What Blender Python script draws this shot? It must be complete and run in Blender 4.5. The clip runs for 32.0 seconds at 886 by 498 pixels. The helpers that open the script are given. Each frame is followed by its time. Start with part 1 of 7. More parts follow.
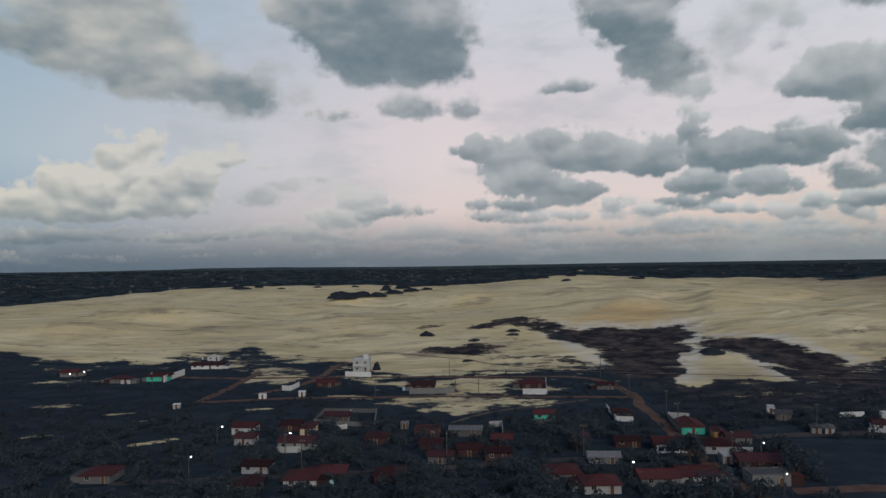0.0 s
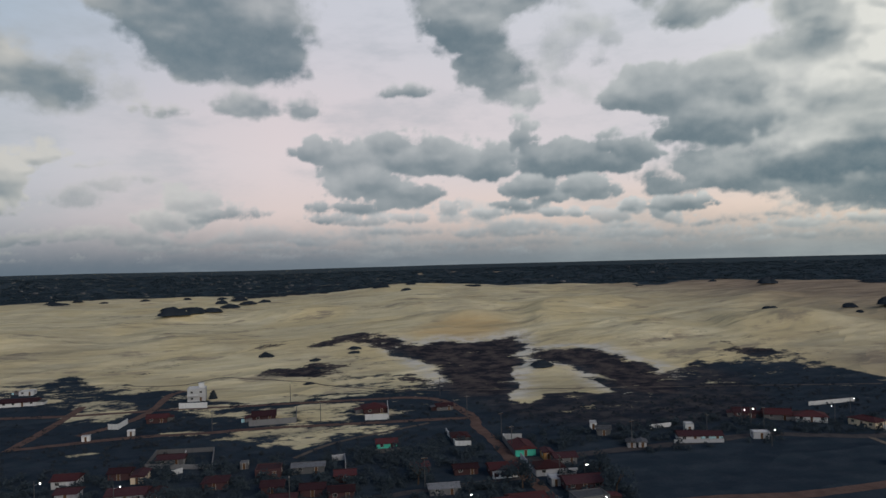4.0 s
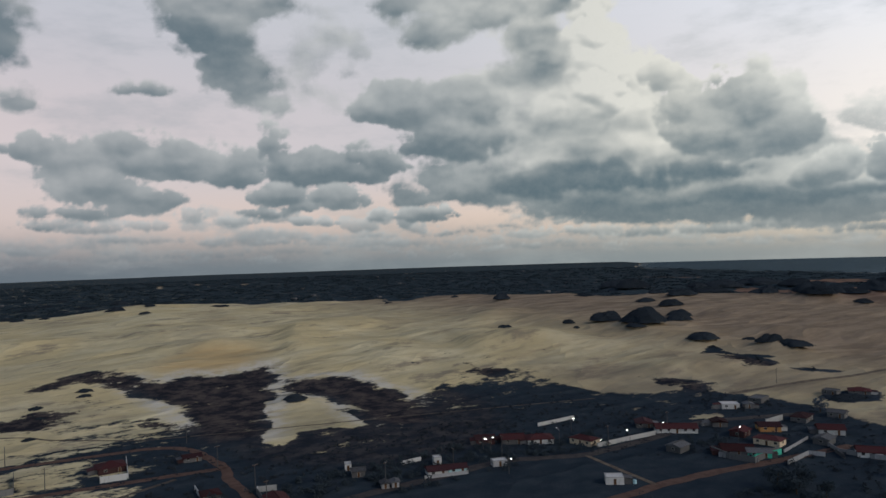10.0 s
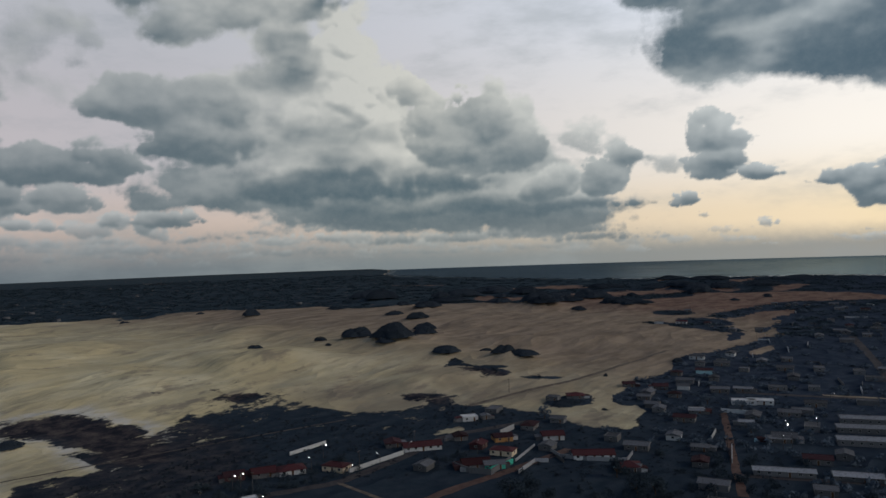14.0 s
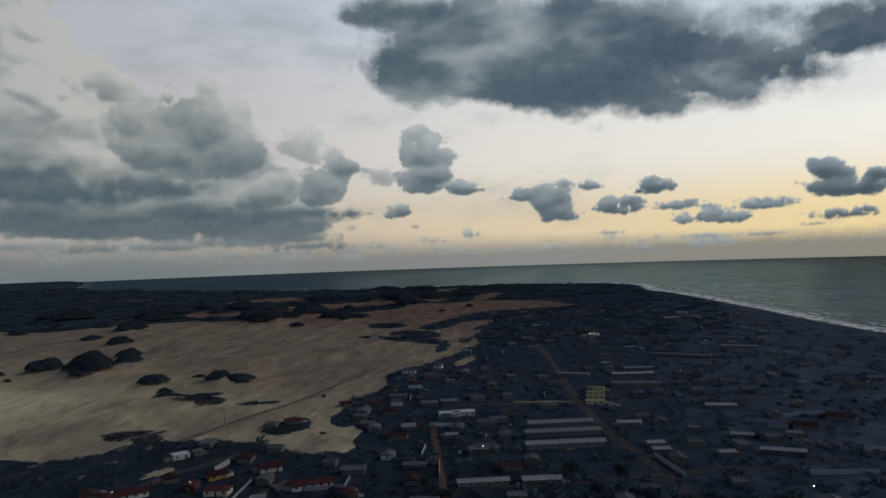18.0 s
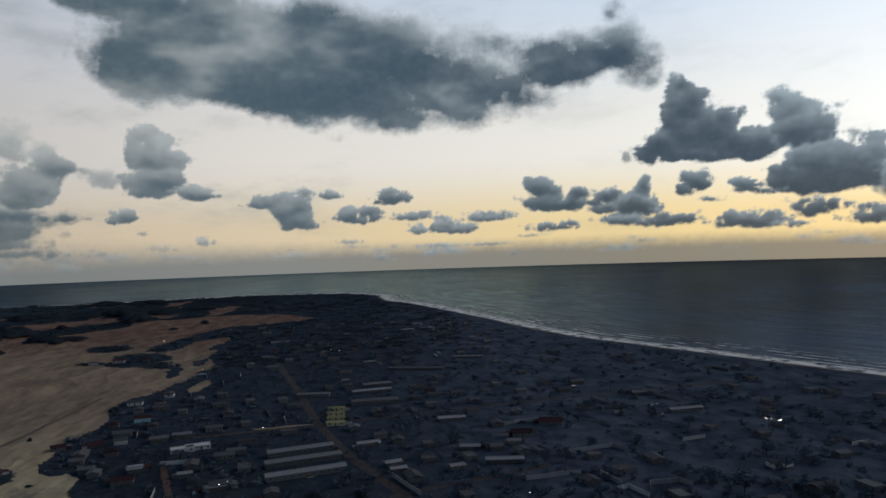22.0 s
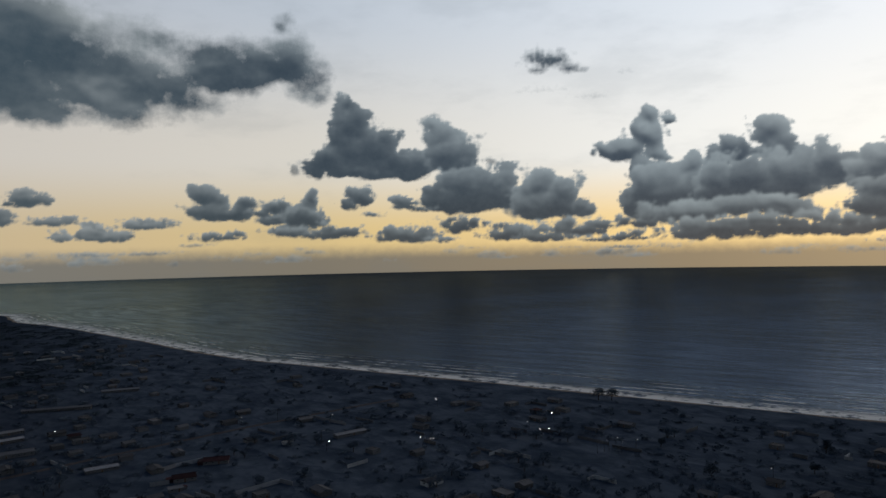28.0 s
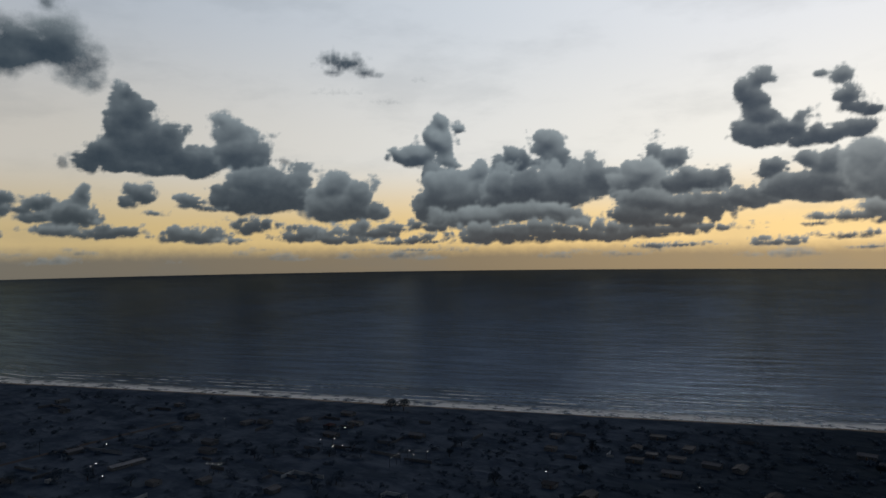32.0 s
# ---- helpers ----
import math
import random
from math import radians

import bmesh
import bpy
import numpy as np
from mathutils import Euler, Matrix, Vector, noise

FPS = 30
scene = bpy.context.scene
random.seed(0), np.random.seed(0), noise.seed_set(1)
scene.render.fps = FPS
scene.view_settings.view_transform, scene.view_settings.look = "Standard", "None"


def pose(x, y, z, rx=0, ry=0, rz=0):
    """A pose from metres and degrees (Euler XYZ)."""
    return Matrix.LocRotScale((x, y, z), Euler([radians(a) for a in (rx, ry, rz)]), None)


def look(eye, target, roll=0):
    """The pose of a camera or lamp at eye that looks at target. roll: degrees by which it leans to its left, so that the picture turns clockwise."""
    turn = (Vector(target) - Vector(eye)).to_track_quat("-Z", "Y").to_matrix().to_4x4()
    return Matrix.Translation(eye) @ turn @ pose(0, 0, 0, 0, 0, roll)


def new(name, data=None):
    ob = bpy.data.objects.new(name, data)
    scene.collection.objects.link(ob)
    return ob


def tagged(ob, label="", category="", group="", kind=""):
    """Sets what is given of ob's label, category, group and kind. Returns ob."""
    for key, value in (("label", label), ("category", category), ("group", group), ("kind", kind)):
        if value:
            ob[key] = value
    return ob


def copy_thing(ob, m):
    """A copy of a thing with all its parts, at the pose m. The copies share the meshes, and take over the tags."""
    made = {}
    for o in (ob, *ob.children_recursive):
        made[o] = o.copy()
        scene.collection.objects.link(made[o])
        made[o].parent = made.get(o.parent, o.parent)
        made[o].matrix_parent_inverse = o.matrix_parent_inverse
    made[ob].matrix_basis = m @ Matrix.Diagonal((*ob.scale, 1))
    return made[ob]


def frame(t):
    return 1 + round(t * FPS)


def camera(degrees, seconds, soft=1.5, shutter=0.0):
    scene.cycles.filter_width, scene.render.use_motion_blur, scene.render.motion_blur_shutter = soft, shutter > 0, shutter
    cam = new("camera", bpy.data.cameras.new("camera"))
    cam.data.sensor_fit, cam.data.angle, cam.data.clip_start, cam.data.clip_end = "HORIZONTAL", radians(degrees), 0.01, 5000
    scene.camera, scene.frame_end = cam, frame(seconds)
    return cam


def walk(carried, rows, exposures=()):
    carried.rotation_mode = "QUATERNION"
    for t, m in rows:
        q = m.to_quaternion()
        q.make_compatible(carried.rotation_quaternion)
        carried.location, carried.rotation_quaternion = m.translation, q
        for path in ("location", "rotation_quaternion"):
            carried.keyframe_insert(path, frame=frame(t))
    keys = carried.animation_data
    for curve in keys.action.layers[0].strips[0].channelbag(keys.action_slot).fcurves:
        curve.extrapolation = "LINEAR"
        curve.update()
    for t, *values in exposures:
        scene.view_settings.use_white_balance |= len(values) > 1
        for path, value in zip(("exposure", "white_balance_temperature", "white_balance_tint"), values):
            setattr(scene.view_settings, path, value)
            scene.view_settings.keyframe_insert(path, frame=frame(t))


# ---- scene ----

cam = camera(63.206, 32.0, soft=1.5)


def row(t, x, y, z, yaw, pitch, roll):
    """Seconds, place, and degrees to the left of north, up, and of lean."""
    a, p = radians(yaw), radians(pitch)
    way = Vector((-math.sin(a) * math.cos(p), math.cos(a) * math.cos(p), math.sin(p)))
    eye = Vector((x, y, z))
    return t, look(eye, eye + way * 10, roll)


walk(cam, [
    row(0, -0.00, 0.01, 58.21, 0.007, 0.783, -1.058),
    row(0.5, 0.03, -0.59, 59.68, -1.126, 0.798, -1.306),
    row(1, 0.02, -1.32, 61.17, -2.911, 0.796, -1.486),
    row(1.5, -0.06, -2.21, 62.56, -4.721, 0.785, -1.608),
    row(2, -0.20, -2.98, 64.00, -6.503, 0.763, -1.677),
    row(2.5, -0.31, -3.43, 65.52, -8.208, 0.717, -1.684),
    row(3, -0.36, -3.59, 66.96, -9.695, 0.659, -1.652),
    row(3.5, -0.40, -3.49, 68.29, -11.129, 0.602, -1.619),
    row(5.5, -1.16, -2.94, 73.16, -17.473, 0.557, -1.602),
    row(6, -1.19, -2.95, 74.43, -18.986, 0.535, -1.605),
    row(6.5, -1.12, -2.99, 75.68, -20.588, 0.536, -1.622),
    row(7, -1.26, -3.05, 76.83, -22.258, 0.546, -1.637),
    row(7.5, -1.31, -3.08, 78.02, -23.906, 0.558, -1.644),
    row(8, -1.27, -3.09, 79.18, -25.548, 0.568, -1.652),
    row(8.5, -1.55, -3.12, 80.35, -27.229, 0.574, -1.664),
    row(9, -1.91, -3.26, 81.60, -28.915, 0.572, -1.704),
    row(9.5, -2.26, -3.77, 83.08, -30.670, 0.566, -1.777),
    row(10, -2.70, -4.14, 84.38, -32.386, 0.555, -1.837),
    row(10.5, -3.07, -4.41, 85.73, -34.135, 0.541, -1.860),
    row(11, -3.34, -4.72, 87.08, -35.856, 0.522, -1.857),
    row(11.5, -3.65, -5.12, 88.41, -38.064, 0.494, -1.840),
    row(12, -3.88, -5.42, 89.83, -40.860, 0.462, -1.838),
    row(12.5, -4.07, -5.72, 91.08, -43.637, 0.441, -1.874),
    row(13, -4.23, -5.80, 92.23, -46.399, 0.427, -1.918),
    row(13.5, -4.44, -5.85, 93.41, -49.196, 0.413, -1.944),
    row(14, -4.60, -6.00, 94.66, -51.996, 0.391, -1.960),
    row(14.5, -4.87, -6.27, 95.93, -54.751, 0.358, -1.970),
    row(16.5, -5.52, -6.41, 100.93, -65.915, 0.322, -1.970),
    row(17, -5.51, -6.53, 102.22, -68.655, 0.296, -1.961),
    row(17.5, -5.57, -6.64, 103.56, -71.410, 0.282, -1.946),
    row(18, -5.73, -6.63, 104.92, -74.145, 0.272, -1.931),
    row(18.5, -5.93, -6.61, 106.21, -76.916, 0.264, -1.921),
    row(19, -6.19, -6.45, 107.48, -79.631, 0.258, -1.915),
    row(19.5, -6.47, -6.23, 108.86, -82.252, 0.251, -1.914),
    row(20, -6.69, -6.22, 110.25, -84.766, 0.240, -1.925),
    row(20.5, -6.72, -6.40, 111.56, -87.257, 0.229, -1.936),
    row(21, -6.53, -6.57, 112.83, -89.764, 0.219, -1.931),
    row(21.5, -6.42, -6.61, 114.06, -92.197, 0.204, -1.906),
    row(22, -6.44, -6.50, 115.44, -94.602, 0.185, -1.861),
    row(22.5, -6.44, -6.34, 116.80, -97.014, 0.172, -1.801),
    row(23, -6.35, -6.25, 118.05, -99.450, 0.174, -1.748),
    row(23.5, -6.25, -6.29, 119.25, -101.865, 0.184, -1.717),
    row(24, -6.25, -6.28, 120.50, -104.209, 0.198, -1.684),
    row(24.5, -6.22, -6.13, 121.73, -106.458, 0.209, -1.625),
    row(25, -6.24, -5.84, 122.95, -108.703, 0.215, -1.540),
    row(25.5, -6.32, -5.52, 124.17, -110.861, 0.219, -1.423),
    row(27.5, -5.93, -5.12, 129.19, -118.709, 0.226, -1.281),
    row(28, -5.86, -5.10, 130.38, -120.648, 0.241, -1.173),
    row(28.5, -5.92, -5.01, 131.39, -122.605, 0.263, -1.128),
    row(29, -6.05, -4.81, 132.46, -124.531, 0.282, -1.104),
    row(29.5, -6.11, -4.61, 133.62, -126.431, 0.290, -1.055),
    row(30, -6.12, -4.49, 134.80, -128.347, 0.290, -0.970),
    row(30.5, -6.11, -4.42, 135.96, -130.435, 0.284, -0.871),
    row(31, -6.04, -4.34, 137.30, -132.646, 0.260, -0.780),
    row(31.5, -5.96, -4.43, 139.01, -134.850, 0.191, -0.727),
    row(32, -5.81, -4.65, 141.20, -136.921, 0.066, -0.725),
], exposures=[(0, -0.1, 6500, 10), (9, -0.2, 6500, 10), (13, -0.4, 6450, 10), (16.5, -0.75, 6300, 9), (19, -0.85, 6250, 9), (23, -0.9, 6300, 9), (25, -1.0, 6500, 10), (28, -1.25, 6500, 10), (32, -1.5, 6500, 10)])

# ---- world and sun: dusk, the sun low behind cloud in the south-south-east ----
SUN_BEARING, SUN_HEIGHT = 156.0, 33.0
world = bpy.data.worlds.new("dusk_sky")
scene.world = world
world.use_nodes = True
wn = world.node_tree.nodes
sky_tex = wn.new("ShaderNodeTexSky")
sky_tex.sky_type = "NISHITA"
sky_tex.sun_disc = False
sky_tex.sun_elevation = radians(SUN_HEIGHT)
sky_tex.sun_rotation = radians(SUN_BEARING)
sky_tex.air_density, sky_tex.dust_density, sky_tex.ozone_density = 1.0, 1.0, 4.0
wn["Background"].inputs["Strength"].default_value = 0.095
world.node_tree.links.new(sky_tex.outputs[0], wn["Background"].inputs["Color"])

sun_data = bpy.data.lights.new("sun", "SUN")
sun_data.energy, sun_data.angle, sun_data.color = 0.95, radians(14), (1.0, 0.85, 0.66)
sun = new("sun", sun_data)
sb, se = radians(SUN_BEARING), radians(SUN_HEIGHT)
sun_way = Vector((math.sin(sb) * math.cos(se), math.cos(sb) * math.cos(se), math.sin(se)))
sun.matrix_world = look(sun_way * 3000, (0, 0, 0))


# ---- small tools ----
def lin(r, g, b, stops=0.0):
    """A display colour 0..255 as linear light, brightened by stops."""
    k = 2.0 ** stops
    return tuple(((c / 255 / 12.92) if c < 11 else ((c / 255 + 0.055) / 1.055) ** 2.4) * k for c in (r, g, b)) + (1.0,)


class Noise2:
    """Smooth value noise on arrays."""

    def __init__(self, seed):
        self.table = np.random.RandomState(seed).rand(256, 256)

    def __call__(self, x, y):
        xi, yi = np.floor(x).astype(int), np.floor(y).astype(int)
        fx, fy = x - xi, y - yi
        fx, fy = fx * fx * (3 - 2 * fx), fy * fy * (3 - 2 * fy)
        x0, x1, y0, y1 = xi & 255, (xi + 1) & 255, yi & 255, (yi + 1) & 255
        t = self.table
        return (t[x0, y0] * (1 - fx) + t[x1, y0] * fx) * (1 - fy) + (t[x0, y1] * (1 - fx) + t[x1, y1] * fx) * fy

    def fbm(self, x, y, octaves=4, gain=0.5):
        out, amp, total = 0.0, 1.0, 0.0
        for k in range(octaves):
            out = out + amp * self(x * 2 ** k + 17.3 * k, y * 2 ** k + 9.1 * k)
            total += amp
            amp *= gain
        return out / total


def smooth(a, b, v):
    s = np.clip((v - a) / (b - a), 0, 1)
    return s * s * (3 - 2 * s)


def line_distance(x, y, pts):
    """Distance to an open line, and on which side (positive to its left)."""
    best, side = np.full(np.shape(x), 1e9), np.zeros(np.shape(x))
    for (ax, ay), (bx, by) in zip(pts[:-1], pts[1:]):
        dx, dy = bx - ax, by - ay
        s = np.clip(((x - ax) * dx + (y - ay) * dy) / (dx * dx + dy * dy), 0, 1)
        d = np.hypot(x - ax - s * dx, y - ay - s * dy)
        turn = dx * (y - ay) - dy * (x - ax)
        near = d < best
        best, side = np.where(near, d, best), np.where(near, turn, side)
    return best * np.where(side >= 0, 1, -1)


def area_distance(x, y, pts):
    """Distance to a closed outline, positive inside."""
    d = np.abs(line_distance(x, y, pts + pts[:1]))
    inside = np.zeros(np.shape(x), bool)
    for (ax, ay), (bx, by) in zip(pts, pts[1:] + pts[:1]):
        cross = ((ay > y) != (by > y)) & (x < (bx - ax) * (y - ay) / (by - ay + 1e-9) + ax)
        inside ^= cross
    return np.where(inside, d, -d)


def mesh_of(name, verts, faces, material=None, smooth_shade=False):
    """A mesh from arrays of corners and of three- or four-cornered faces."""
    verts, faces = np.asarray(verts, np.float32), np.asarray(faces, np.int32)
    me = bpy.data.meshes.new(name)
    me.vertices.add(len(verts))
    me.vertices.foreach_set("co", verts.ravel())
    n = faces.shape[1]
    me.loops.add(faces.size)
    me.loops.foreach_set("vertex_index", faces.ravel())
    me.polygons.add(len(faces))
    me.polygons.foreach_set("loop_start", np.arange(0, faces.size, n, dtype=np.int32))
    if smooth_shade:
        me.polygons.foreach_set("use_smooth", np.ones(len(faces), bool))
    me.update(calc_edges=True)
    if material:
        me.materials.append(material)
    return me


def attribute(me, name, values):
    a = me.attributes.new(name, "FLOAT", "POINT")
    a.data.foreach_set("value", np.asarray(values, np.float32).ravel())


def finish(bm, name, material):
    me = bpy.data.meshes.new(name)
    bm.to_mesh(me)
    bm.free()
    me.materials.append(material)
    return me


def part(name, me, parent, label="", at=None):
    ob = new(name, me)
    ob.parent = parent
    if at is not None:
        ob.matrix_basis = at
    if label:
        tagged(ob, label)
    return ob


# ---- materials ----
class Nodes:
    """A short way to write node trees."""

    def __init__(self, name):
        self.mat = bpy.data.materials.new(name)
        self.mat.use_nodes = True
        self.tree = self.mat.node_tree
        self.n, self.l = self.tree.nodes, self.tree.links
        self.bsdf = self.n["Principled BSDF"]
        self.out = self.n["Material Output"]
        self.bsdf.inputs["Specular IOR Level"].default_value = 0.08

    def add(self, kind, **values):
        node = self.n.new(kind)
        for key, v in values.items():
            setattr(node, key, v)
        return node

    def put(self, socket, v):
        if isinstance(v, bpy.types.NodeSocket):
            self.l.new(v, socket)
        else:
            socket.default_value = v

    def math(self, op, a, b=0.0, c=0.0, clamp=False):
        node = self.add("ShaderNodeMath", operation=op, use_clamp=clamp)
        for i, v in enumerate((a, b, c)):
            self.put(node.inputs[i], v)
        return node.outputs[0]

    def range(self, v, a, b, c=0.0, d=1.0, soft=True):
        node = self.add("ShaderNodeMapRange", interpolation_type="SMOOTHSTEP" if soft else "LINEAR")
        for i, k in enumerate((v, a, b, c, d)):
            self.put(node.inputs[i], k)
        return node.outputs[0]

    def mix(self, fac, a, b, blend="MIX"):
        node = self.add("ShaderNodeMix", data_type="RGBA", blend_type=blend)
        self.put(node.inputs[0], fac), self.put(node.inputs[6], a), self.put(node.inputs[7], b)
        return node.outputs[2]

    def attr(self, name):
        return self.add("ShaderNodeAttribute", attribute_name=name).outputs["Fac"]

    def place(self):
        return self.add("ShaderNodeNewGeometry").outputs["Position"]

    def noise(self, scale, detail=4.0, rough=0.55, at=None, stretch=None, kind="ShaderNodeTexNoise"):
        at = at or self.place()
        if stretch:
            m = self.add("ShaderNodeMapping")
            m.inputs["Scale"].default_value = stretch
            self.l.new(at, m.inputs[0])
            at = m.outputs[0]
        node = self.add(kind)
        self.l.new(at, node.inputs["Vector"])
        node.inputs["Scale"].default_value = scale
        node.inputs["Detail"].default_value = detail
        node.inputs["Roughness"].default_value = rough
        return node.outputs[0]

    def ramp(self, v, stops):
        node = self.add("ShaderNodeValToRGB")
        el = node.color_ramp.elements
        while len(el) < len(stops):
            el.new(0.5)
        for e, (p, c) in zip(el, stops):
            e.position, e.color = p, c
        self.put(node.inputs[0], v)
        return node.outputs[0]

    def bump(self, height, strength=0.5, distance=0.1):
        node = self.add("ShaderNodeBump")
        node.inputs["Strength"].default_value, node.inputs["Distance"].default_value = strength, distance
        self.put(node.inputs["Height"], height)
        self.l.new(node.outputs[0], self.bsdf.inputs["Normal"])

    def done(self, color, rough=0.8):
        self.put(self.bsdf.inputs["Base Color"], color)
        self.put(self.bsdf.inputs["Roughness"], rough)
        return self.mat


def paint_mat(name, base, spread=0.12, rough=0.85, dirt=0.45):
    """Weathered paint or plaster: stains at two sizes and a different tone from thing to thing."""
    m = Nodes(name)
    obj = m.add("ShaderNodeTexCoord").outputs["Object"]
    rnd = m.add("ShaderNodeObjectInfo").outputs["Random"]
    big, small = m.noise(0.45, 4, at=obj), m.noise(5.0, 3, at=obj)
    stain = m.noise(0.9, 5, 0.65, at=obj, stretch=(1.2, 1.2, 0.35))
    tone = m.math("MULTIPLY_ADD", rnd, spread * 2, 1 - spread)
    c = m.mix(m.range(stain, 0.5, 0.72, 0.0, dirt), base, tuple(v * 0.45 for v in base[:3]) + (1,))
    c = m.mix(m.math("MULTIPLY", big, 0.35), c, tuple(min(1, v * 0.75) for v in base[:3]) + (1,))
    scale = m.add("ShaderNodeVectorMath", operation="SCALE")
    m.l.new(c, scale.inputs[0])
    m.l.new(tone, scale.inputs["Scale"])
    m.bump(small, 0.25, 0.02)
    return m.done(scale.outputs[0], rough)


def tile_mat(name, base, spread=0.45):
    """Clay roof tiles: rows and columns in relief, weathered and mossy."""
    m = Nodes(name)
    obj = m.add("ShaderNodeTexCoord").outputs["Object"]
    rnd = m.add("ShaderNodeObjectInfo").outputs["Random"]
    w = m.add("ShaderNodeTexWave", wave_type="BANDS", bands_direction="X")
    w.inputs["Scale"].default_value, w.inputs["Distortion"].default_value = 1.4, 0.3
    m.l.new(obj, w.inputs["Vector"])
    moss, grain = m.noise(0.9, 5, 0.7, at=obj), m.noise(4.0, 3, at=obj)
    c = m.mix(m.range(moss, 0.48, 0.7, 0.0, 0.7), base, (0.035, 0.028, 0.026, 1))
    c = m.mix(m.range(grain, 0.4, 0.7, 0.0, 0.35), c, tuple(min(1, v * 1.6) for v in base[:3]) + (1,))
    tone = m.math("MULTIPLY_ADD", rnd, spread * 2, 1 - spread)
    scale = m.add("ShaderNodeVectorMath", operation="SCALE")
    m.l.new(c, scale.inputs[0])
    m.l.new(tone, scale.inputs["Scale"])
    m.bump(m.math("ADD", w.outputs[1], m.math("MULTIPLY", grain, 0.4)), 0.5, 0.06)
    return m.done(scale.outputs[0], 0.85)


def plain_mat(name, base, rough=0.6, metal=0.0):
    m = Nodes(name)
    n = m.noise(3.0, 3)
    m.bsdf.inputs["Metallic"].default_value = metal
    return m.done(m.mix(m.math("MULTIPLY", n, 0.5), base, tuple(v * 0.55 for v in base[:3]) + (1,)), rough)


def leaf_mat(name, a, b):
    m = Nodes(name)
    m.bsdf.inputs["Specular IOR Level"].default_value = 0.0
    isl = m.add("ShaderNodeNewGeometry").outputs["Random Per Island"]
    rnd = m.add("ShaderNodeObjectInfo").outputs["Random"]
    c = m.mix(isl, a, b)
    c = m.mix(m.math("MULTIPLY", rnd, 0.5), c, tuple(v * 0.5 for v in a[:3]) + (1,))
    up = m.add("ShaderNodeVectorMath", operation="ADD")
    m.l.new(m.add("ShaderNodeNewGeometry").outputs["Normal"], up.inputs[0])
    up.inputs[1].default_value = (0, 0, 0.9)
    unit = m.add("ShaderNodeVectorMath", operation="NORMALIZE")
    m.l.new(up.outputs[0], unit.inputs[0])
    m.l.new(unit.outputs[0], m.bsdf.inputs["Normal"])
    return m.done(c, 0.75)


def glow_mat(name, color, strength):
    m = Nodes(name)
    m.bsdf.inputs["Emission Color"].default_value = color
    m.bsdf.inputs["Emission Strength"].default_value = strength
    m.mat.cycles.emission_sampling = "NONE"
    return m.done((0.8, 0.8, 0.8, 1), 0.4)


WHITE = paint_mat("white_plaster", (0.42, 0.425, 0.42, 1), 0.3)
GREY = paint_mat("grey_render", (0.12, 0.12, 0.122, 1), 0.3)
CREAM = paint_mat("cream_plaster", (0.58, 0.47, 0.33, 1), 0.15)
GREEN = paint_mat("turquoise_plaster", (0.06, 0.40, 0.29, 1), 0.08, dirt=0.25)
BLUE = paint_mat("pale_blue_plaster", (0.33, 0.52, 0.56, 1), 0.1)
ORANGE = paint_mat("orange_plaster", (0.36, 0.19, 0.07, 1), 0.1)
BRICK = paint_mat("bare_brick", (0.056, 0.030, 0.031, 1), 0.3)
TILES = tile_mat("clay_tiles", (0.053, 0.017, 0.019, 1))
TILES_DARK = tile_mat("dark_clay_tiles", (0.036, 0.015, 0.018, 1))
TILES_GREY = tile_mat("fibre_cement_sheets", (0.085, 0.088, 0.095, 1))
SHEETS_PALE = tile_mat("pale_roofing_sheets", (0.185, 0.19, 0.20, 1))
SHEETS_YELLOW = tile_mat("yellowish_roofing_sheets", (0.25, 0.25, 0.12, 1))
PALE_WALL = paint_mat("pale_plaster", (0.27, 0.275, 0.285, 1), 0.25)
ROOF_WHITE = paint_mat("whitewashed_slab", (0.50, 0.495, 0.48, 1), 0.2)
WOOD = plain_mat("dark_wood", (0.10, 0.055, 0.03, 1))
FRAME = plain_mat("window_frame_paint", (0.35, 0.34, 0.32, 1), 0.5)
CONCRETE = plain_mat("weathered_concrete", (0.07, 0.072, 0.075, 1), 0.85)
BARK = plain_mat("bark", (0.07, 0.05, 0.035, 1), 0.9)
STEEL = plain_mat("galvanised_steel", (0.40, 0.40, 0.42, 1), 0.45, 0.8)
# Eastern leaves: lifted dark tones put into a paler, bluer colour.
LEAF_LIFTED = leaf_mat("lifted_leaves", (0.090, 0.117, 0.150, 1), (0.114, 0.142, 0.168, 1))
SHRUB = leaf_mat("dune_shrub_leaves", (0.026, 0.034, 0.043, 1), (0.040, 0.049, 0.058, 1))
TREE_LEAF = leaf_mat("broad_leaves", (0.034, 0.047, 0.058, 1), (0.046, 0.060, 0.068, 1))
WOODS = leaf_mat("dense_wood_leaves", (0.036, 0.053, 0.065, 1), (0.047, 0.066, 0.078, 1))
LAMP_GLOW = glow_mat("lamp_glow", (1.0, 0.93, 0.80, 1), 70.0)
PANE = Nodes("window_glass")
PANE.bsdf.inputs["Specular IOR Level"].default_value = 0.5
PANE = PANE.done((0.015, 0.018, 0.02, 1), 0.06)

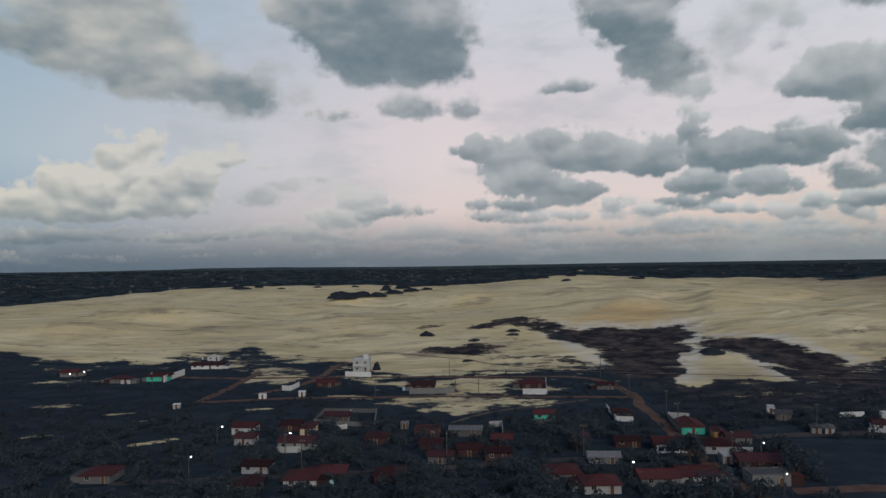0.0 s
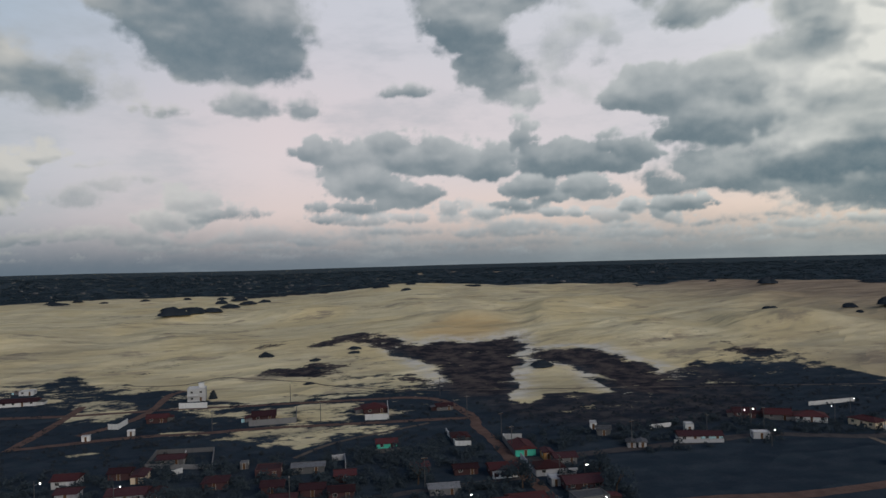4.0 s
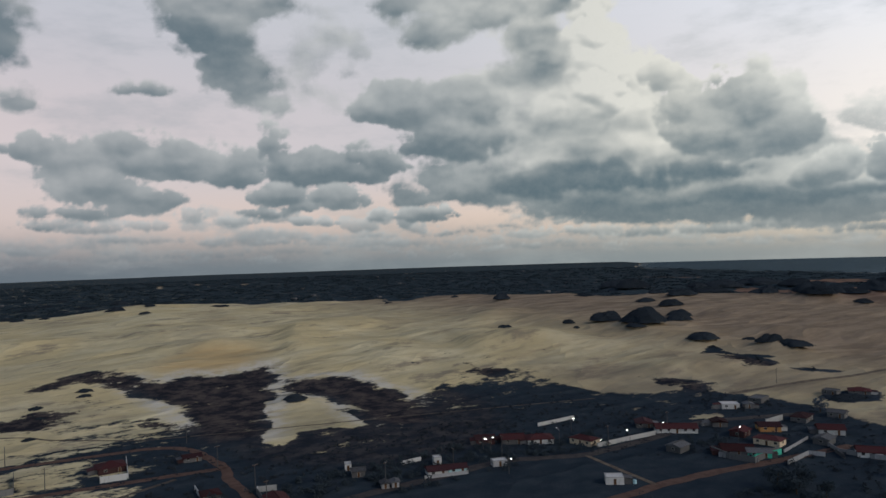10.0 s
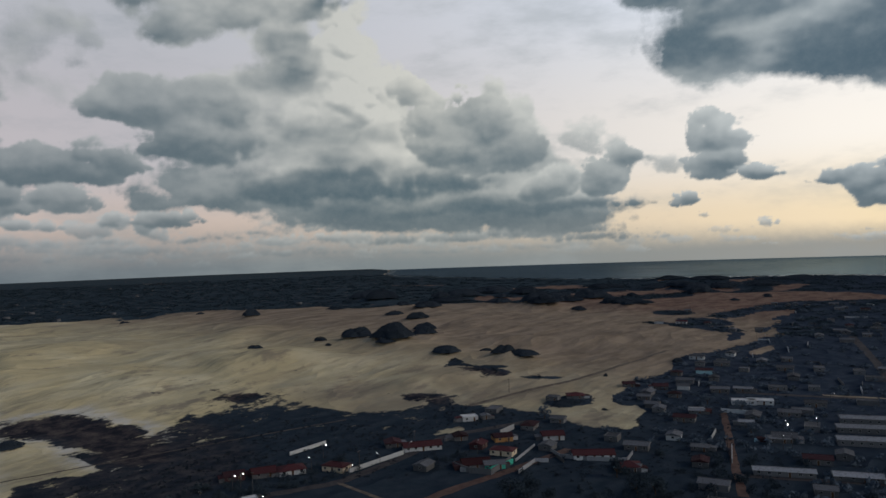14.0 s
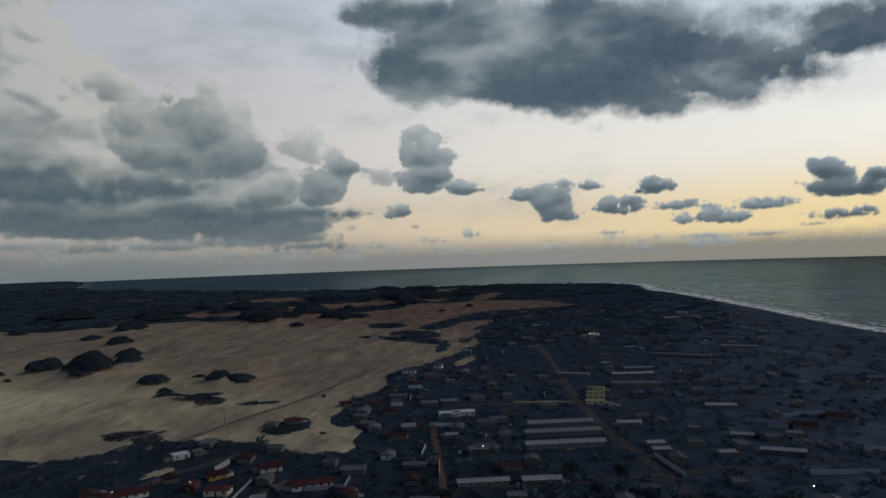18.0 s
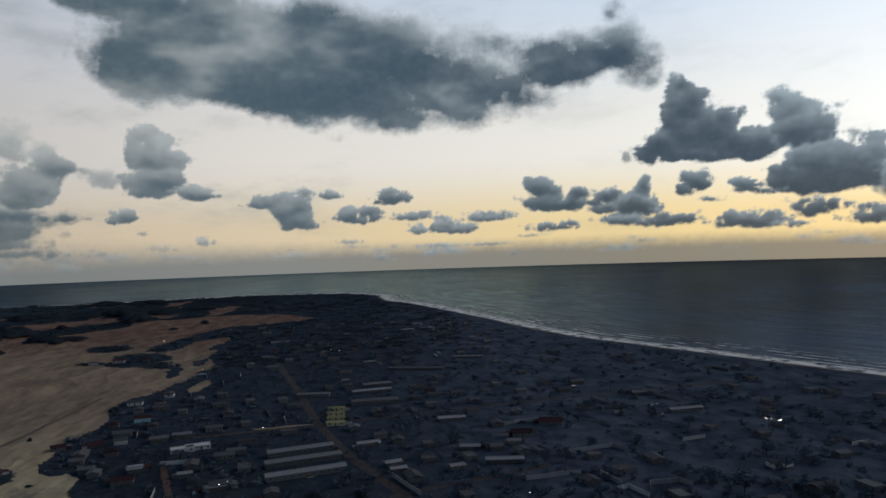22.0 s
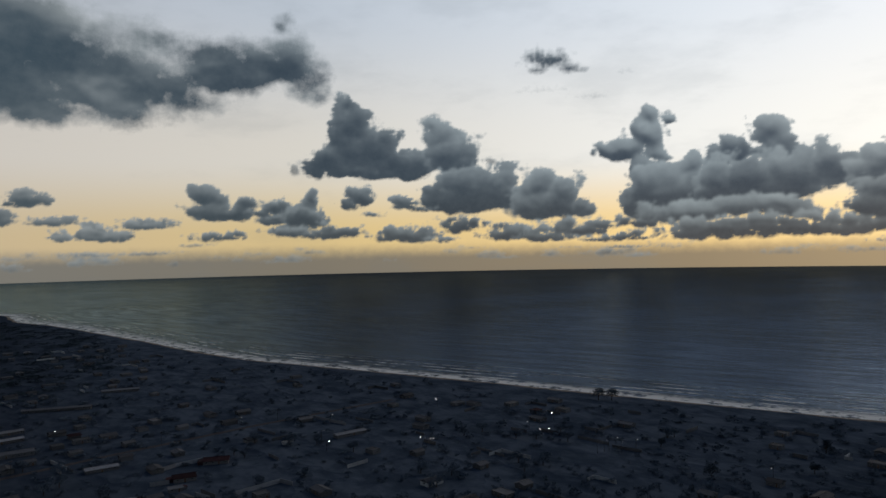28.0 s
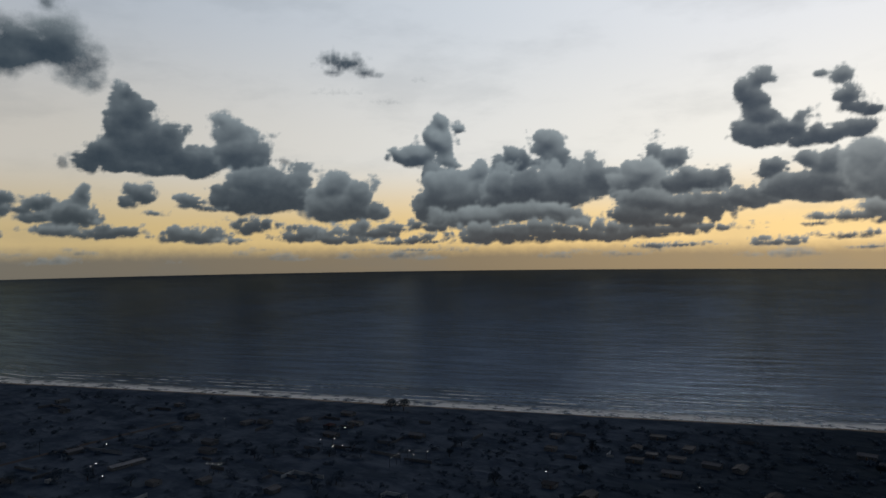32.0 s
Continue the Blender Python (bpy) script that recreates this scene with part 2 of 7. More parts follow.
# ---- plan of the land: east is +x, north is +y ----
FOOT_B = [-70, -31.7, -28.9, -27.2, -25.5, -21.9, -16.9, -14.9, -13.7, -12, -9.9, -7.9, -5.6, -3, 4, 12, 20, 26, 29.7, 32, 34.2, 35.4, 37.9, 40.3, 42.5, 46.4, 48.4, 49.2, 51.6, 53.3, 57.2, 58.9, 60.3, 63.3, 66.5, 67.3, 69.8, 71, 73, 75.5, 77]
FOOT_R = [560, 527, 476, 466, 463, 463, 465, 474, 456, 430, 423, 413, 377, 365, 365, 388, 392, 400, 412, 449, 445, 461, 464, 460, 444, 432, 428, 439, 454, 445, 435, 420, 410, 385, 420, 493, 549, 629, 723, 820, 1600]
SAND_PLOTS = [[(-98, 358), (-101, 396), (-85, 399), (-73, 382), (-70, 355)], [(-23, 304), (-16, 309), (13, 306), (34, 296), (31, 289), (11, 277), (3, 260), (-1, 281), (-8, 272), (-15, 280)], [(-38, 333), (-40, 352), (-18, 349), (-17, 331)], [(4, 314), (5, 342), (27, 336), (25, 310)]]
RISE_B = [-60, -31, -17, -10, 0, 10, 21, 40, 50, 58, 66, 75, 90, 105, 180]
RISE_FROM = [330, 430, 450, 440, 400, 400, 410, 430, 440, 440, 460, 480, 600, 700, 700]
RISE_TO = [760, 870, 1100, 1090, 1050, 1030, 1000, 1000, 1000, 1050, 1150, 1300, 1500, 1500, 1500]
RISE_Z = [9, 16, 21, 20, 19.5, 27, 25.5, 24, 22, 18, 13, 9, 6, 0, 0]
COAST = [(4200, 3900), (3300, 3000), (2700, 2500), (2435, 2195), (2134, 1497), (2035, 1045), (2060, 800), (2200, 400), (2150, 120),
         (2000, 25), (1763, 3), (1640, -50), (1496, -92), (1312, -139), (1213, -166), (1060, -199), (905, -243), (786, -303),
         (697, -347), (581, -404), (470, -453), (335, -517), (216, -577), (124, -622), (-200, -780), (-900, -1100), (-3000, -2000), (-4800, -2900)]
BROWN_A = [(74, 500), (90, 485), (110, 494), (132, 488), (157, 495), (164, 497), (149, 452), (135, 410), (119, 377), (110, 350), (103, 341), (88, 346), (87, 370), (91, 409), (90, 428), (84, 453), (77, 480)]
BROWN_B = [(165, 447), (182, 443), (197, 432), (200, 411), (207, 390), (205, 352), (186, 314), (171, 318), (167, 337), (171, 364), (175, 395), (168, 410), (159, 415), (153, 417), (156, 440)]
WHITE_SAND = [(134, 407), (146, 411), (158, 403), (164, 386), (162, 358), (160, 329), (150, 326), (140, 335), (124, 336), (116, 321), (110, 314), (106, 325), (108, 339), (115, 349), (127, 388)]
BROWN_FOOT = [(96, 352), (112, 345), (160, 330), (205, 385), (232, 400), (238, 345), (212, 290), (175, 264), (130, 260), (96, 300)]
PLANT_STRIPS = [[(12, 503), (33, 526), (55, 532), (76, 511), (86, 485), (66, 485), (48, 507), (32, 505)], [(-15, 439), (-10, 451), (7, 448), (16, 461), (33, 459), (47, 454), (42, 440), (34, 436), (26, 425), (14, 422), (0, 426)], [(-26, 522), (-17, 528), (3, 525), (-5, 514), (-20, 512)], [(64, 396), (70, 411), (84, 396), (84, 381), (72, 385)], [(278, 418), (288, 402), (306, 397), (291, 385), (271, 386), (270, 397)], [(347, 316), (357, 308), (362, 284), (351, 278), (348, 295)], [(425, 324), (429, 311), (433, 289), (433, 275), (424, 282), (417, 298)]]
OCHRE = [(88, 512), (103, 541), (121, 564), (150, 566), (172, 556), (178, 528), (160, 503), (127, 495), (105, 502)]
RED_SAND = [(960, 400), (1100, 425), (1231, 420), (1420, 340), (1330, 160), (1254, 111), (1195, 150), (1108, 268), (1010, 330)]
# low plants on the sand: centre, half axes, turn
MOTTLED = [(292, 384, 42, 22, -0.64), (305, 362, 30, 22, -0.68), (262, 392, 30, 16, -0.6), (58, 484, 54, 55, -0.64), (40, 426, 43, 27, -0.60), (79, 369, 47, 31, -0.67), (174, 381, 43, 55, -0.63), (138, 293, 39, 19, -0.66), (14, 445, 39, 43, -0.24), (75, 458, 50, 41, -0.24), (2, 277, 24, 22, -0.09), (-88, 492, 32, 34, -0.14), (-169, 443, 51, 28, 0.08), (27, 377, 35, 30, -0.13), (-112, 425, 31, 44, -0.08), (241, 360, 41, 43, -0.59), (275, 349, 31, 19, -0.60), (330, 294, 28, 16, -0.70)]
PALE_PATCHES = [(489, 62, 4, 19, 0.1), (376, 36, 5, 16, 0.3), (-112, 268, 9, 3, 0.5), (-128, 282, 8, 3, 0.2), (-96, 236, 8, 3, 0.6), (-138, 248, 10, 3, 0.3), (-74, 286, 6, 3, 0.1), (-160, 300, 12, 4, 0.1), (639, 2687, 130, 9, 1.34), (753, 2476, 130, 9, 1.27), (483, 2547, 130, 9, 1.38), (1619, 2787, 130, 9, -1.47), (1596, 1316, 103, 9, -1.37), (1456, 915, 48, 55, -1.22), (1589, 859, 47, 55, -1.25), (1336, 639, 63, 55, -1.12), (1154, 633, 34, 55, -1.13), (1122, 760, 38, 55, -1.13), (1011, 438, 28, 54, -0.72), (1161, 677, 76, 55, -1.34), (1304, 633, 101, 55, -1.36), (1391, 552, 89, 55, -1.40), (1519, 824, 100, 55, -1.46), (1476, 478, 66, 55, -1.44), (1715, 454, 73, 55, -1.56), (1020, 438, 75, 55, -1.00), (-35, 359, 20, 14, -0.21), (7, 283, 18, 12, -0.14), (-6, 312, 15, 6, -0.12), (39, 320, 15, 8, -0.12), (-40, 308, 10, 4, -0.28), (-125, 409, 17, 8, -0.20)]
DARK_PATCHES = [(401, 209, 13, 18, -0.93), (442, 306, 21, 6, -0.87), (442, 261, 18, 6, -0.92), (810, 262, 32, 38, -0.88), (761, 232, 22, 32, -0.89), (764, 301, 18, 20, -0.85), (764, 263, 28, 26, -1.38), (437, 324, 11, 8, -1.31), (434, 293, 19, 12, -1.42), (389, 211, 14, 15, -1.52), (444, 336, 6, 8, -0.92), (283, 388, 13, 12, -0.63), (1501, 664, 90, 55, -1.77), (899, 333, 30, 40, -1.42)]
n_a, n_b, n_c = Noise2(3), Noise2(8), Noise2(21)


def bearing(x, y):
    return np.degrees(np.arctan2(x, y))


def sea_side(x, y):
    """Metres out to sea (negative on land)."""
    return line_distance(x, y, COAST) - 9


MOUNDS = []


def mound(x, y, w, h):
    """A hummock on the sand that shrubs hold together: centre, half width and height."""
    MOUNDS.append((x, y, w, h))


mound(-285, 996, 9, 3.5)
mound(-262, 1019, 6, 3)
mound(-229, 1014, 5, 2.2)
mound(-182, 1034, 6, 2.6)
mound(-127, 1032, 6, 3.4)
mound(-78, 994, 7, 3.4)
mound(-55, 988, 9, 4)
mound(-13, 1028, 5, 2.6)
mound(26, 988, 7, 3.5)
mound(54, 983, 5, 2.4)
mound(96, 1019, 6, 2.4)
mound(128, 981, 8, 3)
mound(254, 960, 12, 3)
mound(447, 845, 7, 4)
mound(528, 808, 5, 2.4)
mound(-36.8, 383, 2.2, 5.5)
mound(462, 461, 12.0, 10.0)
mound(470, 424, 17.0, 15.0)
mound(512, 421, 9.0, 9.5)
mound(452, 416, 8.0, 3.6)
mound(603, 507, 11.2, 7.5)
mound(549, 452, 9.0, 8.5)
mound(621, 559, 9.3, 5.3)
mound(459, 357, 10.1, 7.3)
mound(491, 340, 5.2, 2.8)
mound(482, 317, 9.0, 7.2)
mound(487, 302, 10.7, 5.3)
mound(442, 488, 4.7, 4.7)
mound(430, 465, 2.5, 2.5)
mound(376, 496, 5.4, 3.9)
mound(731, 641, 9.2, 5.4)
mound(709, 581, 15.9, 8.7)
mound(539, 716, 9.1, 9.8)
mound(666, 709, 10.7, 3.8)
mound(-99, 708, 11.5, 9.5)
mound(-82, 716, 9.5, 7.5)
mound(-68, 738, 9.0, 5.5)
mound(-55, 800, 9.0, 5.0)
mound(-40, 862, 9.0, 4.0)
mound(-22, 882, 8.0, 4.0)
mound(-70, 886, 7.0, 5.6)
mound(-51, 924, 10.1, 5.1)
mound(-12, 487, 4.2, 3.1)
mound(46, 481, 3.8, 1.5)
mound(131, 953, 8.2, 6.0)
mound(152, 893, 5.6, 3.5)
mound(148, 400, 6.3, 4.1)
mound(165, 357, 3.9, 1.7)
mound(-262, 941, 10.3, 4.4)
mound(-31, 969, 12.2, 3.8)
mound(-332, 1460, 6.9, 4.6)
mound(20, 446, 3.1, 1.4)
mound(13, 406, 3.8, 1.0)
mound(47, 491, 4.3, 1.8)
mound(19, 468, 3.6, 1.3)
mound(213, 1518, 13.5, 9.0)
mound(174, 986, 6.0, 3.7)
mound(-27, 1000, 17.7, 5.4)
mound(-7, 1017, 9.8, 4.9)
mound(16, 1069, 11.9, 4.5)
mound(64, 1588, 13.4, 5.6)
mound(107, 1413, 8.1, 4.1)
mound(145, 1469, 12.8, 5.3)
mound(845, 565, 14.2, 7.9)
mound(1150, 757, 12.8, 8.5)
mound(853, 499, 21.3, 15.2)
mound(901, 504, 12.6, 11.1)
mound(958, 509, 18.1, 8.2)
mound(1001, 495, 21.9, 15.2)
mound(947, 431, 18.6, 9.3)
mound(1283, 552, 9.3, 5.2)
mound(850, 439, 9.4, 4.4)
mound(474, 224, 2.0, 3.2)
mound(385, 182, 1.9, 1.6)
mound(1081, 852, 19.4, 13.0)
mound(1123, 830, 28.4, 15.3)
mound(1007, 938, 28.2, 19.5)
mound(1022, 998, 24.8, 18.0)
mound(1226, 298, 6.9, 3.5)
mound(953, 398, 10.7, 4.6)
mound(546, 198, 4.2, 3.4)
mound(1234, 412, 18.6, 13.0)
mound(1459, 509, 22.2, 11.1)
mound(1486, 575, 30.2, 9.3)
mound(1314, 441, 23.8, 17.3)
mound(1471, 526, 21.9, 12.2)
mound(1488, 449, 24.4, 12.2)
mound(1617, 406, 34.1, 10.5)
mound(1106, 315, 7.2, 3.6)
mound(1188, 288, 6.7, 3.9)
mound(844, 433, 7.2, 2.9)
mound(1252, 535, 9.4, 5.2)
mound(832, 481, 18.6, 11.5)
mound(820, 539, 10.0, 8.6)
mound(963, 407, 17.7, 5.6)
mound(1249, 840, 43.5, 15.2)
mound(1040, 802, 27.6, 9.2)
mound(388, 209, 8.7, 2.7)
mound(1893, 604, 46.6, 10.9)
mound(1871, 693, 37.1, 10.8)
mound(1921, 388, 43.2, 9.3)
mound(-115, 1417, 10.2, 5.1)
mound(-91, 1523, 8.9, 4.4)
mound(-62, 1368, 8.0, 4.0)
mound(-29, 1461, 12.9, 5.4)
mound(4, 1574, 11.7, 4.7)
mound(55, 1512, 11.4, 4.6)
mound(98, 1631, 9.9, 4.9)
mound(134, 1793, 13.7, 6.8)
mound(106, 1028, 4.8, 2.4)
mound(139, 1032, 6.4, 2.4)
mound(180, 1043, 6.6, 2.5)
mound(-97, 795, 9.1, 4.0)
mound(-115, 780, 8.8, 4.4)
mound(1242, 761, 29.7, 13.7)
mound(1196, 664, 23.4, 10.7)
mound(1489, 699, 37.9, 11.4)
mound(1592, 576, 38.0, 10.1)
mound(1602, 469, 31.8, 8.6)
mound(927, 405, 7.7, 6.2)
mound(1347, 915, 33.3, 11.5)
# dune noses: centre, half axes, height, direction in which the steep face looks
NOSES = [(154, 572, 46, 42, 9, 190), (250, 465, 40, 70, 6.0, 170), (145, 658, 70, 50, 6.0, 200), (291, 630, 60, 60, 7.5, 160), (333, 515, 55, 60, 7.5, 200), (363, 453, 45, 60, 6.0, 170), (447, 603, 60, 50, 6.0, 150), (-231, 606, 90, 50, 7.5, 190), (8, 701, 70, 60, 9.0, 200), (364, 432, 50, 40, 6.0, 210), (217, 575, 85, 34, 5.0, 290), (320, 464, 60, 30, 4.5, 289), (391, 311, 50, 30, 4.5, 200), (566, 351, 60, 40, 6.0, 220), (620, 295, 60, 40, 4.5, 210), (-284, 528, 60, 40, 4.5, 180)]


def height(x, y):
    x, y = np.asarray(x, float), np.asarray(y, float)
    r, b = np.hypot(x, y), bearing(x, y)
    lo, hi, top = np.interp(b, RISE_B, RISE_FROM), np.interp(b, RISE_B, RISE_TO), np.interp(b, RISE_B, RISE_Z)
    s = np.clip((r - lo) / (hi - lo), 0, 1)
    fall = smooth(0, 1, (r - hi) / 220)
    z = top * (1 - (1 - s) ** 2) * (1 - 0.75 * fall)
    dunes = smooth(0.0, 0.25, s) * (1 - fall) * (top / 26)
    z = z + dunes * (8.0 * (n_a.fbm(x / 190, y / 140, 3) - 0.5) + 13.0 * (0.28 - np.abs(n_b(x / 150 + y / 300, y / 105 - x / 400) - 0.5)) + 2.6 * (n_c.fbm(x / 40, y / 18, 2) - 0.5) + 1.6 * (n_b.fbm(x / 24 + y / 60, y / 12, 3) - 0.5) + 5.0 * (0.25 - np.abs(n_a(x / 62 - y / 210, y / 80 + x / 260) - 0.5)) * smooth(0.95, 0.6, s))
    for cx, cy, ax, ay, h, face in NOSES:
        u = ((x - cx) * math.sin(radians(face)) + (y - cy) * math.cos(radians(face))) / ay
        v = ((x - cx) * math.cos(radians(face)) - (y - cy) * math.sin(radians(face))) / ax
        u = np.where(u > 0, u * 2.2, u)
        z = z + 1.05 * h * np.exp(-(u * u + v * v) * 1.4)
    for cx, cy, w, h in MOUNDS:
        if w > 3.5:
            z = z + 0.5 * h * np.exp(-((x - cx) ** 2 + (y - cy) ** 2) / (1.5 * w) ** 2)
    # low hills far inland
    far = smooth(1700, 3600, r) * smooth(70, 40, b) * smooth(-130, -90, b)
    z = z + far * (4 + 24 * smooth(2, -26, b)) * (0.35 + n_a.fbm(x / 900, y / 900, 3))
    return z


def sand_amount(x, y):
    """1 on bare sand, 0 under plants, with wide soft borders that the ground's material breaks up."""
    r, b = np.hypot(x, y), bearing(x, y)
    rag = (n_b.fbm(x / 40, y / 26, 4) - 0.5) * 60 + (n_c.fbm(x / 9, y / 5, 3) - 0.5) * 14
    b = b + smooth(62, 69, b) * ((n_b.fbm(x / 150, y / 38, 3) - 0.5) * 13 + (n_c.fbm(x / 50, y / 14, 2) - 0.5) * 5)
    foot, crest = np.interp(b, FOOT_B, FOOT_R), np.interp(b, RISE_B, RISE_TO)
    soft = np.interp(b, [0, 8, 30, 36], [22, 22, 22, 12])
    start = smooth(-1, 1, (r - foot + rag * np.interp(b, [-6, 6, 30, 36], [0.8, 0.5, 0.5, 0.35])) / soft)
    sand = np.minimum(start, smooth(14, -14, r - crest - 14 + rag)) * (b < 77) * (b > -70)
    # thin plant cover across the foot of the dune
    streak = n_c.fbm(x / 48, y / 28, 4)
    low = smooth(190, 30, r - foot) * smooth(-38, -26, b) * smooth(48, 36, b) * np.interp(b, [-10, 4], [0.5, 1.0])
    sand = sand * (1 - 0.32 * low * smooth(0.48, 0.62, streak))
    for cx, cy, ax, ay, turn in MOTTLED:
        u, v = (x - cx) * math.cos(turn) + (y - cy) * math.sin(turn), (y - cy) * math.cos(turn) - (x - cx) * math.sin(turn)
        k = smooth(-0.25, 0.5, 1 - np.hypot(u / ax, v / ay) + rag / 120)
        sand = sand + (0.56 - sand) * k * (0.4 if cx > -30 else 0.7)
    # bare specks in the scrub before the foot of the dunes
    sand = np.maximum(sand, (0.265 + 0.085 * smooth(-6, 6, area_distance(x, y, BROWN_FOOT))) * smooth(-135, -15, r - foot) * (b < 52) * (b > -45))
    for pts in (BROWN_A, BROWN_B):
        sand = np.minimum(sand, 0.18 + smooth(8, -26, area_distance(x, y, pts) + rag * 0.5))
    for pts in PLANT_STRIPS:
        sand = np.minimum(sand, 0.33 + smooth(6, -18, area_distance(x, y, pts) + rag * 0.36))
    sand = np.maximum(sand, smooth(-5, 5, area_distance(x, y, WHITE_SAND) + rag * 0.12))
    sand = np.maximum(sand, smooth(-14, 14, area_distance(x, y, RED_SAND) + rag * 0.8))
    for cx, cy, ax, ay in ((0, 288, 36, 15), (-196, 362, 26, 10), (-86, 348, 18, 14), (8, 336, 34, 16), (300, 232, 16, 6),
                           (1600, 350, 190, 24), (1830, 520, 160, 22), (1500, 560, 130, 22), (1900, 700, 130, 20), (1250, 700, 90, 26), (1050, 640, 90, 20),
                           (-180, 1230, 120, 30), (40, 1200, 130, 24), (-60, 1130, 90, 20), (880, 800, 60, 22), (640, 160, 40, 6)):
        e = 1 - np.hypot((x - cx) / ax, (y - cy) / ay)
        sand = np.maximum(sand, (0.56 if cy < 400 and cx < 400 else 1.0) * smooth(-0.35, 0.55, e + rag / 42))
    for cx, cy, ax, ay, turn in PALE_PATCHES:
        u, v = (x - cx) * math.cos(turn) + (y - cy) * math.sin(turn), (y - cy) * math.cos(turn) - (x - cx) * math.sin(turn)
        sand = np.maximum(sand, (0.55 if cy < 400 and cx < 400 else 1.0) * smooth(-0.35, 0.5, 1 - np.hypot(u / ax, v / ay) + rag / 42))
    for pts in SAND_PLOTS:
        sand = np.maximum(sand, 0.56 * smooth(-7, 4, area_distance(x, y, pts) + rag * 0.14))
    for cx, cy, ax, ay, turn in DARK_PATCHES:
        u, v = (x - cx) * math.cos(turn) + (y - cy) * math.sin(turn), (y - cy) * math.cos(turn) - (x - cx) * math.sin(turn)
        sand = np.minimum(sand, 0.12 + smooth(0.5, -0.4, 1 - np.hypot(u / ax, v / ay) + rag / 90))
    return sand


# ---- ground and sea: one sheet each, finer near the town ----
bear = np.radians(np.r_[np.arange(-60, 190, 0.3), np.arange(190, 300, 3.0)])
rad = np.r_[0.3, 8, 20, 32, 45 * (4880 / 45) ** np.linspace(0, 1, 500)]
gx = np.outer(rad, np.sin(bear))
gy = np.outer(rad, np.cos(bear))
sea = sea_side(gx, gy)
gz = height(gx, gy) * smooth(10, -120, sea) - 5 * smooth(-4, 60, sea) - 0.8 * smooth(-12, 14, sea)
nb, nr = len(bear), len(rad)
idx = np.arange(nr * nb).reshape(nr, nb)
quads = np.stack([idx[:-1], np.roll(idx, -1, 1)[:-1], np.roll(idx, -1, 1)[1:], idx[1:]], -1).reshape(-1, 4)[:, ::-1]
sand_v = sand_amount(gx, gy)
beach_v = smooth(-10, -3, sea + 8 * (n_b.fbm(gx / 30, gy / 30, 3) - 0.5))


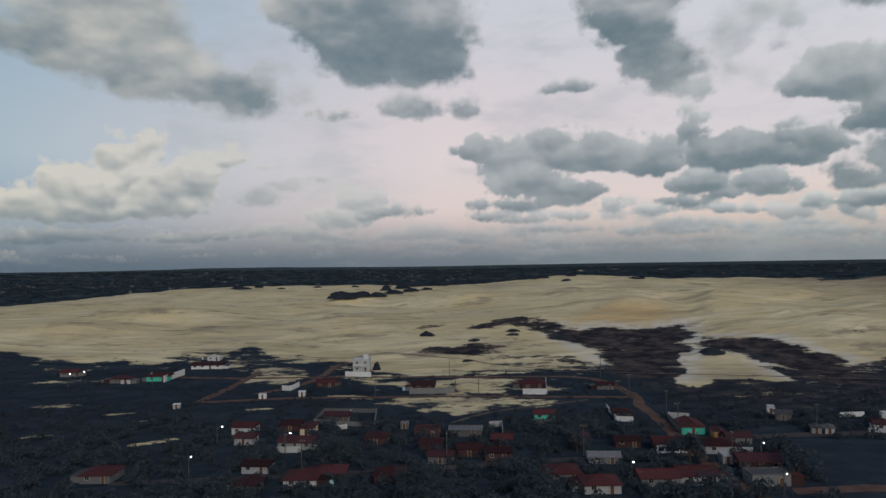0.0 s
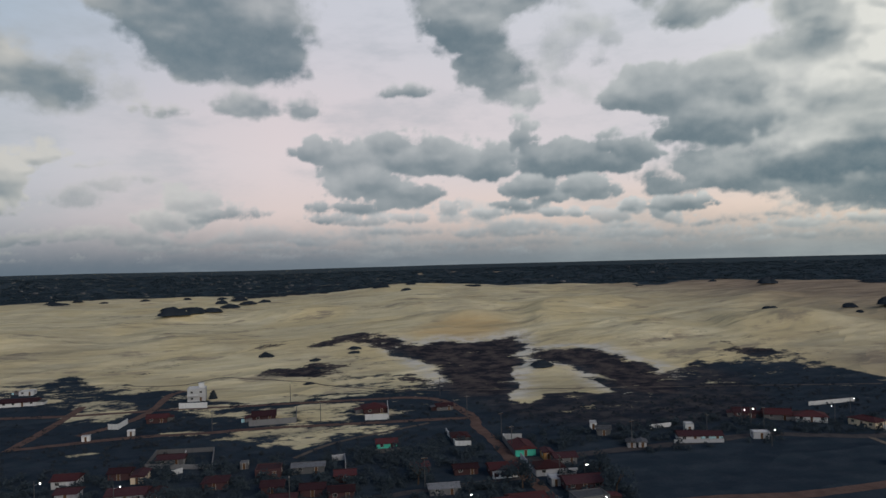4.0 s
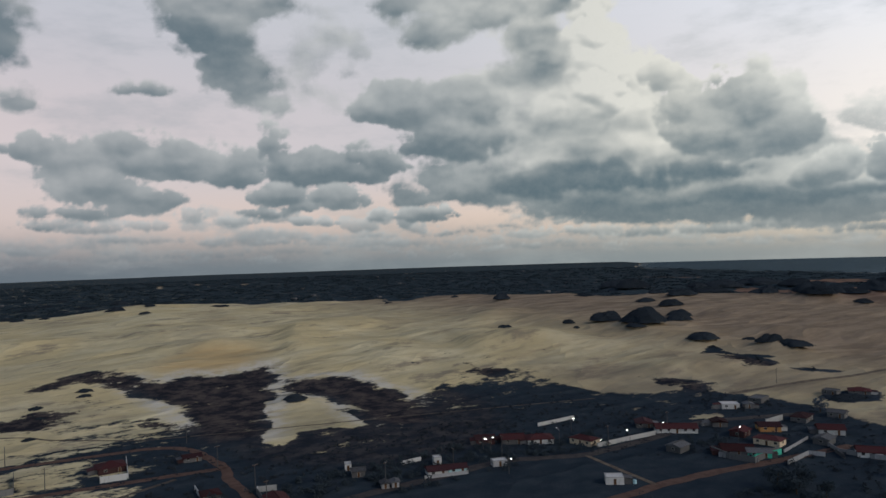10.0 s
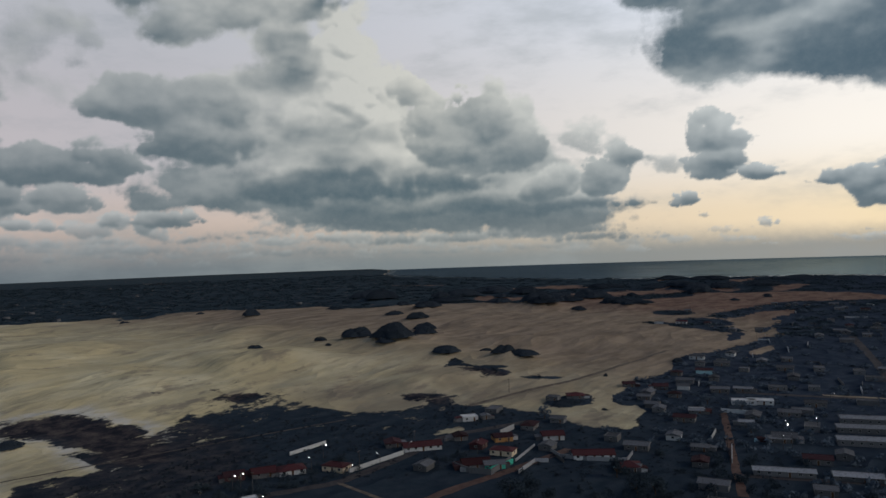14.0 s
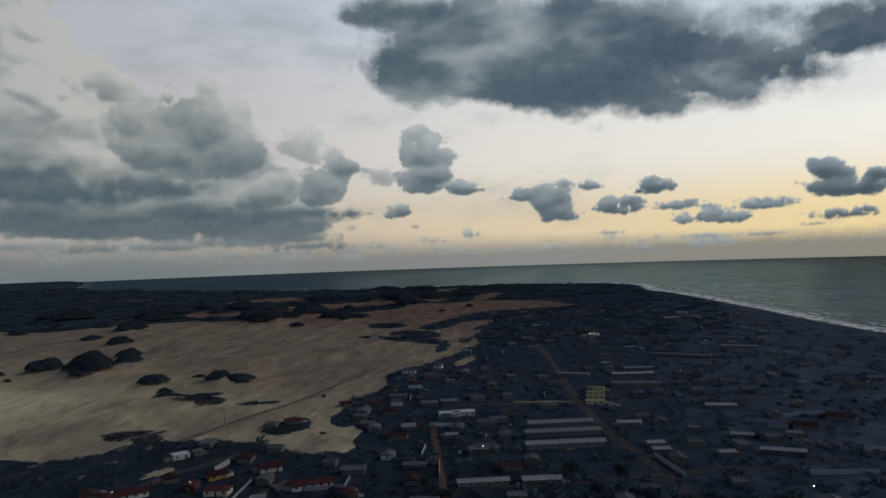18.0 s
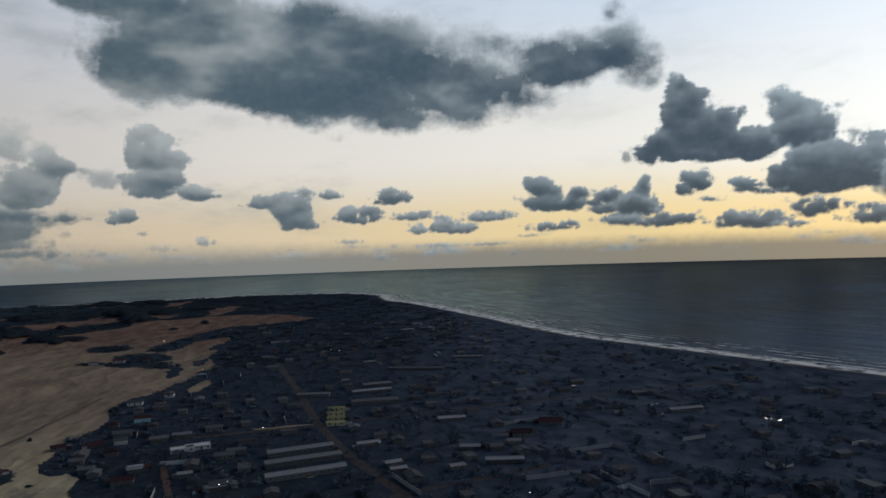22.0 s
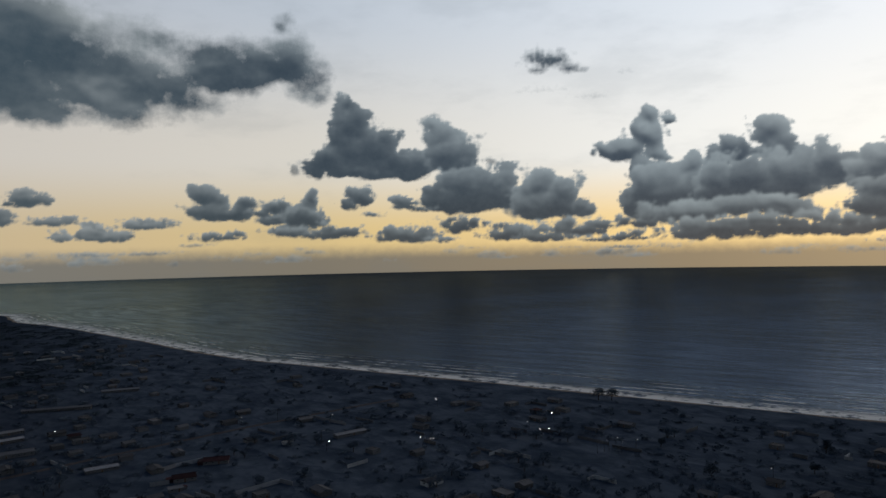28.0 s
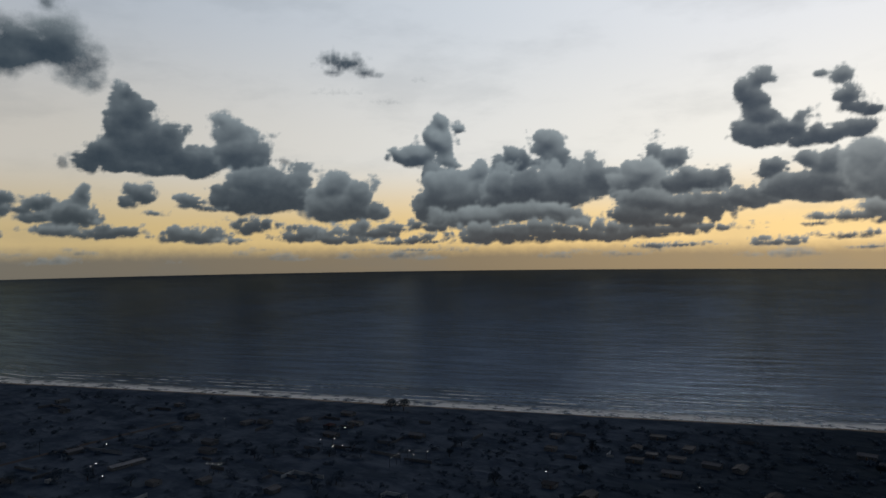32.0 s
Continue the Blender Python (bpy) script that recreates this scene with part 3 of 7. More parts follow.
def ground_material():
    m = Nodes("sand_and_scrub")
    m.bsdf.inputs["Specular IOR Level"].default_value = 0.0
    sand, beach = m.attr("sand"), m.attr("beach")
    fine, mid, wide = m.noise(1.1, 4, 0.6), m.noise(0.11, 5, 0.6), m.noise(0.012, 4, 0.55)
    streak = m.noise(0.05, 5, 0.6, stretch=(0.45, 1.6, 1.0))
    torn = m.math("ADD", m.math("MULTIPLY", m.noise(0.050, 7, 0.70, stretch=(0.85, 1.25, 1.0)), 0.65), m.math("ADD", m.math("MULTIPLY", m.noise(0.22, 5, 0.68, stretch=(0.85, 1.2, 1.0)), 0.25), m.math("MULTIPLY", m.noise(0.75, 3, 0.6, stretch=(0.7, 1.3, 1.0)), 0.10)))
    edge = m.math("ADD", sand, m.math("MULTIPLY", m.math("SUBTRACT", torn, 0.5), 2.5))
    is_sand = m.range(edge, 0.41, 0.60)
    s = m.mix(m.range(streak, 0.38, 0.66), (0.555, 0.475, 0.290, 1), (0.655, 0.57, 0.365, 1))
    s = m.mix(m.range(wide, 0.42, 0.62, 0.0, 0.75), s, (0.56, 0.455, 0.25, 1))
    damp = m.noise(0.008, 6, 0.62, stretch=(1.3, 0.8, 1.0))
    s = m.mix(m.range(damp, 0.44, 0.66, 0.0, 0.5), s, (0.31, 0.265, 0.18, 1))
    s = m.mix(m.range(mid, 0.55, 0.75, 0.0, 0.3), s, (0.30, 0.25, 0.18, 1))
    wisps = m.noise(0.035, 6, 0.7, stretch=(0.5, 2.2, 1.0))
    s = m.mix(m.range(wisps, 0.54, 0.68, 0.0, 0.42), s, (0.20, 0.165, 0.12, 1))
    pits = m.noise(0.028, 5, 0.68, stretch=(0.7, 1.3, 1.0))
    s = m.mix(m.range(pits, 0.55, 0.66, 0.0, 0.8), s, (0.25, 0.21, 0.155, 1))
    lanes = m.noise(0.10, 4, 0.6, stretch=(0.25, 1.8, 1.0))
    s = m.mix(m.range(lanes, 0.52, 0.72, 0.0, 0.28), s, (0.30, 0.25, 0.18, 1))
    s = m.mix(m.math("MULTIPLY", m.attr("ochre"), m.range(streak, 0.3, 0.6, 0.35, 0.9)), s, (0.50, 0.365, 0.185, 1))
    s = m.mix(m.math("MULTIPLY", m.attr("fringe"), m.range(mid, 0.35, 0.6, 0.2, 0.85)), s, (0.60, 0.565, 0.49, 1))
    # Sand is darker in blotches along the eastern foot of the dunes.
    s = m.mix(m.math("MULTIPLY", m.attr("foot_tone"), m.range(damp, 0.34, 0.56, 0.2, 0.6)), s, (0.17, 0.138, 0.115, 1))
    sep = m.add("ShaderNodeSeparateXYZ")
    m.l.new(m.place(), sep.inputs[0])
    # Sand darkens eastwards: lower exposure there put into its colour; redder past 780 m.
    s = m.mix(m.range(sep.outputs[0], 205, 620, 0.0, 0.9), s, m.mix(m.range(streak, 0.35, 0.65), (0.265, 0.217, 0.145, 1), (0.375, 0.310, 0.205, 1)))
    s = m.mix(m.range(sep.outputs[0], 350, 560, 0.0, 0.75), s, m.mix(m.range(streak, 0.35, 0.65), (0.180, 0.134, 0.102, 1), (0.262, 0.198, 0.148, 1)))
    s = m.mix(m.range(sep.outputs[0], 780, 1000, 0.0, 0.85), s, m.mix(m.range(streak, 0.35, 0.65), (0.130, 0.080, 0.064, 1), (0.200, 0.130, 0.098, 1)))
    v = m.mix(m.range(mid, 0.35, 0.7), (0.025, 0.036, 0.047, 1), (0.036, 0.046, 0.057, 1))
    v = m.mix(m.range(fine, 0.45, 0.7, 0.0, 0.6), v, (0.023, 0.033, 0.042, 1))
    # Eastern scrub floor paler and bluer: lifted dark tones put into its colour.
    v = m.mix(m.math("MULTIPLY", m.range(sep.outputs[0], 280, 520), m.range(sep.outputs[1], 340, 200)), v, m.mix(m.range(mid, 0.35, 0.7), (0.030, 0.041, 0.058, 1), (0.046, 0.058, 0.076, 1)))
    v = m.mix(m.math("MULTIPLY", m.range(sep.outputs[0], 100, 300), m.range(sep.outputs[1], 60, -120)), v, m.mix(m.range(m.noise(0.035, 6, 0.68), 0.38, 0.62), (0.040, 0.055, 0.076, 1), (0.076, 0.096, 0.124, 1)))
    # Floor beyond the dunes paler too: distance haze put into its colour.
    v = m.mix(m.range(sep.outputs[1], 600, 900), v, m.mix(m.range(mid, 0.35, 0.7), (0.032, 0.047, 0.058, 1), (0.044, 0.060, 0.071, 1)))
    brown = m.attr("brown")
    v = m.mix(brown, v, m.mix(m.range(m.noise(0.085, 6, 0.7), 0.40, 0.64), (0.024, 0.024, 0.030, 1), (0.084, 0.070, 0.064, 1)))
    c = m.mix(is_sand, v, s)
    c = m.mix(m.range(m.math("ADD", beach, m.math("MULTIPLY", mid, 0.3)), 0.5, 0.8), c, (0.25, 0.205, 0.155, 1))
    ridge = m.math("ABSOLUTE", m.math("SUBTRACT", m.noise(0.016, 3, 0.5, stretch=(0.8, 1.3, 1.0)), 0.5))
    relief = m.math("ADD", m.math("ADD", m.math("MULTIPLY", mid, 2.0), fine), m.math("MULTIPLY", ridge, -45.0))
    m.bump(relief, 0.6, 0.5)
    return m.done(c, 0.9)


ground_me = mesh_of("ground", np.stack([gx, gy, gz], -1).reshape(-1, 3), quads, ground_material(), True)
attribute(ground_me, "sand", sand_v)
attribute(ground_me, "beach", beach_v)
brown_v = np.max([smooth(-14, 6, area_distance(gx, gy, pts)) for pts in [BROWN_A, BROWN_B] + PLANT_STRIPS] + [0.55 * smooth(-14, 6, area_distance(gx, gy, BROWN_FOOT))], axis=0)
attribute(ground_me, "brown", brown_v)
attribute(ground_me, "ochre", smooth(-10, 14, area_distance(gx, gy, OCHRE) + 16 * (n_b.fbm(gx / 22, gy / 14, 3) - 0.5)))
fringe = np.maximum(area_distance(gx, gy, BROWN_A), area_distance(gx, gy, BROWN_B)) + 10 * (n_c.fbm(gx / 26, gy / 10, 3) - 0.5)
attribute(ground_me, "fringe", smooth(-20, -6, fringe) * smooth(4, -4, fringe))
g_r, g_b = np.hypot(gx, gy), bearing(gx, gy)
attribute(ground_me, "foot_tone", smooth(130, 20, g_r - np.interp(g_b, FOOT_B, FOOT_R) + 90 * (n_a.fbm(gx / 60, gy / 40, 3) - 0.5)) * smooth(36, 46, g_b) * smooth(70, 62, g_b))
tagged(new("ground", ground_me), "pale wind-blown sand dunes and dark low scrub", "ground", kind="structure")


def water_material():
    m = Nodes("sea_water")
    off = m.attr("offshore")
    sep = m.add("ShaderNodeSeparateXYZ")
    m.l.new(m.place(), sep.inputs[0])
    along = m.math("ADD", m.math("MULTIPLY", sep.outputs[0], 0.92), m.math("MULTIPLY", sep.outputs[1], 0.39))
    shore = m.add("ShaderNodeCombineXYZ")
    m.l.new(m.math("MULTIPLY", along, 0.16), shore.inputs[0])
    m.l.new(off, shore.inputs[1])
    ripple, crest = m.noise(0.055, 5, 0.62, at=shore.outputs[0]), m.noise(0.012, 4, 0.55, at=shore.outputs[0])
    swell = m.math("ADD", m.math("MULTIPLY", ripple, 3.2), m.math("MULTIPLY", crest, 1.2))
    chop = m.noise(0.16, 4, 0.6, stretch=(0.5, 1.0, 1.0))
    gust = m.noise(0.0035, 3, 0.5)
    lines = m.add("ShaderNodeTexWave", wave_type="BANDS", bands_direction="X")
    lines.inputs["Scale"].default_value = 0.020
    lines.inputs["Distortion"].default_value = 3.0
    lines.inputs["Detail"].default_value = 3.0
    lines.inputs["Detail Scale"].default_value = 0.06
    comb = m.add("ShaderNodeCombineXYZ")
    m.l.new(off, comb.inputs[0])
    m.l.new(comb.outputs[0], lines.inputs["Vector"])
    broken = m.noise(0.020, 4, 0.65)
    foam = m.math("MULTIPLY", m.range(lines.outputs[1], 0.80, 0.97), m.range(broken, 0.42, 0.60))
    foam = m.math("MULTIPLY", foam, m.range(off, 120, 40))
    wash = m.math("MULTIPLY", m.range(off, m.range(sep.outputs[0], 700, 1700, 33, 75), 9), m.range(m.noise(0.06, 5, 0.7), 0.36, 0.52))
    foam = m.math("MULTIPLY", m.math("MAXIMUM", foam, wash), m.range(sep.outputs[1], 400, 1300, 1.0, 0.3))
    # Ripples also alternate the colour, painting in the waves' lighter and darker faces.
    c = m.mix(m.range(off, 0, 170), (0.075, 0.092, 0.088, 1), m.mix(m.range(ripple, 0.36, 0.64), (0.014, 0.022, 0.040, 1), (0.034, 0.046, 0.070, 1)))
    # Sea brightens eastwards by direction: the sky's stronger reflection put into its colour.
    sky_sheen = m.mix(m.range(ripple, 0.38, 0.62), (0.056, 0.080, 0.082, 1), (0.140, 0.178, 0.174, 1))
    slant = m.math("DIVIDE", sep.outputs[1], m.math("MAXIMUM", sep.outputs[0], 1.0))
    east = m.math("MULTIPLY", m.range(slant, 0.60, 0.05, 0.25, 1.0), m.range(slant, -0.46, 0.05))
    c = m.mix(east, c, sky_sheen)
    c = m.mix(foam, c, (0.82, 0.80, 0.74, 1))
    bump = m.add("ShaderNodeBump")
    bump.inputs["Strength"].default_value, bump.inputs["Distance"].default_value = 1.0, 0.55
    m.put(bump.inputs["Height"], m.math("ADD", m.math("MULTIPLY", swell, 1.3), m.math("MULTIPLY", chop, 1.2)))
    m.n.remove(m.bsdf)
    body_sh, gloss, fres, both = m.add("ShaderNodeBsdfDiffuse"), m.add("ShaderNodeBsdfGlossy"), m.add("ShaderNodeFresnel"), m.add("ShaderNodeMixShader")
    fres.inputs["IOR"].default_value = 1.33
    for node in (body_sh, gloss, fres):
        m.l.new(bump.outputs[0], node.inputs["Normal"])
    m.put(body_sh.inputs["Color"], c)
    # Dark tint stands in for waves shading each other; raised eastwards like the body.
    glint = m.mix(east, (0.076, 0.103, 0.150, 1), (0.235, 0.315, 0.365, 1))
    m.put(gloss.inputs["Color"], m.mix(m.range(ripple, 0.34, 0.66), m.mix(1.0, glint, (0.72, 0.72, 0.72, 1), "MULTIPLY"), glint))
    m.put(gloss.inputs["Roughness"], m.range(gust, 0.35, 0.65, 0.12, 0.22))
    m.put(both.inputs[0], m.math("MULTIPLY", fres.outputs[0], m.math("SUBTRACT", 1.0, foam)))
    m.l.new(body_sh.outputs[0], both.inputs[1])
    m.l.new(gloss.outputs[0], both.inputs[2])
    m.l.new(both.outputs[0], m.out.inputs[0])
    return m.mat


near_sea = (sea > -40).reshape(-1)
keep = near_sea[quads].any(1)
used, flat_q = np.unique(quads[keep], return_inverse=True)
wv = np.stack([gx, gy, np.full_like(gx, -0.35)], -1).reshape(-1, 3)[used]
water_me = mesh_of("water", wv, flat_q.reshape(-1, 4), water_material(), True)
attribute(water_me, "offshore", sea.reshape(-1)[used])
tagged(new("water", water_me), "grey-green sea with broken lines of surf", "sea", kind="structure")

# ---- sky: a far backdrop ring with its clouds ----
DOME = 4870.0
sb_deg = np.r_[np.arange(-42, 178, 0.105), np.arange(178, 318, 1.0)]
se_deg = np.r_[np.arange(-1.2, 22.6, 0.105), np.arange(22.8, 26.2, 0.4)]
SB, SE = np.meshgrid(sb_deg, se_deg)
n_d, n_e = Noise2(31), Noise2(44)
CLOUDS = []


def cloud(*puffs, tone=0.0, soft=0.3, dense=1.0, sunny=0.0):
    """Puffs of one cloud: bearing, height, half width, half height, in degrees; tone: how much paler it is than its neighbours; soft: width of its border; dense: how much it hides; sunny: how much its lit flanks stand out."""
    CLOUDS.append((puffs, tone, soft, dense, sunny))


cloud((-29.47, 16.62, 4.11, 2.00), (-25.20, 16.94, 5.17, 3.21), (-21.42, 15.36, 4.69, 2.76), (-18.25, 13.97, 4.47, 1.95), (-15.37, 13.08, 2.51, 1.08), (-26.27, 19.40, 5.81, 2.55), soft=1.3, tone=0.05)
cloud((-9.67, 20.02, 3.07, 2.38), (-5.26, 18.92, 4.91, 4.46), (-0.76, 18.51, 3.83, 4.09), (-6.21, 15.61, 2.01, 1.59), (-1.73, 15.40, 2.70, 1.27), (-7.95, 18.06, 2.66, 2.04), soft=1.1)
cloud((-2.46, 12.63, 2.25, 1.12), (-4.03, 12.86, 1.08, 0.60), soft=0.7, tone=0.1)
cloud((1.82, 12.56, 1.71, 0.99), soft=0.7, tone=0.15)
cloud((-8.05, 11.98, 1.68, 0.52), (-9.80, 12.39, 0.88, 0.43), soft=0.6, tone=0.25)
cloud((-10.66, 13.64, 1.52, 0.93), soft=0.9, tone=0.35, dense=0.5)
cloud((13.88, 18.57, 2.34, 2.18), (16.35, 16.35, 2.41, 2.32), (17.54, 14.22, 2.66, 1.70), (19.55, 13.02, 1.52, 0.81), (16.03, 20.32, 4.58, 1.92), soft=0.9)
cloud((10.53, 13.91, 1.96, 0.67), (9.43, 13.64, 1.10, 0.38), soft=0.5, tone=0.1)
cloud((22.39, 16.47, 1.54, 2.31), (22.33, 14.13, 1.08, 1.18), (23.95, 17.79, 2.26, 1.13), soft=1.0, tone=0.3, dense=0.5)
cloud((26.17, 17.09, 1.27, 1.30), (25.57, 15.29, 0.73, 0.76), soft=0.9, tone=0.25, dense=0.6)
cloud((3.56, 9.24, 2.15, 0.97), (4.88, 8.33, 2.01, 1.15), (9.12, 9.49, 1.45, 1.39), (10.20, 8.36, 2.62, 1.22), (12.80, 8.67, 2.14, 1.64), (16.17, 8.06, 1.99, 1.45), (6.63, 6.51, 3.11, 1.24), (9.70, 5.74, 3.06, 0.88), (6.15, 4.74, 3.11, 0.71), (3.45, 3.69, 1.17, 0.31), soft=0.4)
cloud((19.28, 9.96, 1.04, 1.57), (20.63, 8.21, 2.37, 1.49), (23.35, 8.22, 2.28, 1.46), (25.42, 8.85, 1.18, 1.51), (27.40, 8.28, 1.60, 1.18), (25.94, 7.61, 1.46, 0.80), soft=0.4)
cloud((19.79, 6.17, 1.99, 0.92), (18.76, 4.74, 1.81, 0.51), (21.16, 5.26, 1.57, 0.54), soft=0.35)
cloud((24.61, 5.69, 1.67, 1.01), (22.92, 5.99, 0.95, 0.58), soft=0.35)
cloud((27.48, 4.32, 0.64, 0.52), (26.94, 4.07, 0.71, 0.28), soft=0.25, tone=0.1)
cloud((23.25, 3.84, 0.84, 0.33), soft=0.25, tone=0.1)
cloud((21.32, 3.92, 0.94, 0.42), soft=0.25, tone=0.1)
cloud((29.39, 3.82, 0.68, 0.70), soft=0.3, tone=0.15)
cloud((14.84, 4.69, 1.26, 0.61), (16.08, 4.12, 1.45, 0.78), (17.70, 2.86, 2.45, 0.60), (13.55, 3.86, 1.28, 0.70), soft=0.5, tone=0.4, dense=0.75)
cloud((19.72, 3.01, 2.39, 0.51), (23.22, 2.68, 2.28, 0.50), (26.56, 2.76, 2.16, 0.48), soft=0.5, tone=0.3, dense=0.8)
cloud((-30.26, 5.42, 1.68, 1.08), (-28.19, 6.26, 1.68, 1.49), (-26.42, 6.11, 1.73, 1.60), (-24.00, 8.41, 1.58, 1.29), (-22.47, 9.20, 1.39, 0.98), (-21.31, 8.71, 0.78, 0.82), (-24.95, 6.15, 2.15, 1.82), (-22.84, 10.07, 0.46, 0.32), (-27.50, 4.77, 3.19, 0.95), (-29.59, 4.47, 2.38, 0.78), (-23.26, 7.01, 1.71, 1.64), soft=0.42, tone=0.42, sunny=0.3)
cloud((-20.75, 6.03, 1.89, 1.59), (-18.75, 6.90, 1.70, 1.77), (-16.89, 8.41, 0.99, 0.93), (-15.64, 8.86, 0.67, 0.60), (-21.94, 4.97, 2.32, 0.91), (-19.58, 4.99, 1.80, 0.84), (-22.31, 6.21, 0.92, 0.83), soft=0.42, tone=0.42, sunny=0.3)
cloud((-13.76, 8.04, 1.91, 0.34), (-12.50, 6.54, 1.93, 0.61), (-14.22, 5.66, 1.69, 0.95), (-9.89, 6.98, 2.62, 0.35), soft=0.5, tone=0.3, dense=0.6)
cloud((-28.23, 2.83, 5.59, 0.48), (-23.87, 3.31, 2.63, 0.29), (-30.62, 2.52, 2.67, 0.46), (-19.61, 2.67, 3.59, 0.42), soft=0.4, tone=-0.05, dense=0.8)
cloud((-6.39, 5.42, 1.87, 1.07), (-8.18, 4.10, 2.29, 0.89), (-9.29, 3.67, 0.88, 0.80), (-7.27, 6.09, 0.97, 0.62), soft=0.4, tone=0.42, dense=0.85)
cloud((-4.18, 4.36, 2.77, 0.58), (-1.93, 4.33, 1.35, 0.36), soft=0.4, tone=0.15, dense=0.85)
cloud((-10.61, 2.67, 2.61, 0.71), (-13.41, 3.05, 2.13, 0.61), (-16.34, 3.16, 2.07, 0.43), soft=0.5, tone=0.3, dense=0.7)
cloud((-1.06, 2.66, 2.25, 0.81), (2.53, 2.36, 2.69, 0.67), (-3.76, 2.48, 1.79, 0.54), (6.55, 2.50, 2.22, 0.54), soft=0.5, tone=0.35, dense=0.7)
cloud((-7.33, 2.31, 3.54, 0.45), (-0.19, 1.52, 4.04, 0.36), (7.86, 1.58, 3.96, 0.36), (13.93, 1.67, 3.81, 0.39), (20.09, 1.73, 3.57, 0.38), (25.81, 1.78, 3.28, 0.36), soft=0.5, tone=0.15, dense=0.6)
cloud((27.17, 12.59, 2.14, 1.20), (29.86, 12.75, 2.61, 1.98), (33.03, 13.10, 2.70, 1.72), (35.27, 12.59, 2.70, 2.15), (33.40, 10.48, 4.05, 1.66), (36.99, 10.34, 2.01, 0.96), (31.11, 9.45, 2.16, 0.88), (28.10, 13.86, 0.99, 0.77), (34.70, 9.11, 2.70, 0.62), soft=0.45)
cloud((29.64, 5.94, 1.89, 1.16), (31.94, 7.43, 2.16, 1.07), (35.51, 6.42, 4.93, 1.42), (40.41, 6.00, 4.85, 1.41), (44.78, 6.01, 4.72, 1.31), (49.00, 5.99, 4.13, 1.15), (52.67, 6.48, 3.56, 0.92), (28.77, 6.63, 0.90, 0.62), soft=0.62, tone=-0.1)
cloud((31.40, 4.41, 1.80, 0.63), (29.81, 4.15, 1.35, 0.36), soft=0.3)
cloud((42.10, 3.76, 4.36, 0.49), (48.51, 3.78, 5.39, 0.52), (54.16, 3.92, 4.27, 0.50), (59.02, 3.60, 4.67, 0.52), (61.80, 2.69, 4.10, 0.55), (37.65, 3.21, 2.23, 0.31), (34.50, 2.87, 2.69, 0.36), soft=0.6, tone=-0.06)
cloud((44.73, 17.04, 1.81, 2.84), (46.14, 14.45, 2.47, 2.06), (45.81, 11.12, 3.41, 2.54), (46.58, 8.93, 2.96, 1.71), (44.80, 18.84, 1.55, 1.11), (47.52, 11.41, 2.10, 2.10), (42.80, 11.76, 2.61, 2.56), soft=0.5, tone=0.52, sunny=0.35)
cloud((40.74, 15.70, 2.65, 3.74), (40.56, 10.60, 2.65, 2.59), (39.49, 17.84, 2.66, 1.63), (37.60, 15.04, 1.79, 1.69), (42.26, 8.76, 3.49, 1.74), soft=1.0, tone=0.28)
cloud((29.22, 20.27, 2.47, 1.28), (32.32, 18.59, 3.07, 1.72), (35.97, 19.67, 3.59, 1.81), (40.01, 20.03, 3.10, 1.39), (42.69, 20.62, 2.62, 1.18), soft=0.9)
cloud((22.97, 19.84, 2.63, 0.80), (21.12, 16.57, 1.08, 2.05), (24.08, 13.25, 1.24, 1.28), (21.92, 14.51, 1.09, 1.05), (24.68, 18.25, 2.21, 1.22), soft=1.0, tone=0.3, dense=0.5)
cloud((39.22, 10.23, 0.44, 0.52), soft=0.3, tone=0.9, dense=0.8)
cloud((13.23, 4.50, 0.96, 0.68), (13.62, 4.90, 0.39, 0.54), (12.75, 4.71, 0.34, 0.47), soft=0.35, tone=0.25, dense=0.8)
cloud((10.06, 3.91, 1.54, 0.42), (10.69, 4.15, 0.62, 0.33), (9.30, 4.04, 0.53, 0.29), soft=0.35, tone=0.25, dense=0.8)
cloud((16.49, 4.02, 1.67, 0.43), (17.16, 4.27, 0.67, 0.35), (15.66, 4.16, 0.58, 0.30), soft=0.35, tone=0.25, dense=0.8)
cloud((19.88, 4.39, 1.72, 0.53), (20.58, 4.69, 0.69, 0.42), (19.03, 4.56, 0.60, 0.37), soft=0.35, tone=0.25, dense=0.8)
cloud((22.47, 3.89, 1.53, 0.44), (23.09, 4.15, 0.61, 0.35), (21.71, 4.04, 0.53, 0.31), soft=0.35, tone=0.25, dense=0.8)
cloud((25.99, 3.58, 1.78, 0.62), (26.71, 3.94, 0.71, 0.50), (25.11, 3.79, 0.62, 0.44), soft=0.35, tone=0.25, dense=0.8)
cloud((27.79, 4.20, 0.63, 0.63), (28.06, 4.57, 0.25, 0.50), (27.49, 4.40, 0.22, 0.44), soft=0.35, tone=0.25, dense=0.8)
cloud((30.23, 3.24, 1.35, 0.45), (30.78, 3.49, 0.54, 0.36), (29.56, 3.39, 0.47, 0.31), soft=0.35, tone=0.25, dense=0.8)
cloud((38.96, 2.50, 2.22, 0.40), (39.86, 2.71, 0.88, 0.32), (37.85, 2.66, 0.78, 0.28), soft=0.35, tone=0.25, dense=0.8)
cloud((44.23, 2.53, 2.58, 0.40), (45.27, 2.72, 1.03, 0.32), (42.93, 2.69, 0.91, 0.28), soft=0.35, tone=0.25, dense=0.8)
cloud((50.52, 2.19, 2.84, 0.34), (51.65, 2.35, 1.12, 0.27), (49.09, 2.35, 1.01, 0.24), soft=0.35, tone=0.25, dense=0.8)
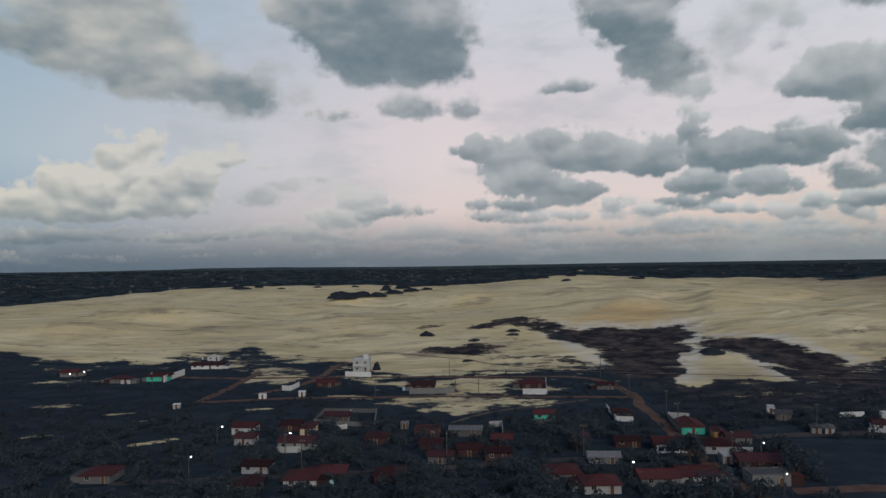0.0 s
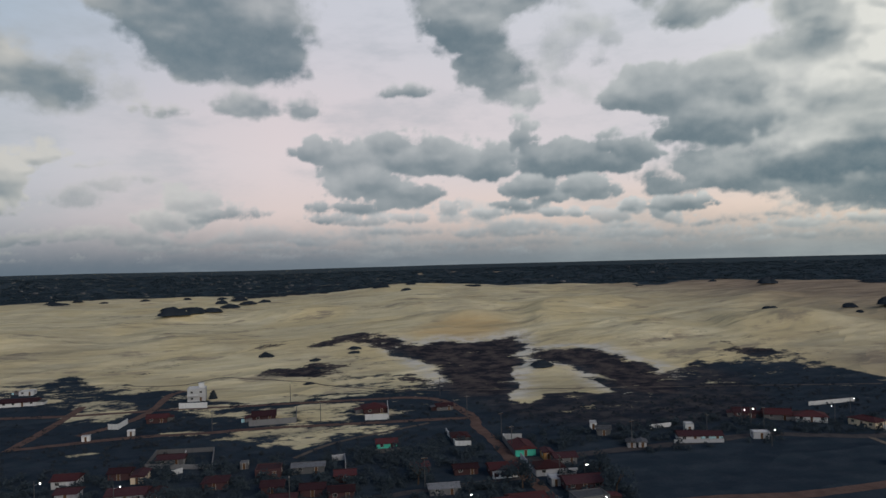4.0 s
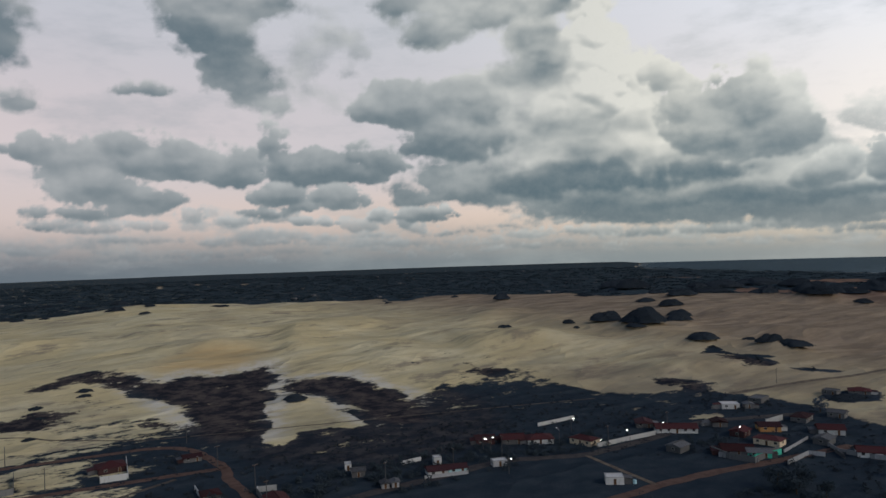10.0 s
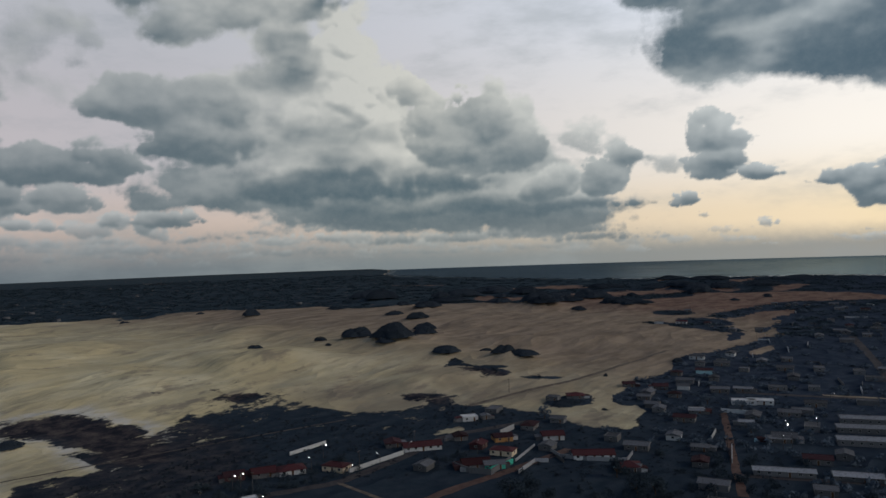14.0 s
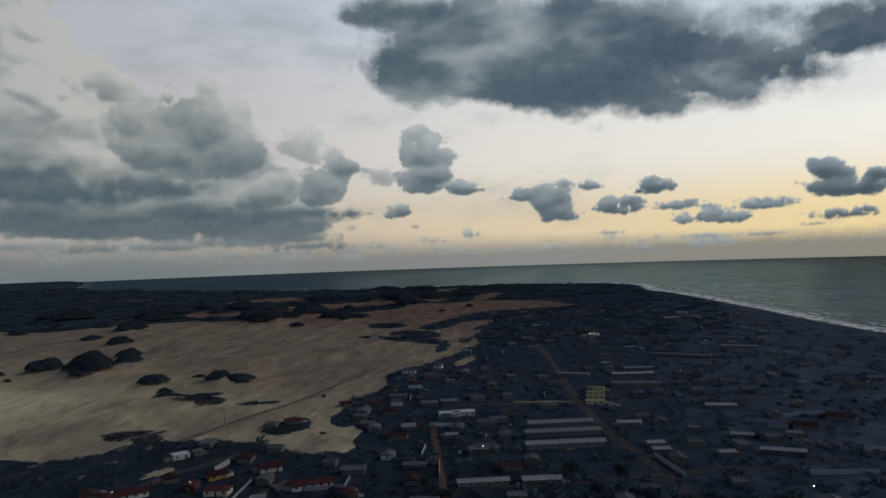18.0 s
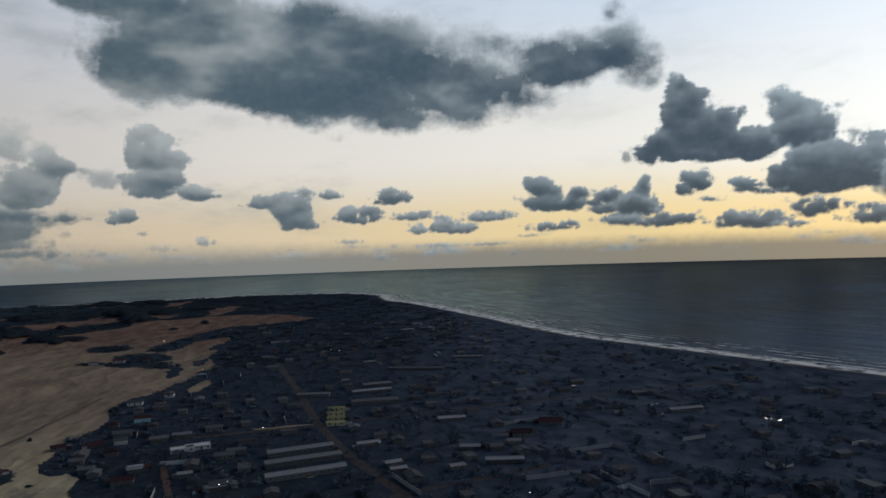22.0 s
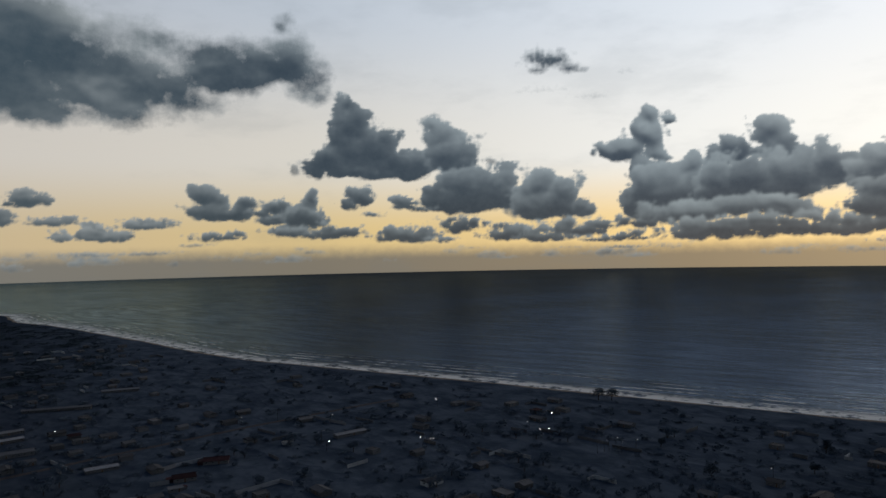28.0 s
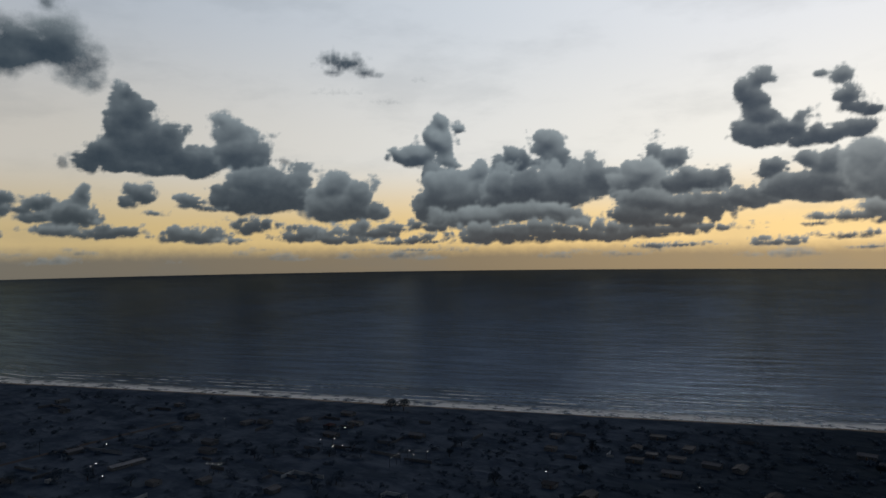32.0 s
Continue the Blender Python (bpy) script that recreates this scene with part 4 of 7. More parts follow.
cloud((55.64, 2.27, 2.66, 0.33), (56.70, 2.42, 1.05, 0.26), (54.30, 2.43, 0.95, 0.23), soft=0.35, tone=0.25, dense=0.8)
cloud((6.67, 3.55, 2.19, 0.49), (7.56, 3.83, 0.89, 0.39), (5.59, 3.71, 0.75, 0.34), soft=0.35, tone=0.25, dense=0.8)
cloud((3.83, 3.98, 2.08, 0.39), (4.67, 4.21, 0.85, 0.32), (2.80, 4.10, 0.72, 0.27), soft=0.35, tone=0.25, dense=0.8)
cloud((8.89, 2.89, 4.16, 0.41), (17.70, 2.47, 5.04, 0.43), (28.63, 2.16, 5.80, 0.45), (39.82, 1.71, 6.17, 0.40), (50.49, 1.42, 5.68, 0.34), (60.02, 1.47, 4.94, 0.36), soft=0.5, tone=0.12, dense=0.7)
cloud((40.06, 8.88, 6.61, 3.49), (37.97, 12.68, 4.90, 3.00), (44.40, 7.77, 6.87, 2.60), (35.66, 10.83, 3.59, 2.61), soft=0.9, tone=0.16, dense=0.84)
cloud((49.86, 7.01, 6.54, 2.12), (55.77, 6.18, 6.06, 2.45), (60.49, 5.02, 4.20, 1.97), (52.74, 8.48, 4.75, 2.48), soft=0.8, tone=0.14, dense=0.84)
cloud((44.69, 17.13, 1.78, 1.63), (43.40, 15.54, 2.00, 2.18), (45.32, 14.99, 1.18, 1.49), (44.50, 12.87, 2.04, 2.25), (45.97, 15.98, 0.70, 0.74), soft=0.35, tone=0.58, sunny=0.35)
cloud((46.14, 9.52, 5.62, 3.50), (44.81, 11.76, 3.77, 4.17), (43.54, 14.64, 3.01, 3.30), (51.62, 8.47, 5.37, 2.86), (56.76, 7.68, 4.91, 2.54), soft=0.8, tone=0.2, dense=0.84)
cloud((46.01, 4.81, 7.70, 1.58), (54.63, 4.30, 7.18, 1.48), (60.83, 3.74, 5.53, 1.22), soft=0.6, tone=-0.3, dense=0.92)
cloud((49.52, 13.98, 0.97, 0.93), (50.95, 11.49, 1.90, 1.84), (52.24, 9.71, 2.56, 1.72), (54.07, 12.00, 1.51, 1.55), (55.63, 10.60, 2.75, 2.33), (57.64, 9.37, 2.32, 1.94), (54.77, 8.93, 3.20, 1.42), soft=0.35, tone=0.03)
cloud((56.55, 13.72, 1.31, 1.06), (58.99, 12.54, 1.01, 0.83), (57.29, 11.47, 2.06, 1.88), (58.51, 10.65, 1.67, 1.69), (59.30, 8.95, 1.68, 1.28), soft=0.5, tone=0.38, dense=0.9)
cloud((46.04, 6.19, 5.25, 1.18), (52.73, 6.62, 3.32, 1.16), (41.37, 6.32, 4.78, 1.31), (42.69, 7.48, 3.93, 0.99), soft=0.62, tone=-0.42)
cloud((44.62, 4.81, 3.75, 0.62), (49.61, 4.45, 4.47, 0.65), (55.06, 5.06, 4.02, 1.06), (59.58, 4.73, 2.95, 0.95), (63.87, 4.55, 4.00, 0.62), (66.95, 4.56, 1.24, 0.44), soft=0.55, tone=-0.28)
cloud((60.69, 6.14, 1.79, 1.17), (59.19, 5.73, 0.84, 0.60), (62.21, 6.78, 0.86, 0.87), soft=0.3, tone=0.02)
cloud((64.59, 6.52, 1.66, 1.41), (66.18, 7.94, 1.68, 0.88), (63.92, 5.87, 1.31, 0.70), (67.07, 8.01, 0.80, 0.44), soft=0.3, tone=0)
cloud((63.40, 10.02, 1.48, 1.21), (62.32, 10.24, 0.78, 0.69), (64.24, 9.15, 0.87, 0.70), soft=0.5, tone=0.4, dense=0.75)
cloud((69.72, 7.29, 1.07, 0.71), (68.84, 7.76, 0.71, 0.44), (65.78, 9.13, 0.97, 0.61), soft=0.45, tone=0.35, dense=0.7)
cloud((46.67, 3.33, 5.67, 0.36), (53.42, 3.56, 5.50, 0.38), (59.52, 2.82, 5.05, 0.61), (64.23, 2.01, 3.92, 0.40), (47.72, 2.38, 5.77, 0.36), (54.58, 2.39, 4.79, 0.42), soft=0.4, tone=-0.05, dense=0.85)
cloud((72.31, 10.75, 0.67, 0.74), (73.01, 8.97, 1.80, 1.46), (73.40, 7.05, 2.16, 1.20), (72.16, 6.56, 1.08, 0.80), (74.72, 8.92, 0.68, 0.66), soft=0.3, tone=0.1)
cloud((76.43, 6.14, 1.26, 0.58), (75.53, 6.09, 0.99, 0.45), soft=0.25, tone=0.1)
cloud((70.75, 4.59, 0.85, 0.49), (70.07, 4.29, 0.45, 0.22), soft=0.22, tone=0.05)
cloud((72.06, 3.33, 0.58, 0.18), soft=0.15, tone=0.15, dense=0.7)
cloud((76.09, 2.61, 0.63, 0.31), soft=0.2, tone=0.15, dense=0.8)
cloud((73.37, 2.17, 1.26, 0.27), soft=0.25, tone=0.2, dense=0.5)
cloud((80.89, 5.57, 1.24, 0.58), (82.64, 4.91, 1.59, 0.97), (83.92, 3.66, 1.66, 0.49), (83.56, 6.02, 0.75, 0.48), (83.27, 4.13, 1.32, 0.71), (79.99, 5.29, 0.53, 0.27), soft=0.25)
cloud((85.96, 6.03, 1.08, 0.31), (85.30, 5.94, 0.52, 0.26), soft=0.2, tone=0.05)
cloud((87.19, 4.40, 0.85, 0.65), (88.69, 4.72, 1.27, 0.48), (88.03, 4.05, 1.27, 0.35), (89.52, 4.29, 0.67, 0.22), soft=0.22)
cloud((90.81, 5.64, 1.36, 0.51), (90.41, 6.09, 0.58, 0.26), (89.56, 5.45, 0.75, 0.22), soft=0.2)
cloud((92.20, 4.19, 1.63, 0.34), (93.02, 4.40, 0.73, 0.25), (90.97, 4.08, 0.58, 0.17), soft=0.2, tone=0.05)
cloud((92.58, 3.23, 0.57, 0.38), (92.38, 3.50, 0.24, 0.21), soft=0.2, tone=0.05)
cloud((94.87, 3.63, 0.87, 0.63), (95.96, 3.24, 1.40, 0.33), (96.73, 3.37, 0.69, 0.33), soft=0.22)
cloud((98.66, 4.16, 1.86, 0.33), (97.52, 4.07, 0.95, 0.25), (99.59, 4.27, 0.81, 0.24), soft=0.22)
cloud((87.33, 2.33, 0.94, 0.18), soft=0.2, tone=0.15, dense=0.7)
cloud((94.34, 1.88, 1.43, 0.17), (93.14, 1.89, 0.60, 0.13), soft=0.2, tone=0.15, dense=0.7)
cloud((98.21, 1.89, 1.88, 0.16), soft=0.2, tone=0.15, dense=0.7)
cloud((82.76, 1.84, 0.53, 0.13), soft=0.2, tone=0.15, dense=0.6)
cloud((70.16, 19.84, 2.69, 1.45), (74.62, 18.53, 4.05, 2.29), (77.68, 16.13, 4.26, 2.59), (80.75, 14.28, 4.00, 2.11), (73.61, 15.65, 1.80, 1.26), (79.99, 17.87, 5.78, 2.45), (76.27, 14.29, 2.25, 1.28), soft=1.3, tone=0)
cloud((84.33, 15.52, 4.79, 3.10), (88.16, 13.96, 4.66, 2.40), (82.24, 18.54, 6.60, 2.42), (89.56, 17.49, 5.43, 2.38), (85.55, 12.91, 3.89, 1.18), soft=1.3, tone=0)
cloud((89.51, 13.63, 5.46, 2.40), (94.66, 13.50, 4.80, 2.03), (83.82, 14.63, 5.13, 2.79), (85.91, 17.91, 4.86, 2.35), (92.14, 16.17, 5.15, 2.46), (91.15, 11.78, 4.26, 0.93), (96.39, 12.44, 3.53, 1.03), (76.46, 18.58, 5.29, 2.54), (72.99, 16.01, 4.28, 2.88), (78.51, 15.06, 4.38, 2.29), soft=1.3, tone=-0.18)
cloud((98.22, 14.35, 3.78, 2.12), (103.64, 15.54, 4.05, 2.11), (107.26, 15.97, 3.14, 1.93), (100.88, 13.47, 3.58, 1.03), (105.94, 17.14, 1.62, 0.83), (100.10, 17.47, 1.79, 0.82), (102.32, 16.61, 2.70, 1.25), soft=1.0, tone=-0.12)
cloud((110.14, 15.08, 1.96, 1.93), (111.21, 13.75, 1.11, 0.85), (109.10, 17.42, 1.56, 1.15), (108.70, 18.87, 1.12, 0.89), soft=0.7, tone=0.12, dense=0.8)
cloud((96.09, 17.06, 2.21, 1.15), (98.31, 17.28, 1.78, 1.03), (93.05, 17.82, 1.08, 0.81), soft=0.8, tone=0.15, dense=0.6)
cloud((102.67, 5.97, 1.21, 0.89), (103.09, 4.84, 1.80, 0.67), (104.66, 4.71, 1.35, 0.54), (105.36, 5.45, 0.72, 0.54), (102.24, 6.43, 0.63, 0.45), soft=0.22)
cloud((98.35, 3.89, 1.78, 0.31), (97.25, 4.10, 0.62, 0.27), (100.14, 3.94, 0.54, 0.18), soft=0.2, tone=0.05)
cloud((95.67, 3.11, 1.76, 0.36), (95.02, 3.48, 0.79, 0.35), soft=0.2, tone=0.03)
cloud((103.26, 2.95, 1.89, 0.31), (104.62, 3.18, 0.63, 0.27), soft=0.2, tone=0.05)
cloud((92.62, 3.10, 0.60, 0.40), soft=0.2, tone=0.05)
cloud((101.44, 2.42, 1.35, 0.18), soft=0.2, tone=0.15, dense=0.8)
cloud((94.76, 1.85, 2.62, 0.18), (98.74, 1.82, 1.78, 0.18), soft=0.25, tone=0.2, dense=0.6)
cloud((87.52, 2.27, 0.91, 0.17), soft=0.2, tone=0.2, dense=0.7)
cloud((107.38, 5.25, 0.90, 0.45), (107.12, 4.27, 0.90, 0.45), (108.16, 4.33, 0.63, 0.45), soft=0.2, tone=0.05)
cloud((110.17, 5.86, 0.62, 0.71), (109.59, 4.55, 1.34, 0.80), (109.11, 3.40, 1.61, 0.45), (110.70, 4.38, 0.80, 0.62), soft=0.22)
cloud((113.55, 13.10, 0.72, 0.67), (113.99, 11.45, 1.26, 1.36), (112.08, 8.87, 1.63, 1.00), (114.92, 9.40, 2.55, 1.55), (117.87, 8.55, 3.21, 1.13), (114.33, 7.74, 3.45, 0.49), (116.30, 10.56, 0.79, 0.82), (113.03, 10.20, 1.13, 1.00), soft=0.22, tone=-0.12)
cloud((120.75, 10.86, 1.24, 1.26), (121.57, 9.36, 1.76, 1.44), (119.94, 11.54, 0.62, 0.50), (122.63, 10.15, 0.63, 0.68), (121.98, 8.43, 1.68, 0.68), soft=0.3, tone=0.1)
cloud((123.22, 6.38, 2.67, 1.65), (121.52, 5.59, 2.30, 1.03), (125.37, 7.40, 0.95, 1.04), (124.06, 5.43, 1.71, 0.78), (120.29, 6.48, 1.03, 0.77), soft=0.22, tone=-0.1)
cloud((124.74, 8.69, 0.77, 0.35), (123.69, 10.60, 0.43, 0.26), (109.19, 8.23, 0.49, 0.55), soft=0.3, tone=0.2, dense=0.7)
cloud((117.43, 5.48, 1.04, 0.55), (116.84, 5.72, 0.56, 0.34), (119.04, 4.98, 0.98, 0.30), soft=0.2)
cloud((114.12, 5.97, 0.99, 0.74), (113.46, 5.35, 0.91, 0.45), (114.70, 6.39, 0.46, 0.37), soft=0.22, tone=-0.03)
cloud((115.26, 4.62, 0.85, 0.25), soft=0.2, tone=0.05)
cloud((128.41, 6.31, 1.67, 1.15), (129.36, 4.89, 2.56, 1.06), (130.61, 5.95, 1.24, 1.24), (129.08, 6.97, 0.79, 0.62), (127.73, 4.77, 1.14, 0.80), soft=0.22, tone=0.03)
cloud((126.68, 8.06, 1.04, 0.35), (127.54, 6.97, 0.70, 0.61), (126.42, 4.77, 0.78, 0.79), (126.00, 5.65, 0.52, 0.44), soft=0.3, tone=0.35, dense=0.75)
cloud((106.41, 4.76, 1.00, 0.35), (107.59, 5.24, 0.96, 0.51), (108.29, 5.57, 0.55, 0.31), (107.41, 4.38, 1.23, 0.23), soft=0.2)
cloud((109.68, 4.41, 1.42, 0.80), (110.30, 5.89, 0.65, 0.68), (110.59, 6.50, 0.32, 0.28), (111.11, 4.10, 0.87, 0.36), soft=0.22)
cloud((108.96, 3.21, 1.47, 0.36), (110.20, 3.05, 1.43, 0.28), soft=0.22, tone=-0.03)
cloud((112.58, 3.21, 1.86, 0.45), (111.84, 3.62, 0.66, 0.41), (113.90, 3.37, 0.69, 0.41), soft=0.22, tone=-0.03)
cloud((117.80, 2.94, 2.21, 0.55), (116.61, 3.28, 0.79, 0.42), (119.02, 3.36, 0.73, 0.47), (116.21, 2.65, 1.18, 0.29), soft=0.22, tone=-0.03)
cloud((120.65, 2.58, 1.24, 0.26), soft=0.2, tone=0.05)
cloud((121.92, 3.61, 1.84, 0.48), (121.50, 4.13, 0.92, 0.35), (123.19, 3.91, 0.85, 0.39), soft=0.22)
cloud((125.75, 2.88, 1.82, 0.57), (125.11, 3.59, 0.78, 0.40), (126.84, 3.23, 0.70, 0.44), soft=0.22, tone=0.02)
cloud((129.02, 2.58, 2.29, 0.45), (128.15, 3.13, 0.97, 0.44), (130.13, 3.02, 0.80, 0.45), soft=0.22)
cloud((131.56, 3.18, 1.69, 0.49), (132.81, 3.62, 1.25, 0.45), (130.80, 3.64, 0.62, 0.36), soft=0.22, tone=0.02)
cloud((134.37, 2.43, 2.33, 0.31), (135.49, 2.78, 0.90, 0.31), (132.80, 2.36, 0.98, 0.27), soft=0.2)
cloud((134.81, 1.71, 2.47, 0.13), (131.00, 1.67, 1.33, 0.09), soft=0.15, tone=0.05, dense=0.8)
cloud((134.83, 3.82, 0.90, 0.45), (136.18, 3.58, 1.17, 0.45), soft=0.22)
cloud((136.69, 11.63, 0.90, 0.69), (136.76, 10.02, 1.17, 1.32), (135.21, 8.85, 1.71, 0.88), (136.54, 7.51, 1.08, 1.06), (138.21, 11.09, 0.45, 0.35), (133.55, 9.04, 0.67, 0.48), (137.59, 8.47, 0.63, 0.80), (136.04, 10.68, 0.54, 0.52), soft=0.22, tone=0.2, sunny=0.3)
cloud((137.33, 5.72, 2.16, 1.61), (135.97, 4.84, 1.53, 0.98), (140.05, 7.54, 1.26, 1.06), (140.02, 5.68, 2.24, 1.60), (138.69, 6.45, 1.08, 0.89), soft=0.2, tone=0.05)
cloud((145.20, 9.83, 1.32, 1.04), (146.06, 8.63, 1.23, 1.13), (144.76, 10.28, 0.62, 0.52), (146.27, 7.83, 0.88, 0.87), (144.07, 8.34, 0.62, 0.53), soft=0.2, tone=0.12)
cloud((142.52, 8.37, 1.20, 1.01), (141.84, 7.95, 0.71, 0.62), (143.19, 8.88, 0.53, 0.44), soft=0.18, tone=-0.1)
cloud((144.05, 6.35, 2.57, 1.59), (142.26, 5.72, 1.78, 1.33), (147.04, 6.28, 2.40, 1.49), (149.09, 7.22, 1.50, 1.30), (150.15, 6.62, 0.85, 0.87), (145.36, 5.66, 2.64, 0.80), soft=0.2, tone=-0.08)
cloud((142.24, 4.30, 4.45, 0.80), (139.56, 4.07, 3.14, 0.81), (146.44, 4.31, 1.75, 0.62), (146.66, 3.78, 2.62, 0.44), soft=0.25, tone=0.05)
cloud((141.33, 2.57, 4.02, 0.63), (146.64, 2.58, 4.80, 0.53), (151.79, 2.76, 4.61, 0.48), (156.31, 3.05, 3.60, 0.38), (144.45, 3.24, 4.41, 0.45), (150.11, 3.27, 2.56, 0.44), (139.99, 2.99, 1.79, 0.63), soft=0.22, tone=-0.12)
cloud((153.21, 8.94, 0.83, 0.93), (154.77, 8.44, 1.14, 0.93), (153.35, 10.11, 0.41, 0.38), (153.94, 7.97, 1.23, 0.59), (155.18, 8.96, 0.41, 0.42), soft=0.2, tone=0.18)
cloud((152.26, 6.76, 1.42, 1.20), (151.62, 5.92, 1.01, 0.86), (153.50, 5.86, 1.65, 1.03), soft=0.2, tone=0.06)
cloud((156.44, 6.43, 1.92, 1.01), (155.76, 6.96, 0.81, 0.59), (157.75, 6.74, 0.86, 0.58), soft=0.2, tone=-0.08)
cloud((153.49, 5.00, 2.48, 0.86), (152.23, 4.09, 2.30, 0.69), (156.33, 4.58, 3.20, 0.84), (159.09, 5.03, 2.70, 0.66), (161.37, 5.34, 2.46, 0.65), (154.29, 3.48, 2.87, 0.43), (163.58, 5.65, 2.16, 0.72), soft=0.2, tone=-0.12)
cloud((161.77, 7.31, 0.82, 0.73), (161.47, 6.76, 0.82, 0.49), (162.33, 7.52, 0.29, 0.32), soft=0.18, tone=-0.05)
cloud((164.30, 6.13, 2.06, 1.03), (165.37, 7.52, 1.67, 0.86), (163.96, 8.01, 0.71, 0.47), (166.55, 5.69, 1.53, 0.93), (162.85, 5.68, 1.46, 0.64), soft=0.2, tone=-0.1)
cloud((168.08, 7.13, 1.25, 1.37), (167.73, 6.01, 1.20, 1.15), (167.08, 7.59, 0.67, 0.77), (169.36, 5.53, 1.92, 2.26), soft=0.3, tone=0.1)
cloud((166.36, 3.67, 2.05, 0.47), (168.37, 4.06, 1.64, 0.61), (164.62, 3.21, 1.06, 0.24), (169.65, 3.44, 1.91, 0.60), soft=0.22, tone=-0.08)
cloud((155.09, 1.80, 2.44, 0.21), (153.03, 1.74, 1.25, 0.22), soft=0.15, tone=0.02)
cloud((162.07, 1.86, 1.84, 0.28), (160.96, 2.13, 0.68, 0.29), (163.17, 2.09, 0.58, 0.28), soft=0.18, tone=0.1)
cloud((166.17, 2.31, 1.71, 0.24), (167.69, 2.47, 1.00, 0.23), soft=0.18)
cloud((167.68, 1.54, 1.20, 0.15), soft=0.15)
cloud((161.29, 13.63, 0.75, 0.78), (160.52, 12.05, 1.21, 1.19), (160.04, 12.89, 0.53, 0.63), (160.30, 9.83, 1.52, 0.89), (162.72, 10.04, 2.19, 0.71), (165.39, 9.42, 2.78, 0.62), (167.44, 9.61, 1.20, 0.68), (163.64, 10.78, 0.57, 0.39), (160.88, 11.02, 1.13, 0.80), soft=0.22, tone=-0.08)
cloud((164.74, 13.55, 0.63, 0.38), (165.96, 13.21, 0.89, 0.67), (166.46, 11.83, 0.78, 1.13), (167.79, 10.75, 0.80, 0.45), (165.79, 13.79, 0.48, 0.22), (167.12, 11.01, 0.81, 0.45), soft=0.25, tone=0.02)
cloud((129.42, 16.08, 1.94, 0.66), (130.96, 15.31, 1.07, 0.55), (128.30, 15.35, 0.88, 0.42), (127.88, 16.38, 0.70, 0.41), (129.87, 16.71, 0.62, 0.33), soft=0.45, tone=0.1, dense=0.9)
cloud((132.49, 13.29, 1.34, 0.34), (128.94, 13.90, 2.20, 0.34), (135.43, 14.91, 0.72, 0.30), (127.19, 13.86, 0.70, 0.25), soft=0.5, tone=0.3, dense=0.4)
for k in range(70):
    cloud((random.uniform(180, 316), random.uniform(2, 24), random.uniform(2, 9), random.uniform(0.6, 3)), soft=0.8)
# rows of small far clouds in the haze over the horizon
rs = random.Random(4)
for k in range(240):
    b, e = rs.uniform(-36, 172), rs.uniform(0.9, 2.9)
    w, h = rs.uniform(0.4, 1.5), rs.uniform(0.10, 0.30)
    if b < 62 or e < 1.9:
        cloud((b, e, w, h), (b + rs.uniform(-w, w) * 0.7, e + h * 0.7, w * 0.4, h * 0.9), (b + rs.uniform(-w, w) * 0.7, e + h * 0.5, w * 0.3, h * 0.8), tone=0.25 if b < 62 else 0.3, soft=0.3, dense=0.6)


def billow(x, y, octaves, gain=0.55):
    """Rounded heads that meet in creases, each covered with smaller ones; about 0 to 0.85."""
    out, amp, total = 0.0, 1.0, 0.0
    for k in range(octaves):
        out = out + amp * np.abs(2 * n_d(x * 2.1 ** k + 7.7 * k, y * 2.1 ** k + 3.9 * k) - 1)
        total += amp
        amp *= gain
    return out / total * 1.3


def blurred(v, times):
    for k in range(times):
        v = v.copy()
        v[1:-1, 1:-1] = (v[1:-1, 1:-1] * 2 + v[:-2, 1:-1] + v[2:, 1:-1] + v[1:-1, :-2] + v[1:-1, 2:]) / 6
    return v


# uneven air: the shapes are bent at two sizes
WB = SB + 1.1 * (n_d.fbm(SB / 3.5, SE / 3.0, 2) - 0.5) + 0.50 * (n_d.fbm(SB / 0.9 + 40, SE / 0.8, 3) - 0.5)
WE = SE + 0.6 * (n_e.fbm(SB / 3.5, SE / 3.0 + 30, 2) - 0.5) + 0.40 * (n_e.fbm(SB / 0.9, SE / 0.8 + 60, 3) - 0.5)
veil = n_d.fbm(SB / 5.0 + 9, SE / 2.2, 4, 0.55) - 0.5
cover, lit = np.zeros(SB.shape), np.zeros(SB.shape)


